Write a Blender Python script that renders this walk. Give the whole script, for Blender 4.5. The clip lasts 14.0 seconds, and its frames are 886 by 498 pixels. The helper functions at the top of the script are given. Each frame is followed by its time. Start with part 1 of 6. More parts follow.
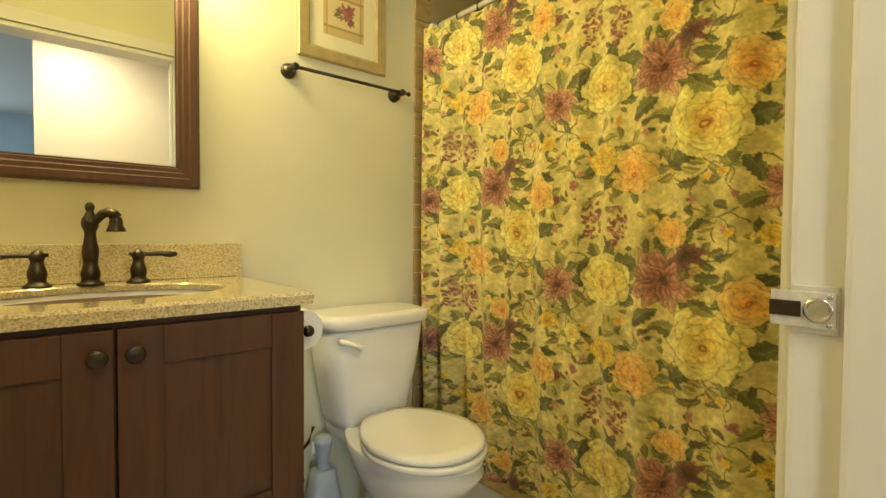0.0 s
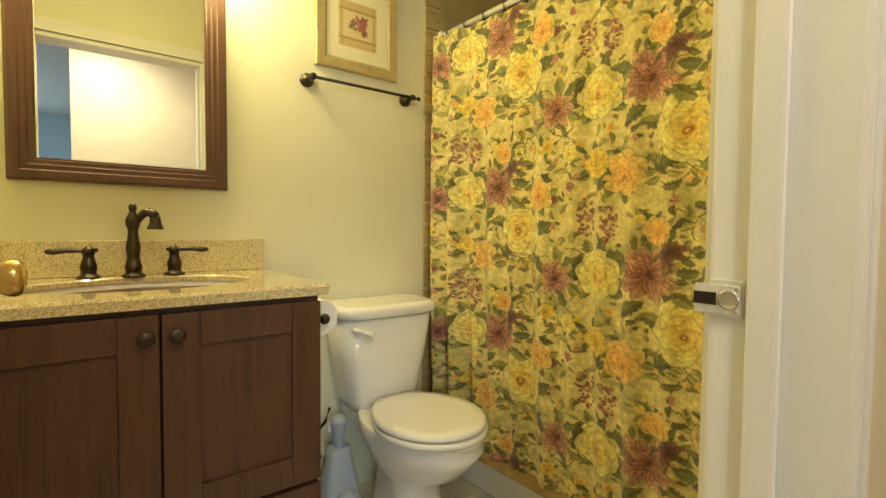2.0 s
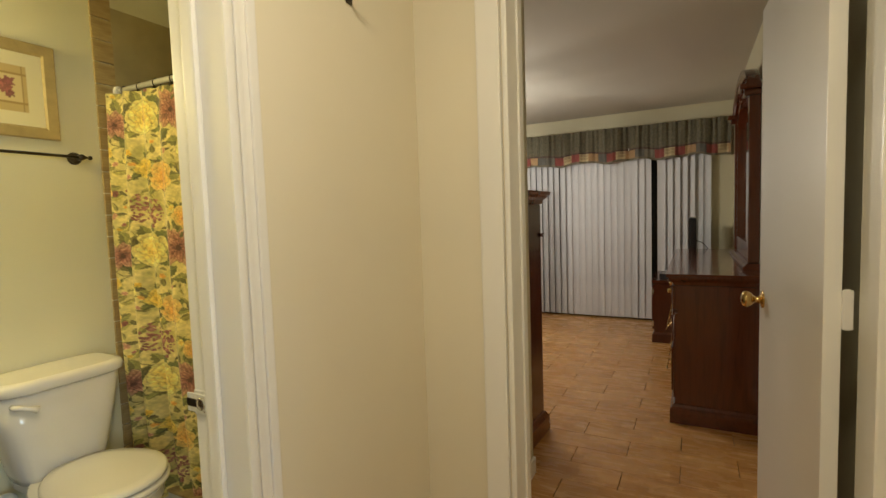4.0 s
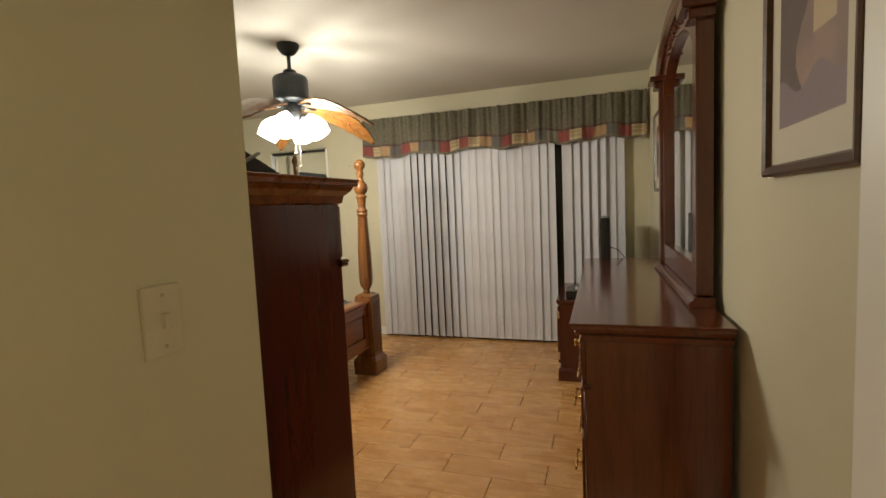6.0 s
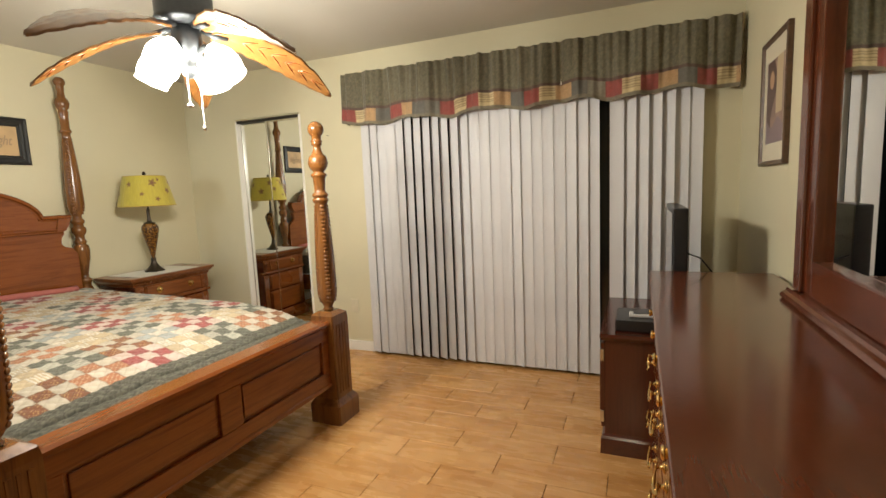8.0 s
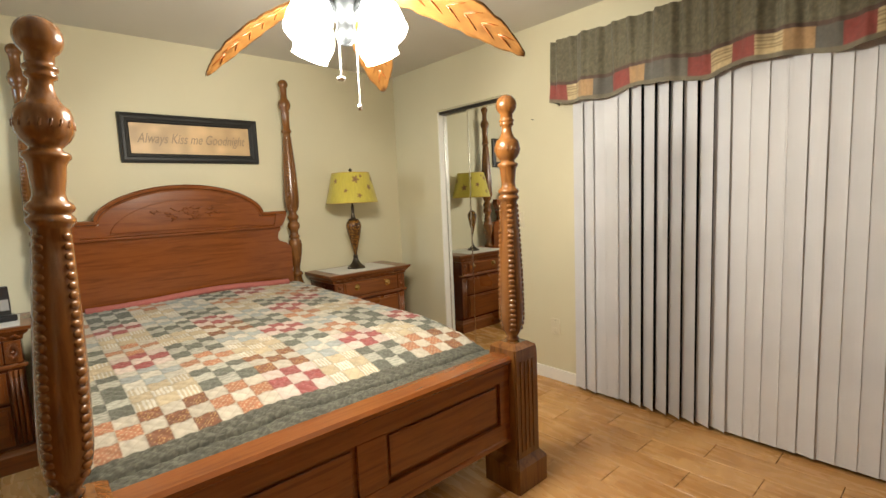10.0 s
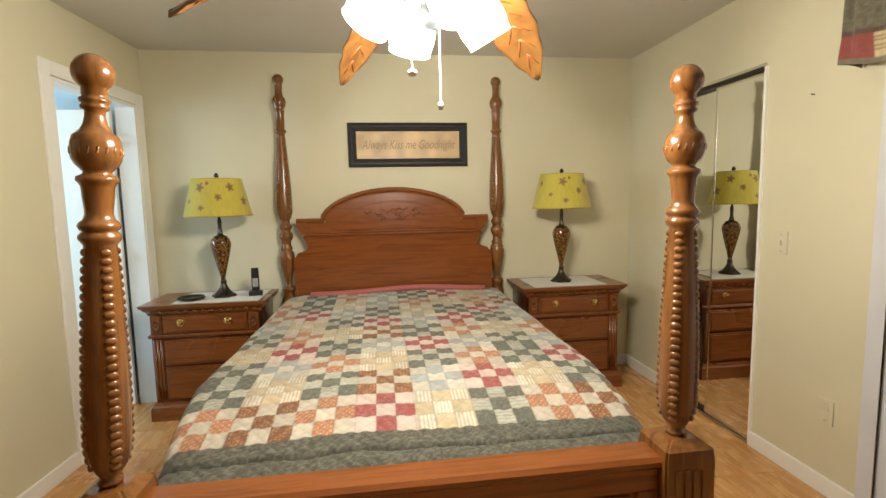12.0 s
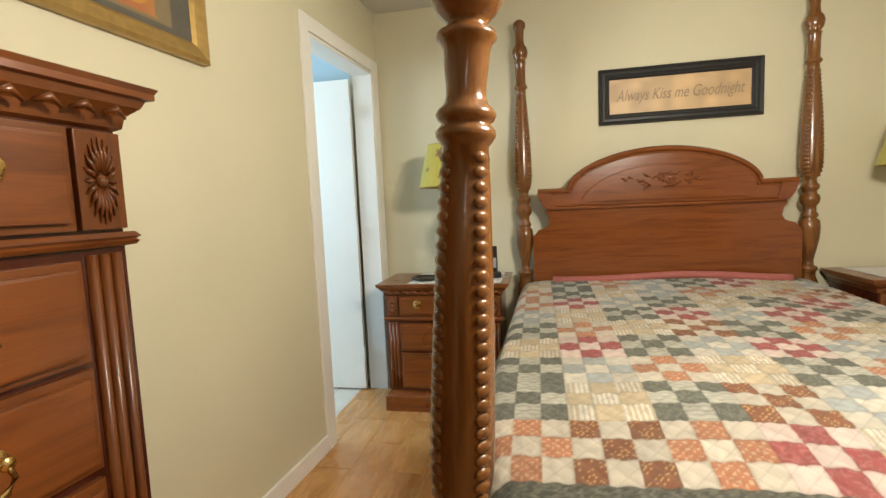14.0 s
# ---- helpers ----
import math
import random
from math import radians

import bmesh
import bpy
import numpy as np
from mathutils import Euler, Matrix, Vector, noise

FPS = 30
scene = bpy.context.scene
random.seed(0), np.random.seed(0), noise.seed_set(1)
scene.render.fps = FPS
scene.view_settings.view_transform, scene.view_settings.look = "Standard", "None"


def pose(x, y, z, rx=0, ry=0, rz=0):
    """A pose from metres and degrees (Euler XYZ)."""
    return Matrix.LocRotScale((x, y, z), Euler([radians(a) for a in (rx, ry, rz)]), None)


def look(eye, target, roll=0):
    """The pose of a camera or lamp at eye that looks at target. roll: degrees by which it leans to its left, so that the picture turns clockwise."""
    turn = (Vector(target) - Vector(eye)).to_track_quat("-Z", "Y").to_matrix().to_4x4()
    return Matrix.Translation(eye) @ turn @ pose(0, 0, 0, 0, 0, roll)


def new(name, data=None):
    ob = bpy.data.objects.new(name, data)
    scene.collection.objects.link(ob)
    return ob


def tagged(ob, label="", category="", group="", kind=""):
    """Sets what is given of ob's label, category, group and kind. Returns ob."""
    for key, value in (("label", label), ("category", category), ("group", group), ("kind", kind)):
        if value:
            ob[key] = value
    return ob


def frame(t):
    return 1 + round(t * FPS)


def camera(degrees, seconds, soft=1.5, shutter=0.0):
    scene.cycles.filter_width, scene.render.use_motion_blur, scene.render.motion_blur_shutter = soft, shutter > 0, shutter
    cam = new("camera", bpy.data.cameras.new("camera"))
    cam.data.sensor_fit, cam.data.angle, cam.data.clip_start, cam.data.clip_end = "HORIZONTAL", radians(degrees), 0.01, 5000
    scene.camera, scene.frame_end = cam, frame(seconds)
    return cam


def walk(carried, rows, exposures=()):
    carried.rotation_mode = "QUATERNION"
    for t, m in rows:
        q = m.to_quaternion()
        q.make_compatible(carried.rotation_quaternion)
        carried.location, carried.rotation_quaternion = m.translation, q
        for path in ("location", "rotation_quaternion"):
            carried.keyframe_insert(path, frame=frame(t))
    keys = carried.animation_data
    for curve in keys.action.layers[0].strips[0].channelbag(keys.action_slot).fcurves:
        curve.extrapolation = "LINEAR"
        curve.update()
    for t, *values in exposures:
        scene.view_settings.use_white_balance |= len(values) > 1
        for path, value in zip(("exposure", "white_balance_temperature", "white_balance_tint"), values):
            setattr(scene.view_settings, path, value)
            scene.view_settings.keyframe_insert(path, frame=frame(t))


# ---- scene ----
cam = camera(86.1, 14.0)
PATH = [
    (0, (0.584, 0.035, 1.053), (1.878, 1.559, 0.998), 0.4),
    (0.5, (0.613, 0.095, 1.068), (1.875, 1.645, 1.011), 0.6),
    (1, (0.618, 0.153, 1.069), (1.842, 1.733, 1.008), 0.6),
    (1.5, (0.6, 0.095, 1.056), (1.807, 1.689, 0.982), 0.5),
    (2, (0.536, -0.086, 1.065), (1.773, 1.483, 0.983), 0.5),
    (2.5, (0.437, -0.306, 1.159), (1.802, 1.152, 1.049), -0.3),
    (3, (0.38, -0.468, 1.22), (1.897, 0.829, 1.09), -1.1),
    (3.4, (0.391, -0.583, 1.278), (2.031, 0.553, 1.145), -1.3),
    (3.5, (0.433, -0.601, 1.288), (2.09, 0.51, 1.148), -1.8),
    (3.8, (0.508, -0.661, 1.326), (2.239, 0.331, 1.188), -1.6),
    (4, (0.61, -0.674, 1.321), (2.374, 0.26, 1.185), -1.9),
    (4.2, (0.703, -0.695, 1.327), (2.501, 0.17, 1.188), -1.8),
    (6.3, (2.304, -0.6, 1.345), (4.199, 0.016, 1.171), -2.5),
    (6.5, (2.428, -0.575, 1.344), (4.325, 0.031, 1.164), -2.4),
    (7.2, (2.863, -0.506, 1.357), (4.754, 0.112, 1.152), -2.4),
    (9.3, (3.778, -0.328, 1.338), (5.352, 0.884, 1.102), -2.4),
    (9.5, (3.814, -0.271, 1.335), (5.328, 1.017, 1.109), -2.5),
    (10, (3.982, -0.159, 1.348), (5.299, 1.33, 1.13), -2.5),
    (10.5, (4.176, -0.13, 1.375), (5.274, 1.527, 1.157), -1.8),
    (11, (4.407, -0.065, 1.363), (5.247, 1.737, 1.147), -1.6),
    (11.5, (4.593, -0.047, 1.394), (5.15, 1.863, 1.188), -1.4),
    (12, (4.739, -0.061, 1.41), (4.996, 1.911, 1.203), -1.2),
    (12.5, (4.799, -0.094, 1.406), (4.769, 1.894, 1.189), -1.3),
    (13, (4.725, -0.041, 1.362), (4.429, 1.924, 1.142), -2.1),
    (13.2, (4.64, 0.022, 1.332), (4.273, 1.976, 1.118), -2.3),
    (13.5, (4.465, 0.16, 1.301), (4.07, 2.11, 1.093), -2.5),
    (13.6, (4.403, 0.227, 1.297), (4.001, 2.175, 1.087), -3.0),
    (14, (4.142, 0.498, 1.227), (3.744, 2.449, 1.041), -2.5),
]
EXPOSURES = [(0, -0.50), (2, -0.50), (3, -0.66), (4.2, -0.80), (6.4, -0.36), (7.2, -0.14), (9.4, 0.02), (10.6, -0.03), (12, -0.08), (13.2, -0.09), (14, -0.04)]
walk(cam, [(t, look(eye, target, roll)) for t, eye, target, roll in PATH], EXPOSURES)

# ---- world and lamps ----
world = bpy.data.worlds.new("evening_sky")
scene.world = world
world.use_nodes = True
wn = world.node_tree.nodes
sky = wn.new("ShaderNodeTexSky")
sky.sky_type, sky.sun_disc, sky.sun_elevation, sky.sun_rotation = "NISHITA", False, radians(4), radians(200)
world.node_tree.links.new(sky.outputs[0], wn["Background"].inputs[0])
wn["Background"].inputs[1].default_value = 0.05


def lamp_light(name, kind, watts, colour, m, size=0.1, size_y=None):
    data = bpy.data.lights.new(name, kind)
    data.energy, data.color = watts, colour
    if kind == "AREA":
        data.shape, data.size, data.size_y = "RECTANGLE", size, size_y or size
    else:
        data.shadow_soft_size = size
    ob = new(name, data)
    ob.matrix_world = m
    return ob


FAN = (4.90, 1.34)
WARM, YELLOW, DAY = (1.0, 0.947, 0.815), (1.0, 0.845, 0.365), (0.62, 0.82, 1.0)
for k in range(4):
    a = radians(15 + 90 * k)
    lamp_light("fan_bulb", "POINT", 22.5, WARM, pose(FAN[0] + 0.150 * math.cos(a), FAN[1] + 0.150 * math.sin(a), 1.870), 0.05)
for x in (0.45, 0.69, 0.93):
    lamp_light("vanity_bulb", "POINT", 9.3, YELLOW, pose(x, 1.50, 1.93), 0.04)
# daylight from the window of the small tiled room behind the bedroom, and from the room across the hall
lamp_light("washroom_window_light", "AREA", 38, DAY, look((1.45, 2.75, 1.7), (3.2, 3.1, 1.2)), 0.9, 0.9)
lamp_light("far_room_window_light", "AREA", 100, DAY, look((-1.2, -4.2, 1.6), (-0.4, -2.0, 1.2)), 1.4, 1.2)
# added fill that brightens the hall walls; no fixture stands here
lamp_light("hall_fill_light", "AREA", 26, (1.0, 0.86, 0.62), look((0.75, -0.60, 2.42), (0.75, -0.60, 0)), 0.25)

# ---- helpers for shapes ----


def thing(name, m, label="", category="", group="", kind=""):
    ob = new(name)
    ob.matrix_world = m
    ob.empty_display_size = 0.05
    return tagged(ob, label, category, group, kind)


def part(name, bm, material, parent=None, label=""):
    me = bpy.data.meshes.new(name)
    bm.to_mesh(me)
    bm.free()
    me.materials.append(material)
    ob = new(name, me)
    if parent is not None:
        ob.parent = parent
    if label:
        ob["label"] = label
    return ob


def setting(name, bm, material, label="", category=""):
    return tagged(part(name, bm, material, None, label), category=category, kind="structure")


def B():
    return bmesh.new()


def box(bm, x0, x1, y0, y1, z0, z1, bevel=0.0, seg=2):
    x0, x1, y0, y1, z0, z1 = min(x0, x1), max(x0, x1), min(y0, y1), max(y0, y1), min(z0, z1), max(z0, z1)
    v = [bm.verts.new((x, y, z)) for z in (z0, z1) for x, y in ((x0, y0), (x1, y0), (x1, y1), (x0, y1))]
    fs = [(3, 2, 1, 0), (4, 5, 6, 7), (0, 1, 5, 4), (1, 2, 6, 5), (2, 3, 7, 6), (3, 0, 4, 7)]
    faces = [bm.faces.new([v[i] for i in f]) for f in fs]
    if bevel:
        edges = {e for f in faces for e in f.edges}
        bmesh.ops.bevel(bm, geom=list(edges), offset=bevel, segments=seg, profile=0.7, affect="EDGES", clamp_overlap=True)
    return bm


def lathe(bm, profile, seg=24, cx=0.0, cy=0.0, smooth=True, wobble=None):
    """profile: rows of (radius, z) from the bottom up."""
    rings = []
    for i, (r, z) in enumerate(profile):
        ring = []
        for k in range(seg):
            a = 2 * math.pi * k / seg
            rr = r * (wobble(a, z) if wobble else 1)
            ring.append(bm.verts.new((cx + rr * math.cos(a), cy + rr * math.sin(a), z)))
        rings.append(ring)
    for lo, hi in zip(rings, rings[1:]):
        for k in range(seg):
            f = bm.faces.new((lo[k], lo[(k + 1) % seg], hi[(k + 1) % seg], hi[k]))
            f.smooth = smooth
    if profile[0][0] > 1e-4:
        bm.faces.new(rings[0][::-1])
    if profile[-1][0] > 1e-4:
        bm.faces.new(rings[-1])
    return bm


def soft(points, n=4):
    """A smooth profile through (radius, z) points."""
    out = []
    p = [points[0], *points, points[-1]]
    for i in range(1, len(p) - 2):
        for k in range(n):
            t = k / n
            out.append(tuple(0.5 * (2 * p[i][c] + (p[i + 1][c] - p[i - 1][c]) * t + (2 * p[i - 1][c] - 5 * p[i][c] + 4 * p[i + 1][c] - p[i + 2][c]) * t * t
                       + (3 * p[i][c] - p[i - 1][c] - 3 * p[i + 1][c] + p[i + 2][c]) * t ** 3) for c in (0, 1)))
    out.append(points[-1])
    return [(max(r, 0.0005), z) for r, z in out]


def sweep(bm, outline, a, b, up=(0, 0, 1), caps=True):
    """A moulding: the outline (across, up) carried from a to b."""
    a, b, up = Vector(a), Vector(b), Vector(up)
    d = (b - a).normalized()
    across = d.cross(up).normalized()
    r0 = [bm.verts.new(a + across * u + up * w) for u, w in outline]
    r1 = [bm.verts.new(b + across * u + up * w) for u, w in outline]
    n = len(outline)
    for i in range(n):
        bm.faces.new((r0[i], r0[(i + 1) % n], r1[(i + 1) % n], r1[i]))
    if caps:
        bm.faces.new(r0[::-1])
        bm.faces.new(r1)
    return bm


def prism(bm, outline, depth0, depth1, axis="y"):
    """A flat shape with thickness: outline of (u, w) pairs; axis is the way of its thickness."""
    def place(u, w, d):
        return {"y": (u, d, w), "x": (d, u, w), "z": (u, w, d)}[axis]
    r0 = [bm.verts.new(place(u, w, depth0)) for u, w in outline]
    r1 = [bm.verts.new(place(u, w, depth1)) for u, w in outline]
    n = len(outline)
    for i in range(n):
        bm.faces.new((r0[i], r0[(i + 1) % n], r1[(i + 1) % n], r1[i]))
    bm.faces.new(r0[::-1])
    bm.faces.new(r1)
    bmesh.ops.recalc_face_normals(bm, faces=bm.faces)
    return bm


def tube(bm, points, radius, seg=8):
    pts = [Vector(p) for p in points]
    rings = []
    for i, p in enumerate(pts):
        d = (pts[min(i + 1, len(pts) - 1)] - pts[max(i - 1, 0)]).normalized()
        u = d.cross(Vector((0, 0, 1)) if abs(d.z) < 0.9 else Vector((1, 0, 0))).normalized()
        w = d.cross(u)
        r = radius[i] if isinstance(radius, (list, tuple)) else radius
        rings.append([bm.verts.new(p + r * (u * math.cos(2 * math.pi * k / seg) + w * math.sin(2 * math.pi * k / seg))) for k in range(seg)])
    for lo, hi in zip(rings, rings[1:]):
        for k in range(seg):
            bm.faces.new((lo[k], lo[(k + 1) % seg], hi[(k + 1) % seg], hi[k])).smooth = True
    bm.faces.new(rings[0][::-1])
    bm.faces.new(rings[-1])
    return bm


def ball(bm, x, y, z, r, sx=1, sy=1, sz=1, seg=12):
    m = Matrix.Translation((x, y, z)) @ Matrix.Diagonal((r * sx, r * sy, r * sz, 1))
    made = bmesh.ops.create_uvsphere(bm, u_segments=seg, v_segments=max(6, seg // 2), radius=1, matrix=m)
    for v in made["verts"]:
        for f in v.link_faces:
            f.smooth = True
    return bm


# ---- materials ----


class Nodes:
    """Short hand for building a node material."""

    def __init__(self, name):
        self.m = bpy.data.materials.new(name)
        self.m.use_nodes = True
        self.t = self.m.node_tree
        self.bsdf = self.t.nodes["Principled BSDF"]

    def add(self, kind, **inputs):
        n = self.t.nodes.new(kind)
        for k, v in inputs.items():
            self.put(n.inputs[k.replace("_", " ")], v)
        return n

    def put(self, socket, v):
        if isinstance(v, bpy.types.NodeSocket):
            self.t.links.new(v, socket)
        else:
            socket.default_value = v

    def coords(self, scale=(1, 1, 1), space="Object"):
        n = self.add("ShaderNodeMapping")
        self.put(n.inputs["Vector"], self.add("ShaderNodeTexCoord").outputs[space])
        n.inputs["Scale"].default_value = scale
        return n.outputs[0]

    def noise(self, scale, at, detail=4.0, rough=0.55, distortion=0.0):
        n = self.add("ShaderNodeTexNoise", Scale=scale, Detail=detail, Roughness=rough, Distortion=distortion, Vector=at)
        return n.outputs[0]

    def ramp(self, fac, stops):
        n = self.add("ShaderNodeValToRGB", Fac=fac)
        el = n.color_ramp.elements
        while len(el) < len(stops):
            el.new(0.5)
        for e, (p, c) in zip(el, stops):
            e.position, e.color = p, (*c, 1) if len(c) == 3 else c
        return n.outputs[0]

    def mix(self, fac, a, b, blend="MIX"):
        n = self.t.nodes.new("ShaderNodeMix")
        n.data_type, n.blend_type = "RGBA", blend
        self.put(n.inputs[0], fac)
        for s, v in ((n.inputs[6], a), (n.inputs[7], b)):
            self.put(s, v if isinstance(v, bpy.types.NodeSocket) else (*v[:3], 1))
        return n.outputs[2]

    def math(self, op, a, b=0.0, c=0.0):
        n = self.t.nodes.new("ShaderNodeMath")
        n.operation = op
        for s, v in zip(n.inputs, (a, b, c)):
            self.put(s, v)
        return n.outputs[0]

    def bump(self, height, strength=0.2, distance=0.002):
        n = self.add("ShaderNodeBump", Height=height, Strength=strength, Distance=distance)
        self.put(self.bsdf.inputs["Normal"], n.outputs[0])

    def done(self, colour=None, rough=0.5, metal=0.0, **more):
        if colour is not None:
            self.put(self.bsdf.inputs["Base Color"], colour if isinstance(colour, bpy.types.NodeSocket) else (*colour, 1))
        self.put(self.bsdf.inputs["Roughness"], rough)
        self.put(self.bsdf.inputs["Metallic"], metal)
        for k, v in more.items():
            self.put(self.bsdf.inputs[k.replace("_", " ")], v)
        return self.m


def shade(c, k):
    return tuple(min(1, v * k) for v in c)


def painted(name, c, rough=0.55, grain=220, bump=0.12, stain=0.08):
    n = Nodes(name)
    p = n.coords()
    big = n.noise(1.7, p, 3)
    fine = n.noise(grain, p, 2)
    col = n.ramp(big, [(0.3, shade(c, 1 - stain)), (0.7, c)])
    n.bump(fine, bump, 0.001)
    return n.done(col, n.math("MULTIPLY_ADD", big, 0.15, rough - 0.07))


def wood(name, dark, light, rough=0.3, along="x", grain=1.0, coat=0.3):
    n = Nodes(name)
    s = {"x": (1.2, 16, 16), "y": (16, 1.2, 16), "z": (16, 16, 1.2)}[along]
    p = n.coords(tuple(v * grain for v in s))
    g = n.noise(2.2, p, 6, 0.6, 0.6)
    fine = n.noise(14, p, 3, 0.6)
    blot = n.noise(3.0, n.coords(), 2)
    col = n.ramp(g, [(0.3, dark), (0.55, light), (0.75, shade(light, 0.75))])
    col = n.mix(n.math("MULTIPLY", fine, 0.32), col, shade(dark, 0.8))
    col = n.mix(n.math("MULTIPLY", blot, 0.28), col, shade(dark, 0.9))
    n.bump(fine, 0.06, 0.0006)
    return n.done(col, n.math("MULTIPLY_ADD", blot, 0.18, rough - 0.08), 0, Coat_Weight=coat, Coat_Roughness=0.18)


def plain(name, c, rough=0.4, metal=0.0, vary=0.12, scale=30, bump=0.05, **more):
    n = Nodes(name)
    f = n.noise(scale, n.coords(), 4)
    col = n.ramp(f, [(0.3, shade(c, 1 - vary)), (0.7, c)])
    n.bump(f, bump, 0.001)
    return n.done(col, n.math("MULTIPLY_ADD", f, 0.12, rough - 0.06), metal, **more)


M = {}
M["bed_wall"] = painted("bedroom_wall_paint", (0.655, 0.605, 0.425), 0.6, 160, 0.2, 0.06)
M["bath_wall"] = painted("bathroom_wall_paint", (0.80, 0.77, 0.56), 0.5, 180, 0.15, 0.05)
M["hall_wall"] = painted("hall_wall_paint", (0.78, 0.72, 0.56), 0.5, 170, 0.15, 0.06)
M["blue_wall"] = painted("pale_blue_wall_paint", (0.55, 0.68, 0.76), 0.6, 170, 0.15, 0.06)
M["ceiling"] = painted("ceiling_paint", (0.61, 0.58, 0.51), 0.8, 90, 0.6, 0.05)
M["trim"] = painted("white_trim_paint", (0.84, 0.82, 0.76), 0.35, 120, 0.08, 0.05)
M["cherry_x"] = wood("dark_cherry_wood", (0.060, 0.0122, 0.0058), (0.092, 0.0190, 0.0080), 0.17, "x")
# the upright cut also serves chest and nightstand sides, as their shaded tone
M["cherry_z"] = wood("dark_cherry_and_shaded_side_wood", (0.060, 0.0122, 0.0058), (0.092, 0.0190, 0.0080), 0.17, "z")
for ax in "xz":
    M["dresser_" + ax] = wood("polished_red_cherry_" + ax, (0.088, 0.0205, 0.0078), (0.148, 0.0355, 0.0128), 0.14, ax, 1.0, 0.5)
M["bed_x"] = wood("bed_cherry_wood", (0.136, 0.0370, 0.0080), (0.248, 0.0720, 0.0145), 0.19, "x")
M["bed_y"] = wood("bed_cherry_wood_lengthwise", (0.136, 0.0370, 0.0080), (0.248, 0.0720, 0.0145), 0.19, "y")
M["bed_z"] = wood("bed_cherry_wood_upright", (0.092, 0.0335, 0.0078), (0.232, 0.0900, 0.0198), 0.22, "z")
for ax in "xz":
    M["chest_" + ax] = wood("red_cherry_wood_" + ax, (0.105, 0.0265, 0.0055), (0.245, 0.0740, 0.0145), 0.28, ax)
M["vanity"] = wood("vanity_brown_wood", (0.054, 0.0205, 0.010), (0.100, 0.0405, 0.0195), 0.4, "z", 1, 0.1)
M["ceramic"] = plain("white_ceramic", (0.86, 0.84, 0.78), 0.12, 0, 0.03, 4, 0.0, Coat_Weight=0.3)
M["bronze"] = plain("dark_bronze", (0.075, 0.060, 0.045), 0.32, 0.85, 0.35, 40, 0.1)
M["brass"] = plain("polished_brass", (0.75, 0.52, 0.20), 0.2, 1.0, 0.2, 40, 0.02)
M["chrome"] = plain("worn_chrome", (0.75, 0.74, 0.70), 0.2, 1.0, 0.15, 60, 0.02)
M["black"] = plain("black_plastic", (0.015, 0.015, 0.017), 0.3, 0, 0.2, 50)
M["mirror"] = Nodes("mirror_silver").done((0.86, 0.88, 0.86), 0.01, 1.0)


# ---- the shell of the place ----
H = 2.49
XW, XE, YS, YN = 3.03, 6.76, -1.06, 3.60       # bedroom
BX0, BX1, BY0, BY1 = 0.20, 2.66, 0.165, 1.645  # bathroom
T = 0.11


def wall(name, material, boxes, label):
    bm = B()
    for b in boxes:
        box(bm, *b)
    return setting(name, bm, material, label, "wall")


# bedroom
wall("wall_north", M["bed_wall"], [(XW - T, XE + T, YN, YN + T, 0, H)], "pale yellow painted bedroom wall behind the bed")
wall("wall_south", M["bed_wall"], [(1.95, XE + T, YS - T, YS, 0, H)], "pale yellow painted wall behind the dresser")
wall("wall_east", M["bed_wall"], [(XE, XE + T, 1.60, 2.24, 0, H), (XE, XE + T, 2.96, YN, 0, H), (XE, XE + T, 2.24, 2.96, 2.07, H),
     (XE, XE + T, YS, 1.60, 2.12, H), (XE, XE + T, YS, -0.63, 0, 2.12)], "pale yellow wall with closet opening and patio door opening")


def plan_wall(name, material, pieces, label):
    """Walls out of square: pieces of plan corners with their heights."""
    bm = B()
    for corners, z0, z1 in pieces:
        prism(bm, corners, z0, z1, "z")
    return setting(name, bm, material, label, "wall")


def west_strip(y0, y1):
    return [(2.892 + 0.062 * (y - 0.05) - d, y) for y, d in ((y0, 0), (y1, 0), (y1, T), (y0, T))]


plan_wall("wall_west", M["bed_wall"], [(west_strip(0.05, 2.71), 0, H), (west_strip(3.49, YN), 0, H), (west_strip(2.71, 3.49), 2.095, H)],
          "pale yellow bedroom wall with a doorway to a washroom")
wall("wall_entry", M["bed_wall"], [(1.952, 2.782, 0.05, BY0 - 0.003, 0, H)], "pale yellow wall beside the bedroom entry")
# hall and bathroom
wall("wall_bedroom_door", M["hall_wall"], [(1.84, 1.95, -0.222, 0.05, 0, H), (1.84, 1.95, YS - T, -1.02, 0, H), (1.84, 1.95, -1.02, -0.222, 2.06, H)],
     "cream hall wall around the bedroom doorway")
wall("wall_bath_door", M["hall_wall"], [(1.19, 1.952, 0.05, BY0, 0, H), (-1.6, 0.40, 0.05, BY0, 0, H), (0.40, 1.19, 0.05, BY0, 2.06, H)],
     "cream hall wall around the bathroom doorway")
wall("wall_hall_south", M["hall_wall"], [(0.56, 1.84, YS - T, YS, 0, H)], "cream painted hall wall across from the bathroom")
wall("wall_hall_west", M["hall_wall"], [(-1.71, -1.6, YS - T, BY0, 0, H)], "cream wall at the end of the hall")
wall("wall_bath_north", M["bath_wall"], [(BX0 - T, BX1 + T, BY1, BY1 + T, 0, H)], "warm yellow painted bathroom wall above the vanity")
wall("wall_bath_west", M["bath_wall"], [(BX0 - T, BX0, BY0, BY1, 0, H)], "warm yellow bathroom side wall")
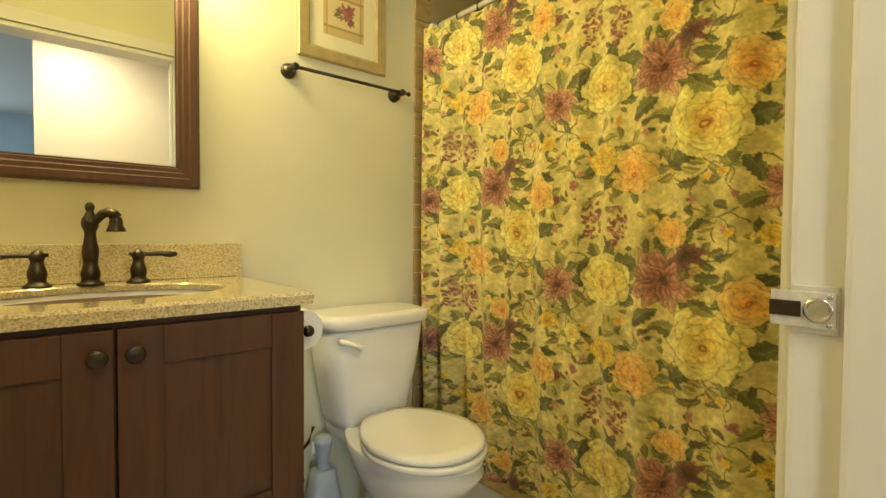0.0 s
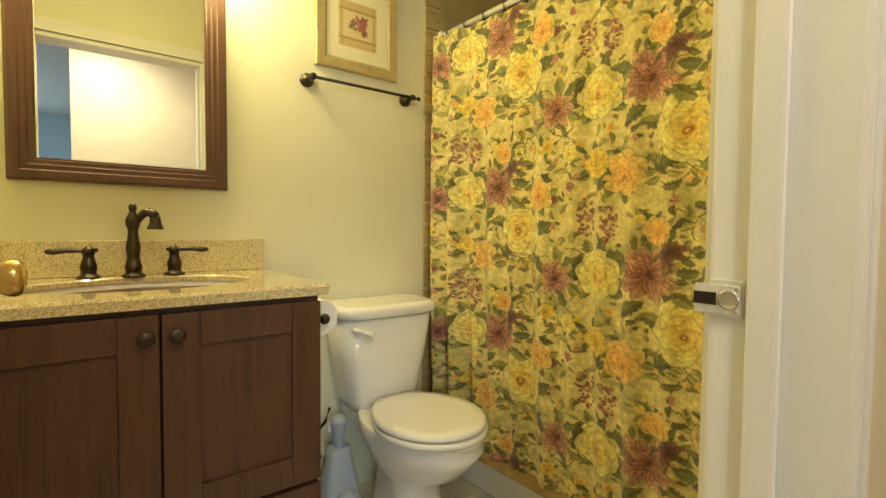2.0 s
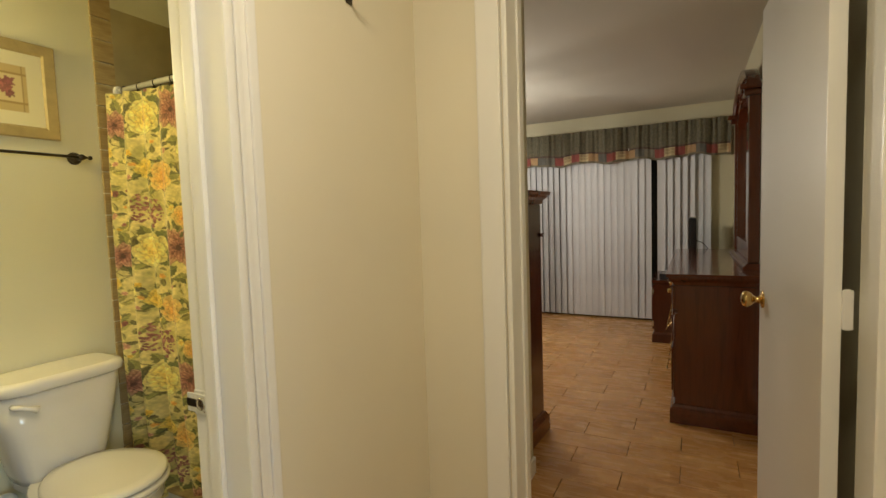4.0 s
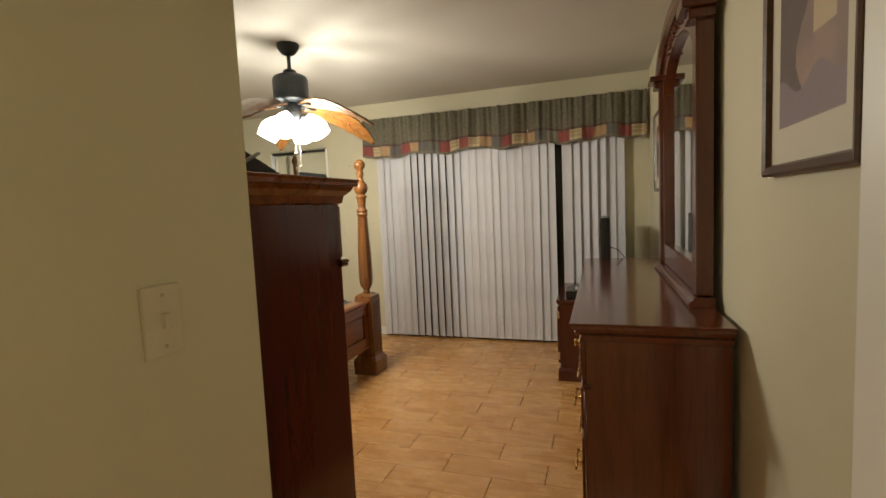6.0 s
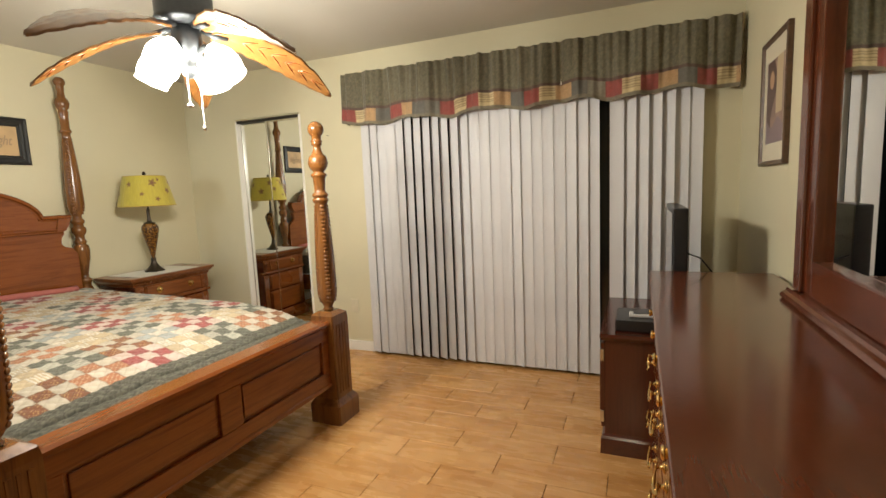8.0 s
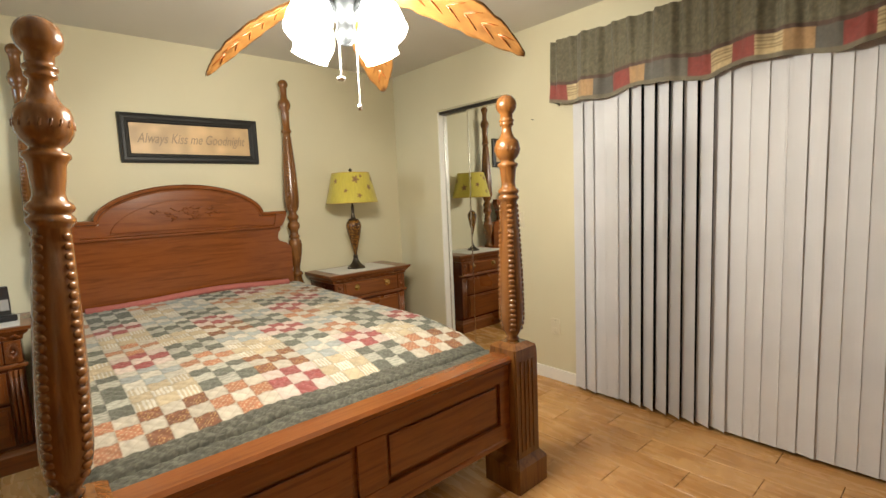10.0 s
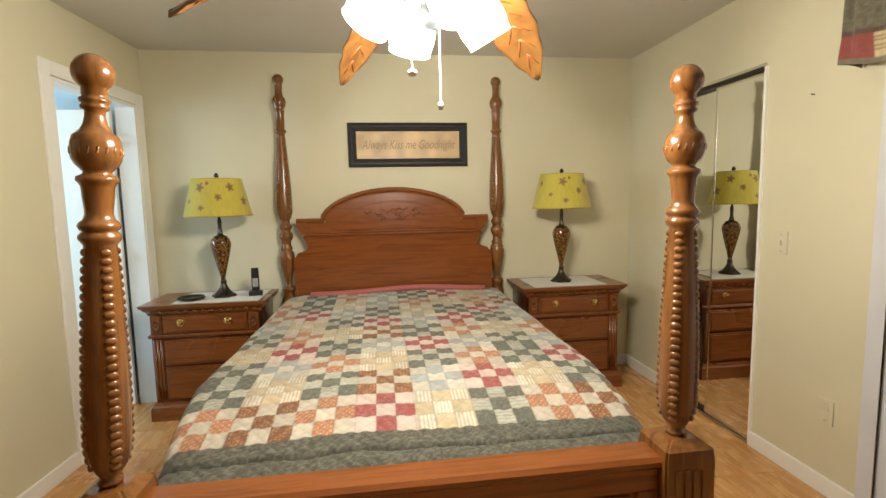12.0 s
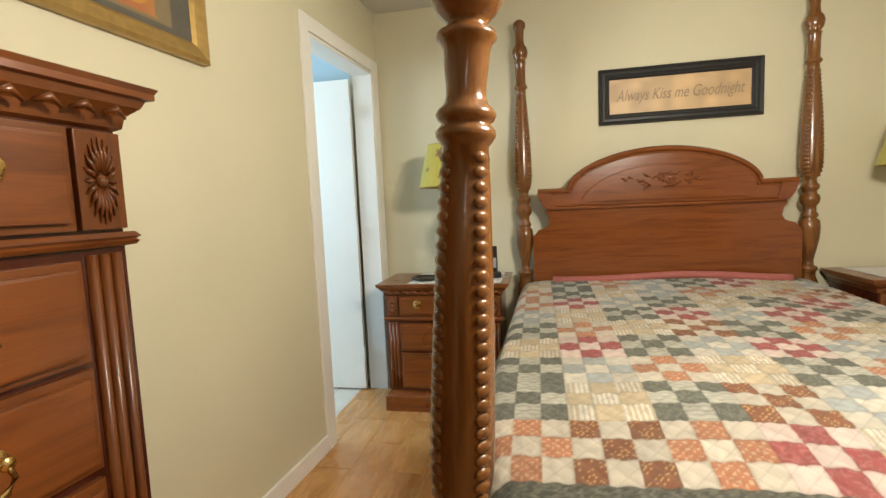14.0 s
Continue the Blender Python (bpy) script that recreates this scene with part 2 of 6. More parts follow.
wall("wall_bath_south", M["bath_wall"], [(1.22, BX1, BY0, BY0 + 0.008, 0, H), (BX0, 0.37, BY0, BY0 + 0.008, 0, H), (0.37, 1.22, BY0, BY0 + 0.008, 2.10, H)], "warm yellow bathroom wall beside the door")
wall("wall_bath_east", M["bath_wall"], [(BX1, BX1 + 0.02, BY0, BY1 + T, 0, H)], "end wall of the shower")
# the washroom behind the bedroom's west wall, and the room across the hall
wall("wall_washroom", M["blue_wall"], [(1.2, 1.31, 1.76, YN + T, 0, H), (1.31, XW - T, YN + 0.002, YN + T, 0, H), (1.31, XW - T, 1.757, 1.80, 0, H)], "pale washroom wall in daylight")
wall("wall_far_room", M["blue_wall"], [(-1.8, 2.0, -4.6, -4.49, 0, H), (-1.8, -1.69, -4.49, YS - T, 0, H), (1.9, 2.0, -4.49, YS - T, 0, H)], "pale blue wall of the room across the hall")
setting("ceiling", box(B(), -1.8, XE + T, -4.6, YN + T, H, H + 0.1), M["ceiling"], "off-white lightly textured ceiling", "ceiling")
setting("floor", box(B(), -1.8, XE + T, -4.6, YN + T, -0.12, -0.014), plain("grout", (0.27, 0.155, 0.07), 0.8), "warm brown wood-look tile floor", "floor")

# ---- printed cloth and pictures: a grid with its print as colours ----


def lin(c):
    c = np.asarray(c, float) / 255.0
    return np.where(c <= 0.04045, c / 12.92, ((c + 0.055) / 1.055) ** 2.4)


def sheet(name, u, v, place, paint, material, parent=None, label="", smooth=True):
    """A grid over u x v. place(U, V) gives x, y, z; paint(U, V) the colours of the print (sRGB, 0 to 255)."""
    U, V = np.meshgrid(u, v)
    co = np.stack([np.broadcast_to(c, U.shape) for c in place(U, V)], -1).reshape(-1, 3)
    nu, nv = len(u), len(v)
    i = (np.arange(nv - 1)[:, None] * nu + np.arange(nu - 1)[None, :]).reshape(-1)
    faces = np.stack([i, i + 1, i + 1 + nu, i + nu], -1)
    me = bpy.data.meshes.new(name)
    me.vertices.add(len(co))
    me.vertices.foreach_set("co", co.reshape(-1).astype(np.float32))
    me.loops.add(faces.size)
    me.loops.foreach_set("vertex_index", faces.reshape(-1).astype(np.int32))
    me.polygons.add(len(faces))
    me.polygons.foreach_set("loop_start", (np.arange(len(faces)) * 4).astype(np.int32))
    me.polygons.foreach_set("use_smooth", np.full(len(faces), smooth))
    me.update(calc_edges=True)
    rgb = lin(np.clip(paint(U, V), 0, 255)).reshape(-1, 3)
    at = me.color_attributes.new(name="print", type="FLOAT_COLOR", domain="POINT")
    at.data.foreach_set("color", np.concatenate([rgb, np.ones((len(rgb), 1))], 1).reshape(-1).astype(np.float32))
    me.materials.append(material)
    ob = new(name, me)
    if parent is not None:
        ob.parent = parent
    if label:
        ob["label"] = label
    return ob


def cloth(name, weave=900, rough=0.85, bump=0.25, sheen=0.2, quilted=False):
    n = Nodes(name)
    col = n.add("ShaderNodeAttribute")
    col.attribute_name = "print"
    p = n.coords()
    fine = n.noise(weave, p, 2)
    blot = n.noise(24, p, 4, 0.6)
    wash = 0.4
    c = n.mix(n.math("MULTIPLY", fine, 0.22 * wash), col.outputs["Color"], (0.30, 0.27, 0.20))
    c = n.mix(n.math("MULTIPLY", blot, 0.18 * wash), c, (0.75, 0.70, 0.55))
    h = fine
    if quilted:
        h = n.math("ADD", fine, n.math("MULTIPLY", n.noise(60, p, 3), 3.0))
    n.bump(h, bump, 0.0015)
    return n.done(c, rough, 0, Sheen_Weight=sheen)


M["print_cloth"] = cloth("printed_cotton")
M["quilt_cloth"] = cloth("quilted_patchwork_cotton", 700, 0.9, 0.5, 0.05, True)
M["paper_print"] = cloth("printed_paper", 500, 0.45, 0.05, 0.0)


def grain(U, V, cell, seed=0):
    """Smooth random values of a given cell size."""
    rng = np.random.RandomState(seed)
    a = rng.rand(64, 64)
    x, y = U / cell, V / cell
    i, j = np.floor(x).astype(int), np.floor(y).astype(int)
    f, g = x - i, y - j
    f, g = f * f * (3 - 2 * f), g * g * (3 - 2 * g)
    A = lambda p, q: a[p % 64, q % 64]
    return (A(i, j) * (1 - f) + A(i + 1, j) * f) * (1 - g) + (A(i, j + 1) * (1 - f) + A(i + 1, j + 1) * f) * g


# ---- trim ----


def west(y):
    """The bedroom's west wall stands a little out of square."""
    return 2.892 + 0.062 * (y - 0.05)


def casing(name, label, boxes):
    bm = B()
    for b in boxes:
        box(bm, *b, 0.006, 2)
    return setting(name, bm, M["trim"], label, "door frame")


# bathroom doorway: casings on the hall side and lined jambs
casing("door_frame_bath", "glossy white painted casing round the bathroom doorway",
       [(1.185, 1.238, 0.034, 0.0495, 0, 2.12), (1.172, 1.192, 0.028, 0.176, 0, 2.05), (0.335, 0.40, 0.034, 0.0495, 0, 2.12),
        (0.398, 0.418, 0.028, 0.176, 0, 2.05), (0.402, 1.184, 0.034, 0.0495, 2.055, 2.12), (0.418, 1.172, 0.03, 0.175, 2.03, 2.052),
        (1.186, 1.245, 0.1735, 0.188, 0, 2.12), (0.345, 0.404, 0.1735, 0.188, 0, 2.12), (0.405, 1.185, 0.1735, 0.188, 2.055, 2.12), (1.160, 1.1715, 0.095, 0.13, 0, 2.03),
        (1.1945, 1.206, 0.0285, 0.0337, 0, 2.115), (1.220, 1.240, 0.0265, 0.0337, 0, 2.118)])
# bedroom doorway
casing("door_frame_bedroom", "glossy white painted casing round the bedroom doorway",
       [(1.824, 1.8395, -0.218, -0.15, 0, 2.12), (1.83, 1.955, -0.238, -0.2225, 0, 2.05), (1.824, 1.8395, -1.056, -1.022, 0, 2.12), (1.83, 1.955, -1.021, -0.998, 0, 2.05),
        (1.824, 1.8395, -1.021, -0.219, 2.055, 2.12), (1.9, 1.935, -0.246, -0.2385, 0, 2.03), (1.9515, 1.966, -0.218, -0.16, 0, 2.12), (1.9515, 1.966, -1.056, -1.022, 0, 2.12)])


def slanted(bm, y0, y1, z0, z1, out0, out1, bevel=0.0):
    """A block along the west wall, from out0 to out1 metres in front of its face."""
    v = [bm.verts.new((west(y) + d, y, z)) for z in (z0, z1) for y, d in ((y0, out0), (y0, out1), (y1, out1), (y1, out0))]
    faces = [bm.faces.new([v[i] for i in f]) for f in ((0, 1, 2, 3), (7, 6, 5, 4), (4, 5, 1, 0), (5, 6, 2, 1), (6, 7, 3, 2), (7, 4, 0, 3))]
    if bevel:
        bmesh.ops.bevel(bm, geom=list({e for f in faces for e in f.edges}), offset=bevel, segments=2, profile=0.7, affect="EDGES")
    bmesh.ops.recalc_face_normals(bm, faces=bm.faces)
    return bm


bm = B()
for y0, y1, z0, z1, a, b in ((2.645, 2.715, 0, 2.17, 0.001, 0.016), (3.485, 3.575, 0, 2.17, 0.001, 0.016), (2.7165, 3.4835, 2.095, 2.17, 0.001, 0.015),
                             (2.716, 2.735, 0, 2.09, -0.115, 0.012), (3.468, 3.4845, 0, 2.09, -0.115, 0.012), (2.7355, 3.4675, 2.072, 2.092, -0.115, 0.011)):
    slanted(bm, y0, y1, z0, z1, a, b, 0.004)
setting("door_frame_washroom", bm, M["trim"], "white painted casing round the washroom doorway", "door frame")

bm = B()
box(bm, 5.9, XE - 0.001, YN - 0.016, YN - 0.001, 0, 0.085, 0.004)
box(bm, 3.10, 5.9, YN - 0.016, YN - 0.001, 0, 0.085, 0.004)
box(bm, XE - 0.016, XE - 0.001, 1.62, 2.235, 0, 0.085, 0.004)
box(bm, XE - 0.016, XE - 0.001, 2.965, YN - 0.018, 0, 0.085, 0.004)
box(bm, 1.97, XE - 0.02, YS + 0.001, YS + 0.016, 0, 0.085, 0.004)
box(bm, 1.97, 2.885, 0.034, 0.049, 0, 0.085, 0.004)
slanted(bm, 0.10, 2.643, 0, 0.085, 0.001, 0.016, 0.004)
box(bm, 1.252, 1.823, 0.034, 0.049, 0, 0.085, 0.004)
setting("baseboard", bm, M["trim"], "low white painted baseboard", "baseboard")


def hinge(parent, x, y, z, dx=0.0, dy=0.0):
    bm = B()
    box(bm, x - 0.004 - dx, x + 0.004 + dx, y - 0.004 - dy, y + 0.004 + dy, z - 0.045, z + 0.045, 0.001)
    lathe(bm, [(0.006, z - 0.047), (0.006, z + 0.047)], 8, x, y)
    part("hinge", bm, M["trim"], parent, "painted-over hinge")


def door_leaf(name, m, width, height, label, hinge_y=0.024):
    """A flush door, hinged at its local x = 0, leaf towards +x."""
    d = thing(name, m, label, "door")
    part("leaf", box(B(), 0, width, -0.0175, 0.0175, 0.012, height, 0.003), M["trim"], d)
    for side in (1, -1):
        bm = B()
        lathe(bm, soft([(0.031, 0), (0.031, 0.004), (0.014, 0.010), (0.011, 0.026), (0.022, 0.036), (0.029, 0.050), (0.026, 0.062), (0.012, 0.068), (0.001, 0.069)], 3), 20)
        bmesh.ops.transform(bm, matrix=pose(width - 0.065, 0.0175 * side, 0.985, -90 * side, 0, 0), verts=bm.verts)
        bmesh.ops.recalc_face_normals(bm, faces=bm.faces)
        part("door_knob", bm, M["brass"], d, "polished brass round knob")
    for z in (0.25, 1.08, 1.85):
        hinge(d, -0.004, hinge_y, z, 0.002, 0.006)
    return d


door_leaf("bedroom_door", pose(1.976, -0.9565, 0, 0, 0, 3.6), 0.735, 2.02, "plain white door standing open beside the bedroom doorway", -0.026)
door_leaf("bathroom_door", pose(0.405, 0.20, 0, 0, 0, 90.6), 0.755, 2.02, "plain white door opened inward against the bathroom wall")
door_leaf("washroom_door", pose(2.972, 3.452, 0, 0, 0, 180), 0.74, 2.05, "plain white door opened into the tiled washroom")

bm = B()
box(bm, 1.1685, 1.1715, 0.134, 0.172, 0.946, 0.994, 0.001)
box(bm, 1.166, 1.169, 0.136, 0.190, 0.952, 0.988, 0.001)
plate = thing("strike_plate", pose(0, 0, 0.012), "worn chrome latch strike plate on the white door jamb", "strike plate")
part("plate", bm, plain("paint_splashed_metal", (0.80, 0.78, 0.71), 0.3, 0.15, 0.25, 90), plate)
part("latch_hole", box(B(), 1.1648, 1.1675, 0.164, 0.191, 0.962, 0.978, 0.002), M["bronze"], plate, "dark latch opening")
bm = B()
lathe(bm, [(0.0125, 0), (0.0125, 0.0015), (0.0095, 0.0025), (0.0085, 0.0008)], 18)
bmesh.ops.transform(bm, matrix=pose(1.1662, 0.150, 0.970, 0, -90, 0), verts=bm.verts)
part("rim", bm, M["chrome"], plate, "bright worn rim")
for z in (0.956, 0.984):
    part("screw", ball(B(), 1.168, 0.141, z, 0.0035, seg=8), M["chrome"], plate)

hook = thing("coat_hook", pose(1.54, 0.05, 1.85), "small dark metal hook screwed to the hall wall", "hook")
bm = B()
box(bm, -0.011, 0.011, -0.004, 0, -0.02, 0.02, 0.002)
part("back_plate", bm, M["bronze"], hook)
part("arm", tube(B(), [(0, -0.004, -0.005), (0, -0.03, -0.012), (0, -0.045, 0.004), (0, -0.046, 0.016)], 0.004), M["bronze"], hook)

# ---- bathroom ----
n = Nodes("granite_counter")
p = n.coords()
g = n.noise(240, p, 5, 0.7)
sp = n.noise(110, p, 3, 0.6)
col = n.ramp(g, [(0.30, (0.24, 0.17, 0.085)), (0.44, (0.52, 0.425, 0.22)), (0.60, (0.80, 0.71, 0.45))])
col = n.mix(n.math("MULTIPLY", n.math("GREATER_THAN", sp, 0.60), 0.55), col, (0.30, 0.22, 0.11))
M["granite"] = n.done(col, 0.10, 0, Coat_Weight=0.6, Coat_Roughness=0.05)

VX, VF, VB, VT = 0.687, 1.105, BY1 - 0.004, 0.92   # vanity: middle, front, back, top
vanity = thing("vanity_cabinet", pose(VX, VF, 0), "dark brown wooden vanity cabinet with two panelled doors", "vanity")
W2 = 0.37
bm = B()
box(bm, -W2, W2, 0.012, VB - VF, 0.08, VT - 0.032)
box(bm, -W2 + 0.02, W2 - 0.02, 0.06, VB - VF, 0, 0.08)
part("body", bm, M["vanity"], vanity)
for sx in (-1, 1):
    x0, x1 = (0.003, W2 - 0.004) if sx > 0 else (-W2 + 0.004, -0.003)
    door = part("door", box(B(), x0, x1, -0.006, 0.011, 0.40, VT - 0.045, 0.002), M["vanity"], vanity, "shaker panel door")
    bm = B()
    s = 0.075
    box(bm, x0, x0 + s, -0.016, -0.0065, 0.40, VT - 0.045, 0.002)
    box(bm, x1 - s, x1, -0.016, -0.0065, 0.40, VT - 0.045, 0.002)
    box(bm, x0 + s + 0.0005, x1 - s - 0.0005, -0.0155, -0.0065, VT - 0.045 - s, VT - 0.045, 0.002)
    box(bm, x0 + s + 0.0005, x1 - s - 0.0005, -0.0155, -0.0065, 0.40, 0.40 + s, 0.002)
    part("door_frame", bm, M["vanity"], door)
    bm = B()
    lathe(bm, soft([(0.007, 0), (0.006, 0.012), (0.013, 0.018), (0.0165, 0.024), (0.015, 0.030), (0.001, 0.033)], 3), 18)
    bmesh.ops.transform(bm, matrix=pose(0.029 * sx, -0.016, 0.83, 90, 0, 0), verts=bm.verts)
    part("door_knob", bm, M["bronze"], door, "dark bronze round knob")
drawer = part("drawer", box(B(), -W2 + 0.004, W2 - 0.004, -0.016, 0.011, 0.10, 0.388, 0.003), M["vanity"], vanity, "wide bottom drawer")

counter = thing("vanity_counter", pose(VX, VF, VT), "speckled beige granite vanity counter with undermount basin", "counter")
CW, CD = 0.39, VB - VF
SX, SY, SA, SB = 0.0, 0.255, 0.262, 0.182
bm = B()
N = 64
outer = []
for k in range(N):
    a = 2 * math.pi * k / N
    c, s = math.cos(a), math.sin(a)
    y_lo, y_hi = -0.022 - SY, CD - SY
    t = min(CW / abs(c) if abs(c) > 1e-6 else 9, (y_hi if s > 0 else -y_lo) / abs(s) if abs(s) > 1e-6 else 9)
    outer.append((SX + t * c, SY + t * s))
inner = [(SX + SA * math.cos(2 * math.pi * k / N), SY + SB * math.sin(2 * math.pi * k / N)) for k in range(N)]
corners = [(CW, CD), (-CW, CD), (-CW, -0.022), (CW, -0.022)]
for cx, cy in corners:
    k = min(range(N), key=lambda q: (outer[q][0] - cx) ** 2 + (outer[q][1] - cy) ** 2)
    outer[k] = (cx, cy)
rings = []
for pts, zs in ((inner, (-0.018, -0.004)), (None, ())):
    if pts:
        for z in zs:
            rings.append([bm.verts.new((x, y, z)) for x, y in pts])
rings.append([bm.verts.new((SX + (x - SX) * 1.02, SY + (y - SY) * 1.02, 0)) for x, y in inner])
rings.append([bm.verts.new((x - 0.006 * np.sign(x) * (abs(abs(x) - CW) < 1e-6), y + 0.006 * (abs(y + 0.022) < 1e-6), 0)) for x, y in outer])
rings.append([bm.verts.new((x, y, -0.008)) for x, y in outer])
rings.append([bm.verts.new((x - 0.004 * np.sign(x) * (abs(abs(x) - CW) < 1e-6), y + 0.004 * (abs(y + 0.022) < 1e-6), -0.03)) for x, y in outer])
for lo, hi in zip(rings, rings[1:]):
    for k in range(N):
        bm.faces.new((lo[k], hi[k], hi[(k + 1) % N], lo[(k + 1) % N]))
bmesh.ops.recalc_face_normals(bm, faces=bm.faces)
part("top", bm, M["granite"], counter)
part("backsplash", box(B(), -CW, CW, CD - 0.02, CD, 0.0006, 0.105, 0.003), M["granite"], counter, "granite backsplash")
bm = B()
prof = [(1.03, -0.0185), (1.0, -0.035), (0.93, -0.08), (0.75, -0.125), (0.4, -0.15), (0.08, -0.155)]
prev = None
for r, z in prof:
    ring = [bm.verts.new((SX + r * SA * math.cos(2 * math.pi * k / 40), SY + r * SB * math.sin(2 * math.pi * k / 40), z)) for k in range(40)]
    if prev:
        for k in range(40):
            bm.faces.new((prev[k], prev[(k + 1) % 40], ring[(k + 1) % 40], ring[k])).smooth = True
    prev = ring
bm.faces.new(prev)
bmesh.ops.recalc_face_normals(bm, faces=bm.faces)
part("basin", bm, M["ceramic"], counter, "white oval ceramic basin")
bm = B()
lathe(bm, [(0.022, -0.154), (0.022, -0.151), (0.016, -0.150)], 16, SX, SY)
part("drain", bm, M["bronze"], counter, "bronze drain")

FY = CD - 0.085
faucet = thing("sink_faucet", pose(VX - 0.005, VF + FY, VT, 0, 0, 62), "oil-rubbed bronze faucet with bell spout on the granite counter", "faucet")
bm = B()
lathe(bm, soft([(0.030, 0), (0.029, 0.006), (0.020, 0.012), (0.022, 0.03), (0.016, 0.055), (0.019, 0.085), (0.015, 0.11), (0.013, 0.135), (0.018, 0.15), (0.019, 0.165), (0.012, 0.18), (0.008, 0.19), (0.011, 0.20), (0.007, 0.211), (0.001, 0.214)], 3), 20)
part("column", bm, M["bronze"], faucet)
bm = B()
tube(bm, [(0, -0.008, 0.158), (0, -0.018, 0.172), (0, -0.030, 0.184), (0, -0.043, 0.188), (0, -0.054, 0.183), (0, -0.059, 0.175)], [0.010, 0.011, 0.012, 0.013, 0.014, 0.015], 12)
part("spout", bm, M["bronze"], faucet)
bm = B()
lathe(bm, soft([(0.022, 0), (0.021, 0.006), (0.016, 0.018), (0.014, 0.034), (0.006, 0.042)], 3), 18)
bmesh.ops.transform(bm, matrix=pose(0, -0.060, 0.138), verts=bm.verts)
part("bell", bm, M["bronze"], faucet, "bell-shaped spout end")
part("lift_rod", ball(tube(B(), [(0.012, 0.012, 0.03), (0.022, 0.015, 0.036)], 0.004), 0.028, 0.016, 0.040, 0.010, seg=10), M["bronze"], faucet)
for sx in (-1, 1):
    h = thing("faucet_handle", pose(VX - 0.005 + 0.105 * sx, VF + FY, VT), "oil-rubbed bronze lever faucet handle on the counter", "faucet handle", "sink faucet handles")
    bm = B()
    lathe(bm, soft([(0.029, 0), (0.028, 0.006), (0.018, 0.014), (0.020, 0.035), (0.013, 0.06), (0.016, 0.072), (0.014, 0.082), (0.006, 0.09), (0.001, 0.094)], 3), 18)
    part("base", bm, M["bronze"], h)
    bm = B()
    tube(bm, [(-0.022 * sx, 0, 0.079), (-0.01 * sx, 0, 0.078), (0.02 * sx, 0, 0.078), (0.05 * sx, -0.002, 0.079), (0.075 * sx, -0.004, 0.076), (0.09 * sx, -0.005, 0.077), (0.094 * sx, -0.005, 0.078)],
         [0.004, 0.007, 0.006, 0.007, 0.009, 0.007, 0.002], 10)
    part("lever", bm, M["bronze"], h)


def framed_box(bm, w, h, profile, depth0=0.0):
    """A mitred frame in the xz plane, middle at the origin, facing -y. profile: rows of (in from the edge, out from the wall)."""
    rings = []
    for d, o in profile:
        x, z = w / 2 - d, h / 2 - d
        rings.append([bm.verts.new((sx * x, -o, sz * z)) for sx, sz in ((-1, -1), (1, -1), (1, 1), (-1, 1))])
    for lo, hi in zip(rings, rings[1:]):
        for k in range(4):
            bm.faces.new((lo[k], lo[(k + 1) % 4], hi[(k + 1) % 4], hi[k]))
    bmesh.ops.recalc_face_normals(bm, faces=bm.faces)
    return bm


bath_mirror = thing("bathroom_mirror", pose(VX - 0.005, BY1 - 0.002, 1.53), "wall mirror in a stepped dark brown wooden frame", "mirror")
MW, MH = 0.55, 0.68
part("frame", framed_box(B(), MW, MH, [(0, 0), (0, 0.022), (0.008, 0.030), (0.026, 0.030), (0.030, 0.024), (0.042, 0.024), (0.046, 0.018), (0.056, 0.018), (0.060, 0.010), (0.064, 0.010)]), M["vanity"], bath_mirror)
part("glass", box(B(), -MW / 2 + 0.062, MW / 2 - 0.062, -0.011, -0.002, -MH / 2 + 0.062, MH / 2 - 0.062, 0.003), M["mirror"], bath_mirror, "bevelled mirror glass")

n = Nodes("lit_frosted_glass")
n.done((0.9, 0.88, 0.8), 0.4, 0, Emission_Color=(1.0, 0.80, 0.42, 1), Emission_Strength=9.0)
M["lit_yellow"] = n.m
n = Nodes("lit_white_glass")
n.done((0.9, 0.9, 0.86), 0.4, 0, Emission_Color=(1.0, 0.94, 0.82, 1), Emission_Strength=18.0)
M["lit_white"] = n.m
sconce = thing("vanity_light", pose(VX, BY1 - 0.002, 2.10), "bronze vanity light bar with three lit frosted bell shades", "wall lamp")
part("back_plate", box(B(), -0.33, 0.33, -0.03, 0, -0.035, 0.035, 0.008), M["bronze"], sconce)
for dx in (-0.24, 0, 0.24):
    arm = part("arm", tube(B(), [(dx, -0.03, 0), (dx, -0.10, 0.015), (dx, -0.14, 0.0), (dx, -0.142, -0.03)], 0.008), M["bronze"], sconce)
    bm = B()
    lathe(bm, soft([(0.075, -0.135), (0.062, -0.115), (0.048, -0.085), (0.036, -0.055), (0.026, -0.035), (0.02, -0.03)], 3)[:-1], 20, dx, -0.142)
    sh = part("shade", bm, M["lit_yellow"], sconce, "lit frosted glass bell shade")
    sh.visible_shadow = False


def towel_end(parent, x):
    bm = B()
    lathe(bm, soft([(0.026, 0), (0.026, 0.006), (0.021, 0.012), (0.023, 0.018), (0.012, 0.03), (0.010, 0.05), (0.013, 0.06), (0.011, 0.072), (0.001, 0.076)], 3), 18)
    bmesh.ops.transform(bm, matrix=pose(x, 0, 0, 90, 0, 0), verts=bm.verts)
    part("post", bm, M["bronze"], parent)


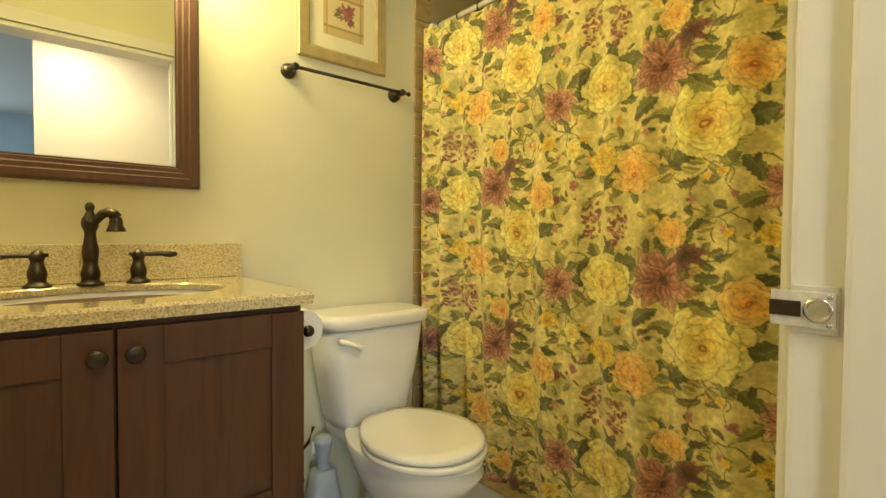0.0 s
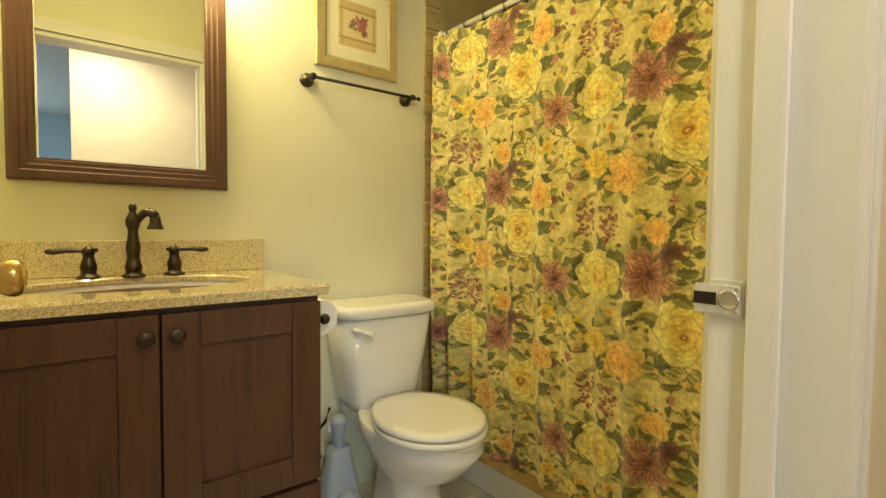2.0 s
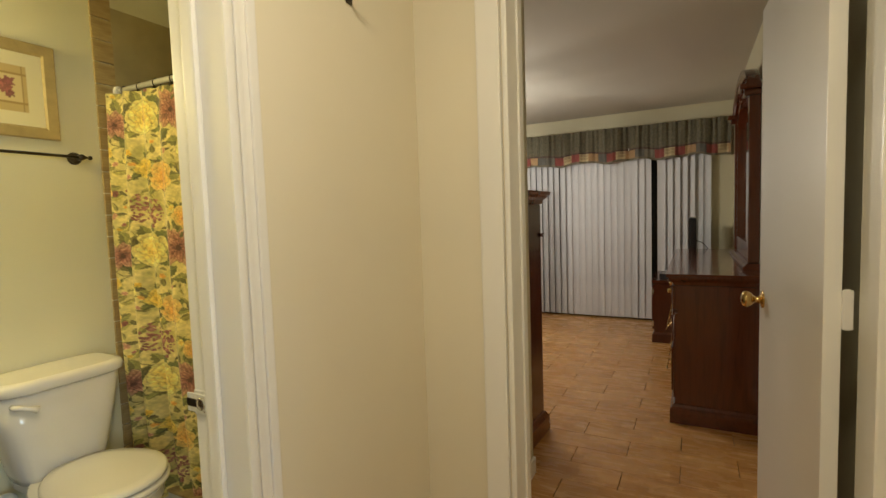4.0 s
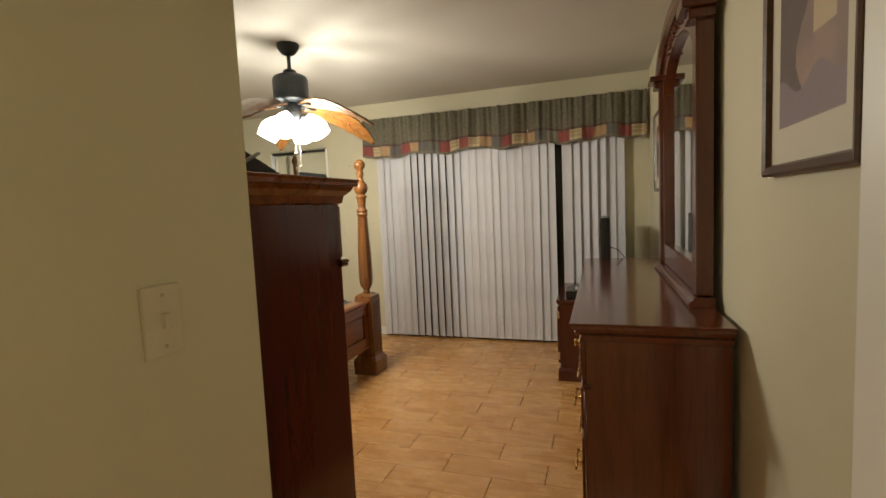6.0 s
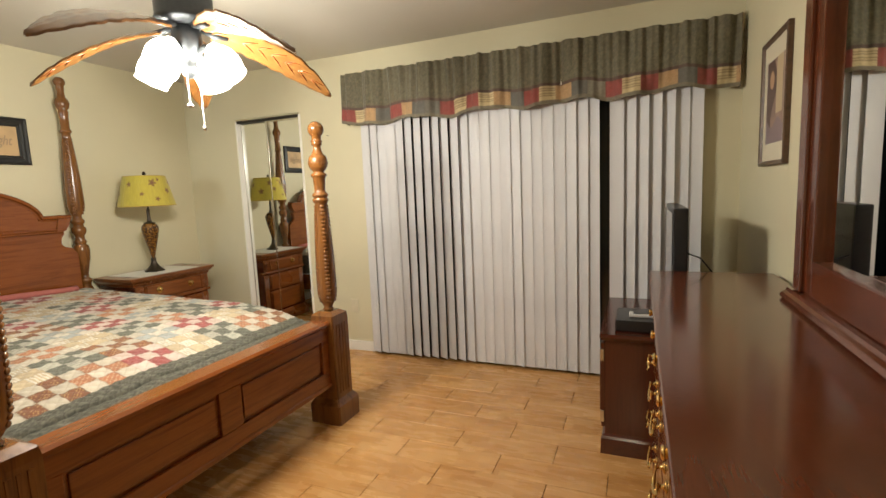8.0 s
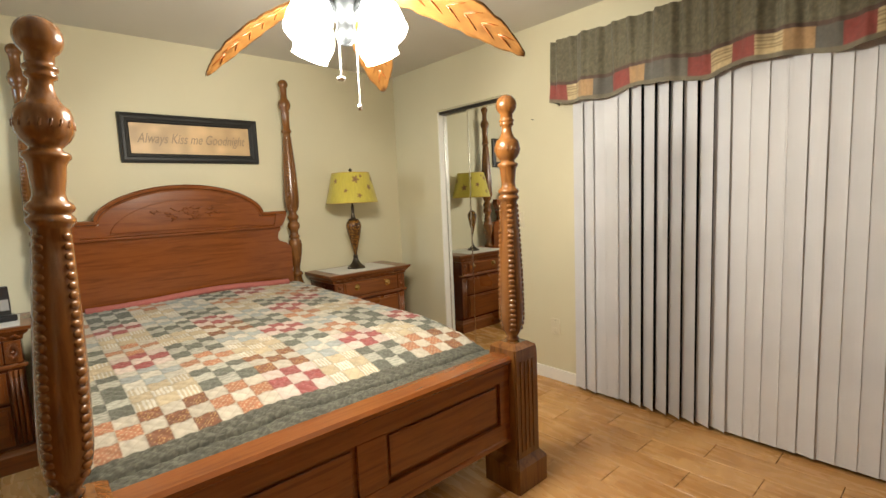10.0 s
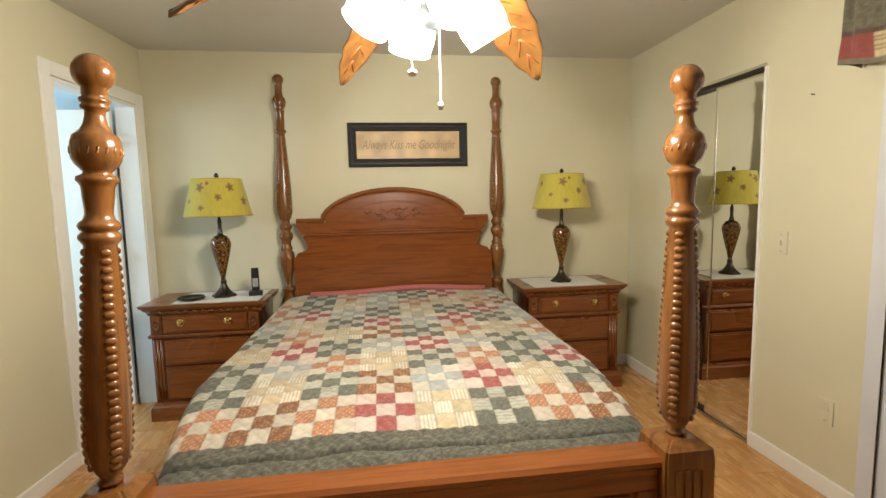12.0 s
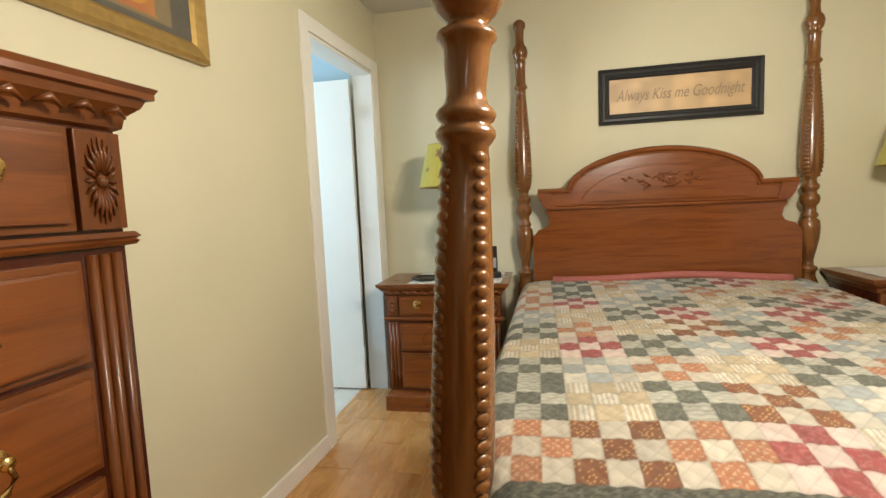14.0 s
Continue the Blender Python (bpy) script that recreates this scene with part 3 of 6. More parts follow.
rail = thing("towel_bar", pose(0, BY1 - 0.001, 1.617), "oil-rubbed bronze towel bar on the yellow wall", "towel bar")
towel_end(rail, 1.242)
towel_end(rail, 1.68)
part("bar", tube(B(), [(1.232, -0.062, 0), (1.69, -0.062, 0)], 0.006, 10), M["bronze"], rail)
part("finial", ball(tube(B(), [(1.69, -0.062, 0), (1.705, -0.062, 0)], [0.008, 0.004]), 1.712, -0.062, 0, 0.009, seg=10), M["bronze"], rail)

M["gilt"] = plain("pale_gold_frame", (0.55, 0.43, 0.20), 0.45, 0.25, 0.2, 25)


def picture(name, m, w, h, profile, frame_mat, paint, label, mat_in, res=0.004):
    t = thing(name, m, label, "picture")
    part("frame", framed_box(B(), w, h, profile), frame_mat, t)
    inset = profile[-1][0] - 0.004
    a, b = w / 2 - inset, h / 2 - inset
    sheet("print", np.linspace(-a, a, max(8, int(2 * a / res))), np.linspace(-b, b, max(8, int(2 * b / res))), lambda U, V: (U, np.full_like(U, -mat_in), V), paint, M["paper_print"], t, "printed picture in its mount")
    return t


def rose_print(U, V):
    c = np.full(U.shape + (3,), (236, 228, 190.0))
    inner = (np.abs(U) < 0.083) & (np.abs(V) < 0.086)
    c[inner] = (205, 180, 120)
    core = (np.abs(U) < 0.070) & (np.abs(V) < 0.052)
    c[core] = (222, 204, 150)
    line = inner & ((np.abs(np.abs(U) - 0.070) < 0.003) | (np.abs(np.abs(V) - 0.056) < 0.003))
    c[line] = (170, 140, 80)
    for x, y, r, col in ((0.008, 0.012, 0.022, (160, 92, 84)), (0.026, 0.022, 0.016, (140, 76, 76)), (0.022, -0.010, 0.016, (150, 84, 80)), (0.03, -0.024, 0.011, (120, 70, 66)),
                         (-0.024, 0.004, 0.010, (112, 96, 64)), (-0.032, -0.008, 0.008, (104, 92, 60)), (-0.012, -0.012, 0.009, (120, 100, 66)), (-0.02, 0.016, 0.007, (140, 90, 76))):
        d = np.hypot(U - x, V - y) * (1 + 0.35 * np.sin(5 * np.arctan2(V - y, U - x) + 40 * x))
        c[d < r] = np.array(col) * 1.0
        c[(d < r * 0.45)] = np.array(col) * 1.2
    return c


picture("floral_picture", pose(1.453, BY1 - 0.002, 1.868), 0.36, 0.37, [(0, 0), (0, 0.014), (0.004, 0.018), (0.038, 0.016), (0.046, 0.010)], M["gilt"], rose_print,
        "small rose print in a wide pale gold frame", 0.009)

# toilet
TX = 1.495
toilet = thing("toilet", pose(TX, BY1 - 0.012, 0), "white two-piece ceramic toilet with the lid closed", "toilet")
bm = B()
rows = []
for z, hw, d, rnd in ((0.385, 0.138, 0.16, 0.0), (0.42, 0.150, 0.17, 0.0), (0.58, 0.182, 0.185, 0), (0.735, 0.205, 0.195, 0)):
    ring = []
    for k in range(40):
        a = 2 * math.pi * k / 40
        c, s = math.cos(a), math.sin(a)
        e = 0.35
        ring.append(bm.verts.new((hw * abs(c) ** e * np.sign(c), -d / 2 + d / 2 * abs(s) ** 0.45 * np.sign(s) - (0.022 * (1 - c * c) if s < 0 else 0), z)))
    rows.append(ring)
for lo, hi in zip(rows, rows[1:]):
    for k in range(40):
        bm.faces.new((lo[k], lo[(k + 1) % 40], hi[(k + 1) % 40], hi[k])).smooth = True
bm.faces.new(rows[0][::-1])
bm.faces.new(rows[-1])
part("tank", bm, M["ceramic"], toilet, "tapered white tank")
bm = B()
rows = []
for z, g in ((0.737, 0.0), (0.745, 0.012), (0.768, 0.014), (0.780, 0.008), (0.785, -0.012)):
    ring = []
    for k in range(40):
        a = 2 * math.pi * k / 40
        c, s = math.cos(a), math.sin(a)
        ring.append(bm.verts.new(((0.207 + g) * abs(c) ** 0.35 * np.sign(c), -0.1 + (0.1 + g * (s < 0)) * abs(s) ** 0.45 * np.sign(s) - (0.024 * (1 - c * c) if s < 0 else 0), z)))
    rows.append(ring)
for lo, hi in zip(rows, rows[1:]):
    for k in range(40):
        bm.faces.new((lo[k], lo[(k + 1) % 40], hi[(k + 1) % 40], hi[k])).smooth = True
bm.faces.new(rows[0][::-1])
bm.faces.new(rows[-1])
part("tank_lid", bm, M["ceramic"], toilet)
bm = B()
tube(bm, [(-0.168, -0.205, 0.705), (-0.168, -0.225, 0.705), (-0.15, -0.236, 0.700), (-0.125, -0.242, 0.690), (-0.11, -0.244, 0.682)], [0.010, 0.010, 0.008, 0.009, 0.013], 10)
part("flush_lever", bm, M["ceramic"], toilet, "white flush lever")


def seat_ring(z, half, y_back, y_front, n=44):
    pts = []
    mid = y_back - 0.22
    for k in range(n):
        a = 2 * math.pi * k / n
        c, s = math.cos(a), math.sin(a)
        if s > 0:
            pts.append((half * abs(c) ** 0.6 * np.sign(c) * (1 - 0.30 * s), mid + (y_back - mid) * abs(s) ** 0.75, z))
        else:
            pts.append((half * c, mid + (mid - y_front) * s, z))
    return pts


def stack(bm, ring_list):
    rows = [[bm.verts.new(p) for p in r] for r in ring_list]
    n = len(rows[0])
    for lo, hi in zip(rows, rows[1:]):
        for k in range(n):
            bm.faces.new((lo[k], lo[(k + 1) % n], hi[(k + 1) % n], hi[k])).smooth = True
    bm.faces.new(rows[0][::-1])
    bm.faces.new(rows[-1])
    return bm


part("lid", stack(B(), [seat_ring(0.418, 0.183, -0.205, -0.635), seat_ring(0.422, 0.188, -0.203, -0.642), seat_ring(0.432, 0.188, -0.203, -0.642), seat_ring(0.438, 0.180, -0.208, -0.630), seat_ring(0.441, 0.15, -0.235, -0.60)]), M["ceramic"], toilet, "closed white seat lid")
part("seat", stack(B(), [seat_ring(0.396, 0.184, -0.21, -0.646), seat_ring(0.400, 0.190, -0.208, -0.652), seat_ring(0.411, 0.190, -0.208, -0.652), seat_ring(0.415, 0.184, -0.21, -0.644)]), M["ceramic"], toilet)
bowl = [seat_ring(0.0, 0.12, -0.12, -0.45), seat_ring(0.02, 0.125, -0.12, -0.46), seat_ring(0.05, 0.105, -0.13, -0.44), seat_ring(0.15, 0.095, -0.14, -0.43), seat_ring(0.20, 0.105, -0.14, -0.47), seat_ring(0.25, 0.14, -0.13, -0.56),
        seat_ring(0.32, 0.168, -0.12, -0.63), seat_ring(0.36, 0.18, -0.11, -0.66), seat_ring(0.39, 0.182, -0.10, -0.646), seat_ring(0.395, 0.178, -0.10, -0.66)]
part("bowl", stack(B(), bowl), M["ceramic"], toilet, "rounded bowl and pedestal")
bm = B()
box(bm, -0.125, 0.125, -0.24, -0.01, 0.335, 0.384, 0.02, 3)
part("deck", bm, M["ceramic"], toilet)
part("bolt_cap", ball(B(), -0.115, -0.30, 0.02, 0.016, 1, 1, 0.9, 10), M["ceramic"], toilet)

valve = thing("supply_valve", pose(1.265, BY1 - 0.002, 0.30), "toilet water supply valve with dark hose", "valve")
part("valve_body", tube(B(), [(0, 0, -0.1), (0, -0.04, -0.1), (0, -0.06, -0.1)], 0.011), M["chrome"], valve)
part("hose", tube(B(), [(0, -0.05, -0.1), (-0.03, -0.06, -0.06), (-0.02, -0.07, 0.0), (0.015, -0.08, 0.04), (0.03, -0.085, 0.09)], 0.006), M["black"], valve, "dark braided hose")
bm = B()
box(bm, 0.02, 0.055, -0.094, -0.088, 0.0, 0.04, 0.001)
part("tag", bm, M["trim"], valve, "small white tag")

M["bluegrey"] = plain("pale_blue_plastic", (0.42, 0.48, 0.56), 0.4, 0, 0.1, 12)
brush = thing("toilet_brush", pose(1.325, 1.545, 0) @ Matrix.Diagonal((1.25, 1.25, 1.1, 1)), "pale blue plastic toilet brush in its caddy on the tiles", "toilet brush")
bm = B()
stack(bm, [[(0.062 * abs(math.cos(a)) ** 0.6 * np.sign(math.cos(a)) * k, 0.05 * abs(math.sin(a)) ** 0.6 * np.sign(math.sin(a)) * k, z) for a in [2 * math.pi * q / 28 for q in range(28)]]
           for z, k in ((0.006, 1.12), (0.022, 1.12), (0.03, 1.0), (0.10, 0.85), (0.17, 0.62), (0.22, 0.5))])
part("caddy", bm, M["bluegrey"], brush)
part("base", box(B(), -0.075, 0.075, -0.062, 0.062, 0, 0.014, 0.006), plain("grey_plastic", (0.18, 0.19, 0.20), 0.5), brush, "grey base")
bm = B()
lathe(bm, soft([(0.016, 0.20), (0.017, 0.25), (0.024, 0.29), (0.026, 0.31), (0.015, 0.325), (0.001, 0.327)], 3), 14)
part("handle", bm, M["bluegrey"], brush)
bm = B()
lathe(bm, soft([(0.012, 0.03), (0.03, 0.05), (0.03, 0.075), (0.012, 0.09)], 3), 14, 0.0, -0.055)
part("cup", bm, M["bluegrey"], brush)

holder = thing("toilet_paper_holder", pose(VX + W2, 1.28, 0.80), "bronze toilet paper holder on the vanity side", "paper holder")
part("arm", tube(B(), [(0, 0, 0), (0.05, 0, 0), (0.06, -0.012, 0)], 0.008), M["bronze"], holder)
part("knob", ball(B(), 0.062, -0.07, 0, 0.016, seg=12), M["bronze"], holder)
part("bar", tube(B(), [(0.06, -0.07, 0), (0.06, 0.07, 0)], 0.006), M["bronze"], holder)
roll = thing("toilet_roll", pose(VX + W2 + 0.06, 1.28, 0.80), "white toilet paper roll hanging beside the vanity", "toilet roll")
bm = B()
lathe(bm, [(0.052, -0.05), (0.054, -0.046), (0.054, 0.046), (0.052, 0.05)], 28)
bmesh.ops.transform(bm, matrix=pose(0, 0, 0, 90, 0, 0), verts=bm.verts)
part("paper", bm, plain("soft_white_paper", (0.85, 0.84, 0.80), 0.9, 0, 0.04, 200, 0.2), roll)

# shower: curb, wall tiles, rod, rings and curtain
n = Nodes("tan_stone_tile")
p = n.coords()
g = n.noise(9, p, 5, 0.65)
r = n.add("ShaderNodeObjectInfo").outputs["Random"]
col = n.ramp(g, [(0.3, (0.36, 0.25, 0.10)), (0.55, (0.54, 0.41, 0.19)), (0.75, (0.62, 0.50, 0.27))])
col = n.mix(n.math("MULTIPLY", r, 0.5), col, (0.34, 0.22, 0.08))
n.bump(n.noise(70, p, 4), 0.25, 0.002)
M["stone"] = n.done(col, 0.5)
M["shower_wall"] = plain("shower_wall_tile", (0.46, 0.38, 0.20), 0.35, 0, 0.2, 6)
setting("shower_wall", box(B(), 1.865, BX1 - 0.002, BY1 - 0.012, BY1 - 0.001, 0.02, 2.30), M["shower_wall"], "tan tiled shower wall behind the curtain", "wall")
setting("shower_end_wall", box(B(), BX1 - 0.014, BX1 - 0.003, BY0 + 0.01, BY1 - 0.013, 0.02, 2.30), M["shower_wall"], "tan tiled shower end wall", "wall")
curb = tagged(part("shower_curb", box(B(), 1.845, 1.985, BY0 + 0.011, BY1 - 0.013, 0, 0.118, 0.004), M["ceramic"], None, "tiled shower curb with white face"), category="curb", kind="structure")
for k in range(6):
    y0 = BY0 + 0.011 + k * 0.2425
    part("tile", box(B(), 1.838, 1.99, y0, y0 + 0.240, 0.1185, 0.131, 0.003, 1), M["stone"], curb)
setting("shower_floor", box(B(), 1.985, BX1, BY0 + 0.01, BY1, -0.01, 0.03), M["ceramic"], "white shower floor", "floor")
edge = tagged(new("tile_border"), "vertical border of tan stone tiles at the shower edge", "tile border", "", "structure")
z, k = 0.132, 0
me_tile = bpy.data.meshes.new("tile")
bm = box(B(), 0, 0.082, -0.010, 0, 0, 1, 0.0, 1)
bm.to_mesh(me_tile)
bm.free()
me_tile.materials.append(M["stone"])
rng = random.Random(5)
while z < 2.40:
    h = 0.096
    t = new("tile", me_tile)
    t.parent = edge
    t.matrix_local = Matrix.Translation((1.783, BY1 - 0.001 - 0.0015 * rng.random(), z)) @ Matrix.Diagonal((1, 1, h - 0.005, 1))
    z += h

rod = thing("shower_curtain_rod", pose(0, 0, 0), "cream ribbed tension rod for the shower curtain", "curtain rod")
RX, RZ0, RZ1 = 1.872, 1.935, 1.915
part("tube", tube(B(), [(RX, BY0 + 0.01, RZ1), (RX, BY1 - 0.014, RZ0)], 0.0125, 14), M["ceramic"], rod)
for y in (BY1 - 0.02, BY0 + 0.016):
    bm = B()
    lathe(bm, [(0.024, -0.006), (0.024, 0.004), (0.016, 0.01)], 18)
    bmesh.ops.transform(bm, matrix=pose(RX, y, 1.933 if y > 1 else 1.915, 90, 0, 0), verts=bm.verts)
    part("flange", bm, M["ceramic"], rod)
for k in range(12):
    y = BY1 - 0.07 - k * 0.116
    z = RZ0 - (BY1 - y) * 0.0135
    c = thing("curtain_ring", pose(RX, y, z), "dark bronze ball-tipped shower curtain ring", "curtain ring", "shower curtain rings")
    part("hoop", tube(B(), [(0.018 * math.cos(a), 0, 0.018 * math.sin(a) - 0.004) for a in [2 * math.pi * q / 14 for q in range(15)]], 0.0022, 6), M["bronze"], c)
    part("bead", ball(B(), -0.012, 0, -0.030, 0.011, seg=10), M["bronze"], c)

TILE_W, TILE_H = 0.605, 0.57
# flowers of one repeat: across, up, size, kind
BLOOMS = [(0.51, 1.37, 0.100, "pale"), (0.625, 1.52, 0.108, "mauve"), (0.70, 1.25, 0.066, "orange"), (0.79, 1.51, 0.082, "pale"), (0.80, 1.29, 0.048, "gold"), (0.84, 1.12, 0.045, "lilac"),
          (0.755, 1.10, 0.040, "lilac"), (0.955, 1.48, 0.076, "mauve"), (1.03, 1.20, 0.060, "orange"), (0.56, 1.59, 0.050, "plum"), (0.60, 1.08, 0.044, "orange"), (0.90, 1.33, 0.032, "pale"), (0.99, 1.36, 0.028, "gold")]
TONES = {"pale": ((252, 236, 156), (226, 194, 96), (168, 112, 62)), "mauve": ((234, 198, 164), (180, 128, 108), (120, 74, 64)), "orange": ((246, 212, 132), (222, 164, 82), (176, 100, 48)),
         "gold": ((240, 214, 110), (210, 172, 66), (160, 116, 44)), "lilac": ((206, 156, 138), (152, 96, 90), (112, 64, 62)), "plum": ((168, 108, 98), (118, 70, 66), (80, 46, 44))}


def floral(U, V):
    """Cream cotton printed with cabbage roses, long-petalled mauve flowers, lilac sprays and leaves."""
    c = np.empty(U.shape + (3,))
    m = grain(U, V, 0.05, 1) * 0.6 + grain(U, V, 0.018, 2) * 0.4
    for q, (a, b) in enumerate(((200, 234), (188, 218), (120, 154))):
        c[..., q] = a + (b - a) * m
    haze = np.clip((grain(U, V, 0.075, 5) - 0.5) * 3, 0, 1)[..., None] * np.clip((grain(U, V, 0.02, 6) - 0.25) * 2, 0, 1)[..., None]
    c = c * (1 - 0.5 * haze) + np.array((142, 140, 84.0)) * 0.5 * haze
    wu, wv = (grain(U, V, 0.022, 3) - 0.5) * 0.012, (grain(U, V, 0.022, 4) - 0.5) * 0.012
    rag = grain(U, V, 0.006, 77)

    def near(x, y, reach):
        """Where the cloth lies within reach of the nearest repeat of (x, y), each second column dropped by half."""
        n = np.round((U - x) / TILE_W)
        du = U - x - n * TILE_W + wu
        dv = V - y + n * 0.5 * TILE_H
        dv = dv - np.round(dv / TILE_H) * TILE_H + wv
        m = du * du + dv * dv < reach * reach
        return m, du[m], dv[m]

    def leaf(x, y, ln, w, base, fat=0.42):
        m, du, dv = near(x, y, ln * 1.05)
        sub = c[m]
        p, q = du * math.cos(w) + dv * math.sin(w), -du * math.sin(w) + dv * math.cos(w)
        q = q + 0.15 * ln * (p / ln) ** 2
        t = np.clip(1 - (p / ln) ** 2, 0, 1) * (1 + 0.12 * np.sin(p / ln * 18))
        inside = np.abs(q) < fat * ln * t
        side = np.where(q > 0, 1.22, 0.92) * (1 + 0.10 * np.sin((p - np.abs(q)) / ln * 26))
        side = np.where(np.abs(q) < 0.0014, 1.45, side)
        sub[inside] = 0.25 * sub[inside] + 0.75 * (np.array(base, float)[None] * side[:, None])[inside]
        c[m] = sub

    rng = np.random.RandomState(11)
    for k in range(18):
        x, y, r, w = rng.uniform(0.45, 1.05), rng.uniform(1.02, 1.58), rng.uniform(0.03, 0.07), rng.uniform(0, 6.28)
        m, du, dv = near(x, y, r + 0.004)
        sub = c[m]
        arc = (np.abs(np.hypot(du, dv) - r) < 0.0016) & (np.cos(np.arctan2(dv, du) - w) > -0.2)
        sub[arc] = (118, 110, 56)
        c[m] = sub
    for k in range(150):
        x, y, ln, w = rng.uniform(0.45, 1.05), rng.uniform(1.02, 1.58), rng.uniform(0.009, 0.030), rng.uniform(0, 6.28)
        leaf(x, y, ln, w, np.array((150, 142, 80)) * (1 - 0.68 * rng.rand() ** 1.1))
    for k in range(60):
        x, y, r = rng.uniform(0.45, 1.05), rng.uniform(1.02, 1.58), rng.uniform(0.005, 0.014)
        tone = list(TONES.values())[rng.randint(6)]
        m, du, dv = near(x, y, r)
        f = (0.5 + 0.5 * np.sin(np.arctan2(dv, du) * 5 + k))[:, None] * (np.hypot(du, dv) / r)[:, None]
        c[m] = np.array(tone[1]) + (np.array(tone[0], float) - np.array(tone[1])) * f
    for i, (x, y, r, kind) in enumerate(BLOOMS):
        light, mid, deep = (np.array(v, float) for v in TONES[kind])
        if kind == "lilac":
            for k in range(46):
                a, d = rng.uniform(0, 6.28), r * 1.35 * rng.rand() ** 0.6
                px, py, pr = x + 0.55 * d * math.cos(a), y + 1.1 * d * math.sin(a), rng.uniform(0.0035, 0.0065)
                m, du, dv = near(px, py, pr)
                f = rng.rand()
                c[m] = deep + (light - deep) * (0.25 + 0.75 * f) * np.clip(1.1 - 0.5 * np.hypot(du, dv)[:, None] / pr, 0, 1)
            continue
        for k in range(6):
            w = i * 1.7 + k * 1.05 + rng.uniform(-0.3, 0.3)
            leaf(x + 1.02 * r * math.cos(w), y + 1.02 * r * math.sin(w), r * rng.uniform(0.32, 0.5), w + rng.uniform(-0.5, 0.5), (74, 80, 42) if k % 2 else (108, 108, 60), 0.5)
        m, du, dv = near(x, y, r * 1.2)
        sub, rg = c[m], rag[m]
        if kind in ("mauve", "plum"):
            # long petals, finely veined, drawn from the back to the front
            count = 15 if kind == "mauve" else 9
            for k in range(count):
                w = i + k * 2.4
                ln = r * (1.02 - 0.35 * k / count) * rng.uniform(0.85, 1.05)
                p, q = du * math.cos(w) + dv * math.sin(w), -du * math.sin(w) + dv * math.cos(w)
                t = np.clip(p / ln, 0, 1)
                wide = 0.25 * ln * np.sin(np.pi * np.clip(t, 0, 1) ** 0.75) ** 0.8 * (0.85 + 0.3 * rg)
                inside = (p > 0) & (p < ln) & (np.abs(q) < wide)
                edge = (p > 0) & (p < ln * 1.03) & (np.abs(q) < wide + 0.0022) & ~inside
                sub[edge] *= 0.72
                f = np.clip(0.15 + 0.75 * t * (0.5 + 0.5 * rng.rand()) + 0.16 * np.sin(q / (wide + 1e-4) * 9) + 0.3 * (rg - 0.5), 0, 1)[:, None]
                col = np.where(f < 0.5, deep + (mid - deep) * 2 * f, mid + (light - mid) * (2 * f - 1))
                sub[inside] = 0.2 * sub[inside] + 0.8 * col[inside]
            sub[np.hypot(du, dv) < 0.10 * r] = deep * 0.8
        else:
            # cabbage rose: rings of cupped petals about a deep heart that sits off the middle
            hx, hy = 0.12 * r * math.cos(i * 2.1), -0.14 * r
            for ring, (count, dist, size) in enumerate(((7, 0.56, 0.46), (6, 0.40, 0.40), (5, 0.24, 0.32), (4, 0.11, 0.21))):
                for k in range(count):
                    w = i * 0.9 + ring * 0.5 + 2 * math.pi * k / count + rng.uniform(-0.2, 0.2)
                    px, py, pr = hx * ring / 3 + dist * r * math.cos(w), hy * ring / 3 + dist * r * math.sin(w), size * r * rng.uniform(0.9, 1.1)
                    eu, ev = du - px, dv - py
                    e = np.hypot(eu, ev) / pr * (0.94 + 0.12 * rg)
                    sub[(e >= 1) & (e < 1.10)] *= 0.87
                    inside = e < 1
                    out = (eu * math.cos(w) + ev * math.sin(w)) / pr
                    f = np.clip(0.60 + 0.46 * out + 0.10 * np.sin(np.arctan2(ev + 0.6 * pr * math.sin(w), eu + 0.6 * pr * math.cos(w)) * 13) - 0.10 * ring, 0, 1)[:, None]
                    col = np.where(f < 0.3, deep + (mid - deep) * (0.55 + 1.5 * f), mid + (light - mid) * (f - 0.3) / 0.7)
                    sub[inside] = 0.2 * sub[inside] + 0.8 * col[inside]
            d = np.hypot(du - hx, dv - hy)
            sub[d < 0.11 * r] = deep
            sub[d < 0.05 * r] = mid
        c[m] = sub
    c = 132 + (c - 132) * 1.22
    return np.clip(c, 12, 255) * (0.79 + 0.14 * grain(U, V, 0.012, 9) + 0.16 * rag)[..., None]


def hang(U, V):
    """Curtain: folds that open towards the hem, gathered at the wall end."""
    low = np.clip((1.9 - V) / 1.8, 0, 1)
    fold = 0.022 * np.sin(U * 54 + 0.8 * np.sin(U * 9)) * (0.4 + 0.6 * low) + 0.012 * np.sin(U * 23 + 1.2) * (0.3 + low)
    fold += 0.055 * np.tanh((0.43 - U) / 0.05) * (0.6 + 0.4 * low)
    gather = np.clip((U - 1.25) / 0.35, 0, 1)
    fold = fold * (0.7 + 1.2 * gather)
    x = RX + 0.002 + fold + 0.055 * low - 0.02 * np.sin(low * 3.1)
    slope = -0.0135 * (BY1 - U)
    return x, U - 0.035 * low * gather, V + slope


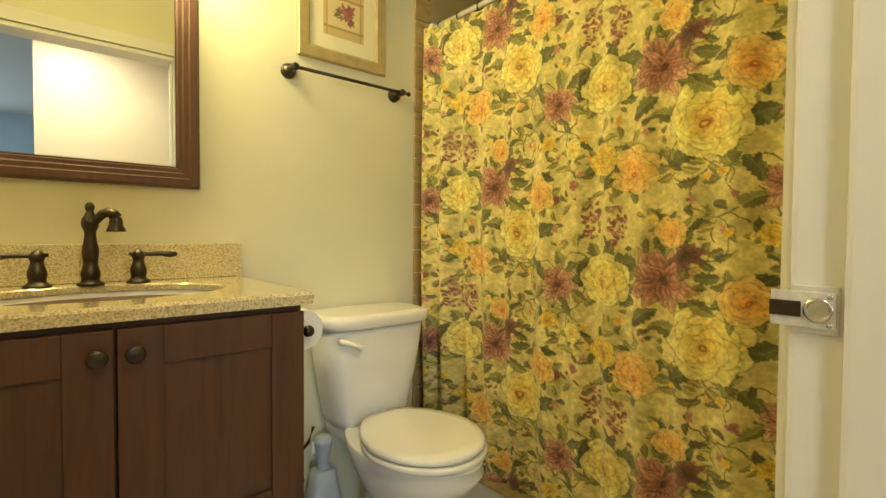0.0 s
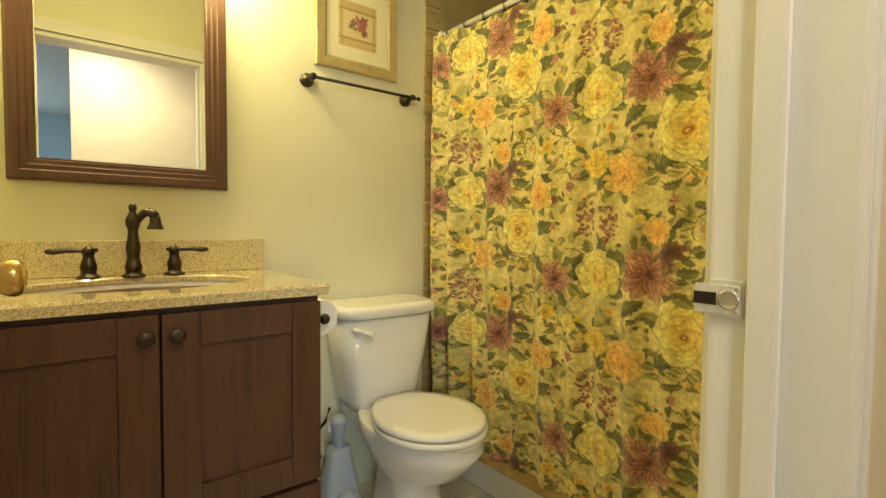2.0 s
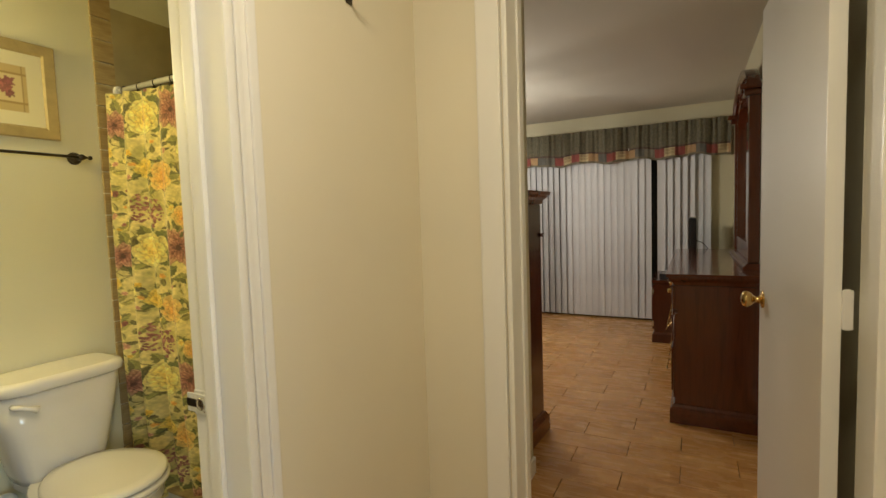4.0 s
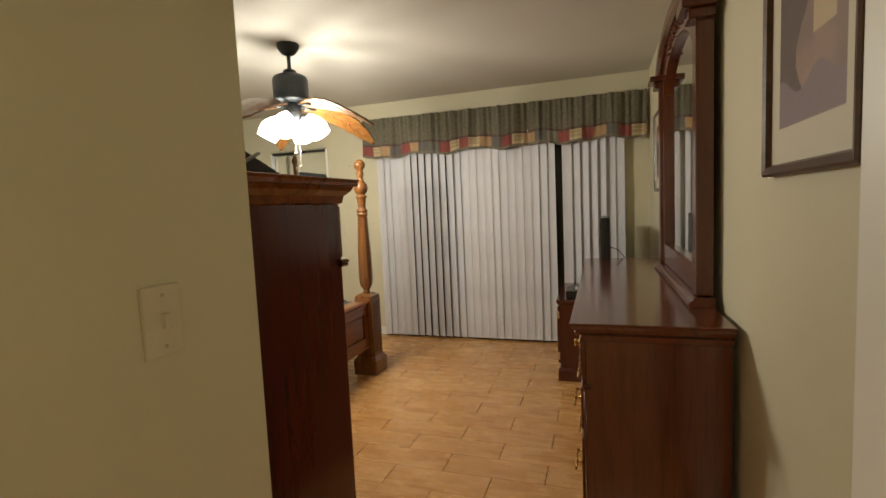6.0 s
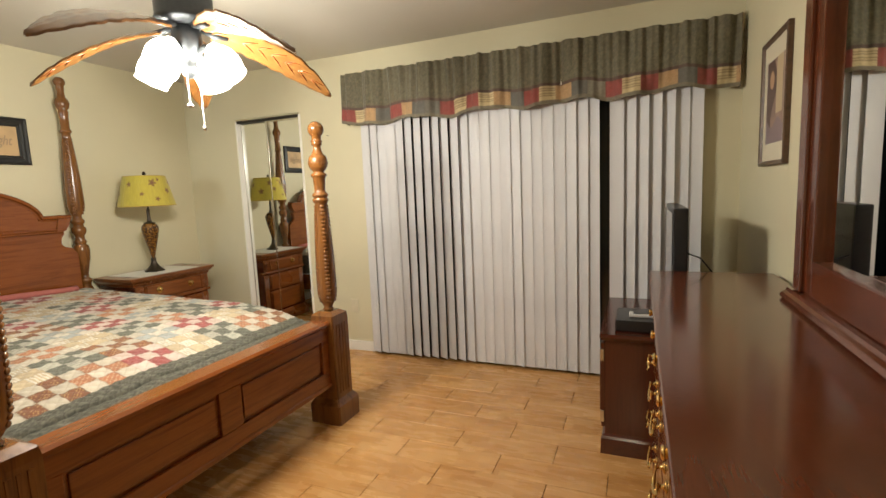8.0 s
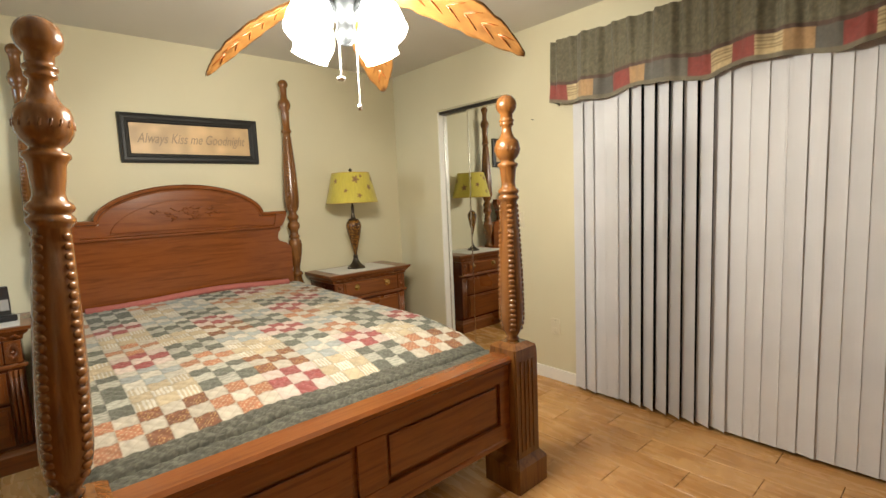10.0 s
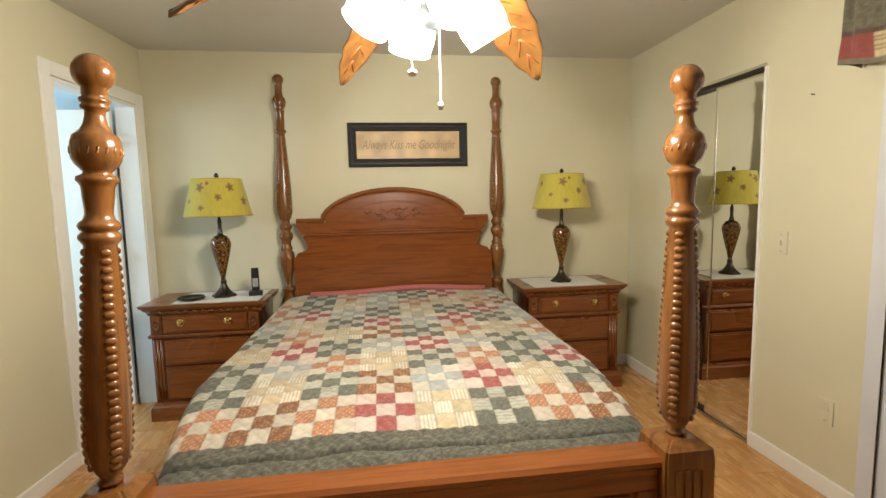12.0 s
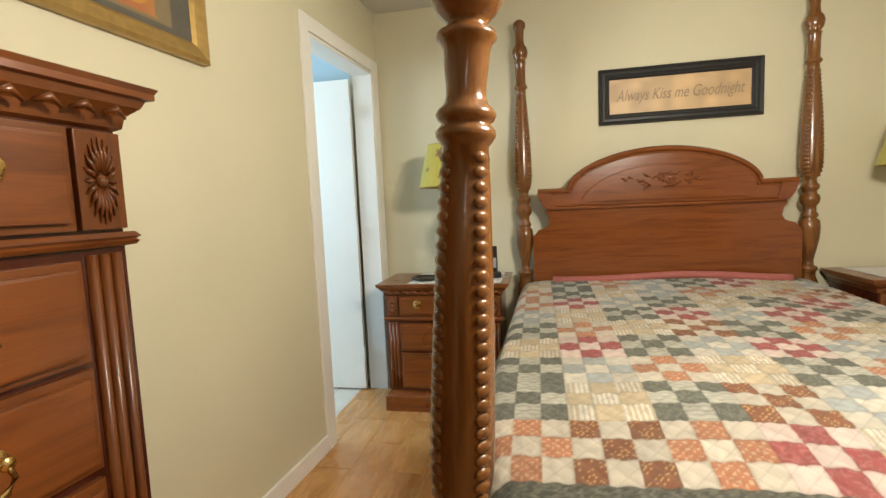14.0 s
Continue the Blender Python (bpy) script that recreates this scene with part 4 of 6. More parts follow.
curtain = thing("shower_curtain", pose(0, 0, 0), "floral shower curtain with yellow, orange and mauve blooms", "shower curtain")
sheet("cloth", np.arange(BY0 + 0.05, BY1 - 0.018, 0.0025), np.arange(0.10, 1.905, 0.0025), hang, floral, M["print_cloth"], curtain)
# ---- bedroom: bed ----
BXL, BXR, BYF, BYH = 4.055, 5.625, 1.24, 3.505
bed = thing("four_poster_bed", pose((BXL + BXR) / 2, BYF, 0), "cherry wood four-poster bed with tall turned posts", "bed")
BW = (BXR - BXL) / 2


def roll_bead(bm, x, y, z, turn, deep, wide, tall):
    """A small egg that lies across its strip: deep outwards, wide along the strip's width."""
    ct, st = math.cos(turn), math.sin(turn)
    rings = []
    for i in range(1, 5):
        v = math.pi * i / 5 - math.pi / 2
        ring = []
        for j in range(8):
            w = 2 * math.pi * j / 8
            p, q = deep * math.cos(v) * math.cos(w), wide * math.cos(v) * math.sin(w)
            ring.append(bm.verts.new((x + p * ct - q * st, y + p * st + q * ct, z + tall * math.sin(v))))
        rings.append(ring)
    lo, hi = bm.verts.new((x, y, z - tall)), bm.verts.new((x, y, z + tall))
    for j in range(8):
        k = (j + 1) % 8
        bm.faces.new((lo, rings[0][k], rings[0][j])).smooth = True
        bm.faces.new((hi, rings[3][j], rings[3][k])).smooth = True
        for a, b in zip(rings, rings[1:]):
            bm.faces.new((a[j], a[k], b[k], b[j])).smooth = True


def bed_post(x, y, profile, rope, bulb, seg=28):
    bm = B()
    lathe(bm, profile, seg, x, y)
    lean = Matrix.Translation((x, y, 0.67)) @ Matrix.Rotation(radians(2.8 if x < 0 and y < 1 else 0), 4, "Y") @ Matrix.Translation((-x - (0.053 if x < 0 and y < 1 else 0), -y, -0.67))
    bmesh.ops.transform(bm, matrix=lean, verts=bm.verts)
    post = part("post", bm, M["bed_z"], bed, "turned cherry post with carved bulb")
    z0, z1, r_of = rope
    n = 0
    for q in range(4):
        a = radians(45 + 90 * q)
        bm = B()
        steps = 26
        for k in range(steps):
            z = z0 + (z1 - z0) * k / (steps - 1)
            r = r_of(z)
            e = 0.0118 * (0.45 + 0.55 * r / 0.055)
            roll_bead(bm, x + r * math.cos(a), y + r * math.sin(a), z, a, 0.55 * e, 1.45 * e, 0.95 * e)
        bmesh.ops.transform(bm, matrix=lean, verts=bm.verts)
        tagged(part("rope_carving", bm, M["bed_z"], post, "carved beaded strip"), kind="stuff")
    bz, br = bulb
    bm = B()
    for k in range(18):
        a = 2 * math.pi * k / 18
        pts = []
        for s in range(6):
            t = -0.75 + 1.5 * s / 5
            pts.append((x + br * math.cos(t * 1.1) * math.cos(a + 0.12 * t), y + br * math.cos(t * 1.1) * math.sin(a + 0.12 * t), bz + 0.036 * t))
        tube(bm, pts, [0.0015, 0.0034, 0.0040, 0.0040, 0.0034, 0.0015], 5)
    bmesh.ops.transform(bm, matrix=lean, verts=bm.verts)
    tagged(part("leaf_carving", bm, M["bed_z"], post, "carved ring of leaves"), kind="stuff")
    return post


def swell(t, thin, wide, peak):
    """Radius of a turned baluster: swells to its peak low down, then tapers."""
    if t < peak:
        return wide * math.sqrt(max(0.12, 1 - ((peak - t) / peak) ** 2 * 0.7))
    return thin + (wide - thin) * math.cos(math.pi / 2 * min(1, (t - peak) / (1 - peak))) ** 1.1


def foot_r(z):
    return swell(min(1, max(0, (z - 0.70) / 0.64)), 0.036, 0.0535, 0.17)


foot_profile = [(0.018, 0.672), (0.030, 0.680), (0.030, 0.688), (0.022, 0.694)] + [(foot_r(0.70 + 0.64 * k / 22), 0.70 + 0.64 * k / 22) for k in range(1, 22)]
# from the baluster up: a double ring, a vase, a disc, the melon, a slim neck, rings and the ball
foot_profile = foot_profile[:-2] + [(0.036, 1.312), (0.042, 1.320), (0.047, 1.328), (0.047, 1.336), (0.041, 1.343), (0.038, 1.347), (0.044, 1.352), (0.0475, 1.360), (0.044, 1.368), (0.035, 1.376), (0.031, 1.388), (0.031, 1.402),
                                   (0.034, 1.430), (0.036, 1.456), (0.040, 1.466), (0.0465, 1.473), (0.045, 1.482), (0.033, 1.488), (0.030, 1.494), (0.036, 1.501), (0.045, 1.510), (0.053, 1.525), (0.056, 1.545), (0.054, 1.565),
                                   (0.049, 1.582), (0.042, 1.588), (0.034, 1.596), (0.026, 1.612), (0.022, 1.630), (0.022, 1.643), (0.030, 1.648), (0.031, 1.655), (0.026, 1.659), (0.033, 1.665), (0.033, 1.672), (0.025, 1.677), (0.027, 1.681)]
foot_profile += [(0.046 * math.sin(a), 1.735 - 0.046 * math.cos(a)) for a in [radians(36 + 12 * k) for k in range(12)]] + [(0.002, 1.781)]


def head_r(z):
    return swell(min(1, max(0, (z - 1.28) / 0.62)), 0.028, 0.054, 0.15)


head_profile = [(0.05, 0.0), (0.05, 0.70), (0.036, 0.74), (0.036, 0.76), (0.045, 0.775), (0.045, 0.79), (0.028, 0.80), (0.026, 0.83), (0.036, 0.88), (0.050, 0.95), (0.054, 1.01), (0.050, 1.05), (0.034, 1.065), (0.042, 1.075), (0.042, 1.085), (0.032, 1.10), (0.032, 1.13),
                (0.045, 1.15), (0.049, 1.17), (0.045, 1.19), (0.034, 1.20), (0.034, 1.215), (0.044, 1.23), (0.045, 1.245), (0.032, 1.26)]
head_profile += [(head_r(1.28 + 0.62 * k / 18), 1.28 + 0.62 * k / 18) for k in range(19)]
head_profile += [(0.036, 1.905), (0.041, 1.915), (0.036, 1.925), (0.030, 1.932), (0.030, 2.0), (0.032, 2.05), (0.036, 2.06), (0.028, 2.07), (0.042, 2.09), (0.047, 2.12), (0.042, 2.145), (0.028, 2.165), (0.024, 2.20), (0.026, 2.225)]
head_profile += [(0.038 * math.sin(a), 2.275 - 0.037 * math.cos(a)) for a in [radians(45 + 13.5 * k) for k in range(10)]] + [(0.002, 2.312)]
for sx in (-1, 1):
    bed_post(BW * sx, 0, foot_profile, (0.735, 1.295, foot_r), (1.545, 0.0545))
    bed_post(BW * sx, BYH - BYF, head_profile, (1.30, 1.86, head_r), (2.12, 0.044))
    # square foot block with a domed top and a flared base
    bm = B()
    x = BW * sx - (0.05 if sx < 0 else 0)
    rings = [[bm.verts.new((x + p * a, q * a, z)) for p, q in ((-1, -1), (1, -1), (1, 1), (-1, 1))]
             for z, a in ((0.0, 0.105), (0.115, 0.105), (0.15, 0.080), (0.62, 0.080), (0.655, 0.076), (0.675, 0.045))]
    for lo, hi in zip(rings, rings[1:]):
        for k in range(4):
            bm.faces.new((lo[k], lo[(k + 1) % 4], hi[(k + 1) % 4], hi[k]))
    bm.faces.new(rings[0][::-1])
    bm.faces.new(rings[-1])
    bmesh.ops.bevel(bm, geom=[e for e in bm.edges if abs(e.verts[0].co.z - e.verts[1].co.z) > 0.02], offset=0.006, segments=2, affect="EDGES")
    block = part("leg", bm, M["bed_z"], bed, "square fluted foot block")
    bm = B()
    for k in range(4):
        box(bm, x - 0.05 + 0.028 * k, x - 0.034 + 0.028 * k, -0.0845, -0.0795, 0.18, 0.60, 0.002)
    part("flute", bm, M["bed_z"], block)
# footboard
xl, xr = -BW + 0.031, BW - 0.081
bm = B()
sweep(bm, [(-0.052, 0.0), (-0.058, 0.008), (-0.058, 0.022), (-0.046, 0.034), (0.046, 0.034), (0.058, 0.022), (0.058, 0.008), (0.052, 0.0)], (xl - 0.02, 0, 0.596), (xr + 0.02, 0, 0.596))
part("foot_rail", bm, M["bed_x"], bed, "broad rounded top rail")
foot = part("footboard", box(B(), xl, xr, -0.022, 0.022, 0.25, 0.594, 0.002), M["bed_x"], bed, "panelled footboard")
bm = B()
box(bm, xl, xr, -0.040, -0.0225, 0.52, 0.594, 0.004)
box(bm, xl, xr, -0.040, -0.0225, 0.25, 0.325, 0.004)
span = (xr - xl) / 2
for k in range(3):
    xc = xl + span * k
    box(bm, max(xl, xc - 0.06), min(xr, xc + 0.06), -0.0395, -0.0225, 0.3255, 0.5195, 0.004)
part("panel_frame", bm, M["bed_x"], foot)
for k in range(2):
    a, b = xl + span * k + 0.078, xl + span * (k + 1) - 0.078
    bm = B()
    box(bm, a, b, -0.032, -0.0225, 0.343, 0.502, 0.009, 3)
    part("raised_panel", bm, M["bed_x"], foot)
bm = B()
sweep(bm, [(0.046, 0), (0.046, 0.02), (0.03, 0.032), (-0.03, 0.032), (-0.03, 0)], (xl, 0, 0.232), (xr, 0, 0.232))
part("lower_moulding", bm, M["bed_x"], foot)
for sx in (-1, 1):
    part("side_rail", box(B(), BW * sx - 0.014, BW * sx + 0.014, 0.081, BYH - BYF - 0.05, 0.24, 0.42, 0.004), M["bed_y"], bed)
# headboard: notched sides, shoulders and an arch
HY = BYH - BYF - 0.02
out = [(-0.735, 0.42), (0.735, 0.42), (0.735, 0.88), (0.735, 1.0), (0.70, 1.045), (0.665, 1.055), (0.645, 1.065), (0.632, 1.09), (0.64, 1.13), (0.66, 1.155)]
out += [(0.655, 1.17), (-0.655, 1.17), (-0.66, 1.155), (-0.64, 1.13), (-0.632, 1.09), (-0.645, 1.065), (-0.665, 1.055), (-0.70, 1.045), (-0.735, 1.0), (-0.735, 0.88)]
part("headboard", prism(B(), out, HY - 0.022, HY + 0.022), M["bed_x"], bed, "tall cherry headboard with an arched crest")


def arch(x, half, z_side, z_top):
    return z_side + (z_top - z_side) * math.sqrt(max(0, 1 - (x / half) ** 2)) ** 1.15


A = [(0.50 * math.cos(radians(180 - 6 * k)), arch(0.50 * math.cos(radians(180 - 6 * k)), 0.50, 1.262, 1.47)) for k in range(31)]
crest = [(-0.62, 1.175), (0.62, 1.175), (0.66, 1.262)] + A[::-1] + [(-0.66, 1.262)]
part("crest", prism(B(), crest, HY - 0.030, HY + 0.022), M["bed_x"], bed)
bm = B()
prism(bm, [(-0.455, 1.195), (0.455, 1.195)] + [(0.455 * math.cos(radians(6 * k)), arch(0.455 * math.cos(radians(6 * k)), 0.455, 1.20, 1.415)) for k in range(1, 30)], HY - 0.040, HY - 0.0305)
bmesh.ops.bevel(bm, geom=[e for e in bm.edges if all(v.co.y < HY - 0.039 for v in e.verts)], offset=0.012, segments=3, affect="EDGES")
part("crest_panel", bm, M["bed_x"], bed, "swelling carved tympanum")
line = [(-0.70, 1.283), (-0.66, 1.283), (-0.52, 1.283)] + [(0.52 * math.cos(radians(180 - 6 * k)), arch(0.52 * math.cos(radians(180 - 6 * k)), 0.52, 1.285, 1.497)) for k in range(1, 30)] + [(0.52, 1.283), (0.66, 1.283), (0.70, 1.283)]
bm = B()
sect = [(0.0, -0.030), (-0.042, -0.030), (-0.046, -0.018), (-0.062, -0.012), (-0.066, 0.004), (-0.05, 0.012), (0.0, 0.012)]
prev = None
for i, (x, z) in enumerate(line):
    x0, z0 = line[max(0, i - 1)]
    x1, z1 = line[min(len(line) - 1, i + 1)]
    t = Vector((x1 - x0, 0, z1 - z0)).normalized()
    nrm = Vector((-t.z, 0, t.x))
    ring = [bm.verts.new((x + nrm.x * w, HY + d + 0.01, z + nrm.z * w)) for d, w in sect]
    if prev:
        for k in range(len(sect)):
            bm.faces.new((prev[k], prev[(k + 1) % len(sect)], ring[(k + 1) % len(sect)], ring[k]))
    else:
        bm.faces.new(ring)
    prev = ring
bm.faces.new(prev[::-1])
bmesh.ops.recalc_face_normals(bm, faces=bm.faces)
part("crest_moulding", bm, M["bed_x"], bed)
for sx in (-1, 1):
    bm = B()
    prism(bm, [(0.645 * sx, 1.176), (0.66 * sx, 1.18), (0.685 * sx, 1.22), (0.705 * sx, 1.268), (0.62 * sx, 1.268), (0.60 * sx, 1.176)], HY - 0.048, HY + 0.02)
    part("shoulder", bm, M["bed_x"], bed)
bm = B()
sweep(bm, [(0.0, -0.010), (0.042, -0.010), (0.046, -0.002), (0.042, 0.006), (0.048, 0.012), (0.042, 0.018), (0.0, 0.018)], (-0.645, HY, 1.175), (0.645, HY, 1.175))
part("lower_moulding", bm, M["bed_x"], bed)
bm = B()
rng = random.Random(3)
for k in range(34):
    s = rng.uniform(-1, 1)
    x = 0.20 * s * abs(s) ** 0.3
    z = 1.315 + 0.045 * rng.uniform(-1, 1) * (1 - abs(s) * 0.6)
    ln, a = rng.uniform(0.018, 0.045), rng.uniform(-0.6, 0.6) + (0 if s > 0 else math.pi)
    tube(bm, [(x, HY - 0.040, z), (x + ln * 0.5 * math.cos(a), HY - 0.046, z + ln * 0.5 * math.sin(a)), (x + ln * math.cos(a), HY - 0.040, z + ln * math.sin(a))], [0.002, 0.007, 0.002], 6)
for k in range(6):
    ball(bm, 0.016 * math.cos(k * 1.05), HY - 0.043, 1.335 + 0.016 * math.sin(k * 1.05), 0.010, 1, 0.6, 1, 8)
tagged(part("leaf_carving", bm, M["bed_x"], bed, "carved leaf spray"), kind="stuff")

mattress = thing("mattress", pose(4.84, 1.56, 0.30), "thick mattress and box spring under the quilt", "mattress")
part("box_spring", box(B(), -0.73, 0.73, 0, 1.88, 0, 0.18, 0.02, 2), plain("ticking", (0.62, 0.60, 0.55), 0.9, 0, 0.1, 200), mattress)
part("pad", box(B(), -0.73, 0.73, 0.0, 1.88, 0.182, 0.318, 0.04, 3), plain("ticking_white", (0.75, 0.73, 0.68), 0.9, 0, 0.1, 200), mattress)

# quilt: nine-patch blocks, rows from the foot
SQ = 0.0705
BLOCKS = ["obovcgob", "gcgbsvcg", "gsocgogv", "cvgsvsgs", "gocbgoco", "scgvsvgs", "ovsgcgvs", "ogcsocob", "cgosgvcs", "socgcsog", "gscosgcs"]
DYE = {"o": (190, 118, 78), "b": (134, 72, 34), "v": (160, 58, 60), "c": (212, 192, 156), "g": (88, 92, 80), "s": (172, 180, 178)}
QX, QY0 = 0.845, 1.485


def patchwork(U, V):
    """U across from the middle, V up from the foot edge of the patches (negative: border)."""
    c = np.full(U.shape + (3,), (222, 212, 190.0))
    i, j = np.floor((U + 4 * 3 * SQ) / SQ).astype(int), np.floor(V / SQ).astype(int)
    fu, fv = (U + 12 * SQ) / SQ - i, V / SQ - j
    bi, bj = np.clip(i // 3, 0, 7), np.clip(j // 3, 0, len(BLOCKS) - 1)
    idx = np.array([[ord(ch) for ch in row] for row in BLOCKS])[bj, bi]
    corner = (i % 3 + j % 3) % 2 == 0
    odd = np.where((idx == ord("v")) | (idx == ord("c")) | (idx == ord("s")) | (idx == ord("o")), ~corner, corner)
    wv = grain(U, V, 0.006, 31)
    stripe = np.sin(fu * 2 * np.pi * 5) > 0.1
    cross = (np.sin((fu + fv) * 2 * np.pi * 4) > 0.55) | (np.sin((fu - fv) * 2 * np.pi * 4) > 0.55)
    dots = (np.sin(fu * 2 * np.pi * 3.2) * np.sin(fv * 2 * np.pi * 3.2)) > 0.45
    for k, d in DYE.items():
        here = idx == ord(k)
        d = np.array(d, float)
        c[here & odd] = d
        pale = np.array((218, 210, 192.0)) * 0.96 + d * 0.04
        c[here & ~odd] = pale
        if k == "b":
            c[here & odd & ~cross & ((np.sin(fu * 2 * np.pi * 5) * np.sin(fv * 2 * np.pi * 5)) > 0.35)] = (206, 160, 96)
        if k == "o":
            c[here & odd & dots] = (218, 176, 138)
        if k == "c":
            c[here & ~odd & stripe] = (238, 232, 216)
            c[here & ~odd & ~stripe] = (206, 190, 160)
        if k == "g":
            c[here & odd & (wv > 0.62)] = (112, 114, 106)
            c[here & ~odd] = np.array((198, 196, 180.0))
            c[here & ~odd & (np.sin(fv * 2 * np.pi * 4) > 0.5)] = (168, 168, 154)
        if k == "v":
            c[here & ~odd] = np.array((226, 204, 192.0))
            c[here & odd & (wv > 0.66)] = (178, 92, 92)
    # fade of each square
    rng = np.random.RandomState(4)
    tone = 0.93 + 0.11 * rng.rand(80, 80)
    c *= tone[np.clip(i, -20, 50) % 80, np.clip(j, -20, 59) % 80][..., None]
    seam = np.minimum(np.minimum(fu, 1 - fu), np.minimum(fv, 1 - fv)) < 0.05
    c[seam] *= 0.9
    border = (V < 0) | (np.abs(U) > QX) | (i < 0) | (i >= 24)
    c[border] = (72, 73, 62)
    speck = grain(U, V * 1.6, 0.008, 33)
    c[border & (speck > 0.62)] = (100, 100, 86)
    c[border & (speck < 0.32)] = (48, 49, 42)
    stitch = (np.abs(np.sin((U + V) * np.pi / 0.05)) < 0.16) | (np.abs(np.sin((U - V) * np.pi / 0.05)) < 0.16)
    c[stitch] *= np.where(border, 0.72, 0.93)[stitch][:, None]
    return c * (0.77 + 0.10 * grain(U, V, 0.02, 35))[..., None]


def bedtop(U, V):
    """Arc lengths over the mattress, falling at the sides and the foot."""
    bulge = np.clip(V / 0.45, 0, 1) ** 0.7 * np.clip((2.3 - V) / 1.85, 0, 1)
    half = 0.800 + np.where(U < 0, 0.075, 0.035) * bulge + 0.02 * np.clip(1 - V / 0.9, 0, 1)
    r = 0.07

    def fall(d):
        """Horizontal run and drop past an edge, for an arc length d measured from r before it."""
        t = np.clip(d / (r * np.pi / 2), 0, 1)
        run = r * np.sin(t * np.pi / 2)
        drop = r * (1 - np.cos(t * np.pi / 2)) + np.clip(d - r * np.pi / 2, 0, None)
        return run, drop

    over = np.clip(np.abs(U) - (half - r), 0, None)
    run, drop_x = fall(over)
    x = np.sign(U) * (np.minimum(np.abs(U), half - r) + run)
    # the foot end sags; its border runs on to the foot rail in two folded layers
    end = np.clip(-V, 0, None)
    sag = 0.058 * np.clip(1 - np.clip(V, 0, None) / 0.3, 0, 1) ** 1.5
    crease = 0.090 + 0.010 * np.sin(U * 4.0 + 0.7) + 0.004 * np.sin(U * 13)
    drop_y = sag + 0.22 * end + 0.020 * np.exp(-((end - crease) / 0.011) ** 2) - 0.014 * np.sin(np.pi * np.clip((end - crease) / 0.11, 0, 1)) * (0.75 + 0.35 * np.sin(U * 3.1 + 1))
    y = QY0 + V * np.where(V < 0, 0.85, 1.0) + 0.006 * np.sin(U * 22) * np.clip(end / 0.1, 0, 1)
    dome = 0.018 * (1 - np.clip(np.abs(U) / 0.8, 0, 1) ** 2)
    rise = 0.055 * np.clip((V - 0.2) / 1.8, 0, 1)
    z = 0.672 + rise + dome - drop_x - drop_y
    puff = 0.0048 * np.abs(np.sin((U + V) * np.pi / 0.05)) ** 0.6 * np.abs(np.sin((U - V) * np.pi / 0.05)) ** 0.6
    wave = 0.012 * (grain(U, V, 0.28, 40) - 0.5) + 0.006 * (grain(U, V, 0.11, 41) - 0.5)
    hem = np.clip((drop_x - 0.1) / 0.2, 0, 1)
    x = x + np.sign(U) * hem * 0.018 * np.sin(V * 26)
    return 4.84 + x, y, z + puff + wave * (drop_x < 0.05)


quilt = thing("patchwork_quilt", pose(0, 0, 0), "patchwork quilt in cream, red, green and orange squares on the bed", "quilt")
rows_v = np.arange(0.0, 1.96, 0.0046)
sheet("cover", np.linspace(-QX, QX, 366), rows_v, bedtop, patchwork, M["quilt_cloth"], quilt, "patchwork squares")
sheet("foot_border", np.linspace(-1.06, 1.06, 342), np.linspace(-0.20, 0.0, 56), bedtop, patchwork, M["quilt_cloth"], quilt, "grey-green quilted border")
for sx in (-1, 1):
    sheet("side_border", np.linspace(QX, 1.06, 36) * sx, rows_v, bedtop, patchwork, M["quilt_cloth"], quilt, "grey-green quilted border")
bm = B()
tube(bm, [(4.84 + x, 3.405 + 0.01 * math.sin(x * 9), 0.755 + 0.012 * math.sin(x * 5 + 1)) for x in np.linspace(-0.62, 0.66, 24)], 0.022, 8)
tagged(part("folded_sheet", bm, plain("dusty_red_cotton", (0.42, 0.13, 0.11), 0.9, 0, 0.2, 120)), "dusty red sheet edge tucked behind the quilt", "sheet")


# ---- chests ----
def ring_pull(parent, m):
    bm = B()
    lathe(bm, soft([(0.026, 0), (0.027, 0.003), (0.023, 0.006), (0.014, 0.006), (0.012, 0.012), (0.016, 0.02), (0.012, 0.026), (0.001, 0.027)], 3), 20)
    bmesh.ops.transform(bm, matrix=m @ pose(0, 0, 0, 90, 0, 0), verts=bm.verts)
    part("ring_pull", bm, M["brass"], parent, "round brass pull")


def bail_pull(parent, m):
    bm = B()
    for sx in (-1, 1):
        lathe(bm, soft([(0.016, 0), (0.015, 0.004), (0.007, 0.008), (0.006, 0.018), (0.010, 0.024), (0.001, 0.028)], 3), 12, 0.045 * sx, 0)
    bmesh.ops.transform(bm, matrix=pose(0, 0, 0, 90, 0, 0), verts=bm.verts)
    tube(bm, [(-0.045, -0.022, 0.0), (-0.050, -0.026, -0.02), (-0.038, -0.028, -0.034), (-0.02, -0.029, -0.040), (0, -0.030, -0.038), (0.02, -0.029, -0.040), (0.038, -0.028, -0.034), (0.050, -0.026, -0.02), (0.045, -0.022, 0.0)], [0.004, 0.004, 0.005, 0.006, 0.005, 0.006, 0.005, 0.004, 0.004], 8)
    bmesh.ops.transform(bm, matrix=m, verts=bm.verts)
    part("bail_pull", bm, M["brass"], parent, "antique brass bail pull")


CORNICE = [(0.0, -0.075), (0.009, -0.07), (0.013, -0.05), (0.030, -0.035), (0.036, -0.022), (0.046, -0.020), (0.046, -0.010), (0.051, -0.002), (0.048, 0.0)]


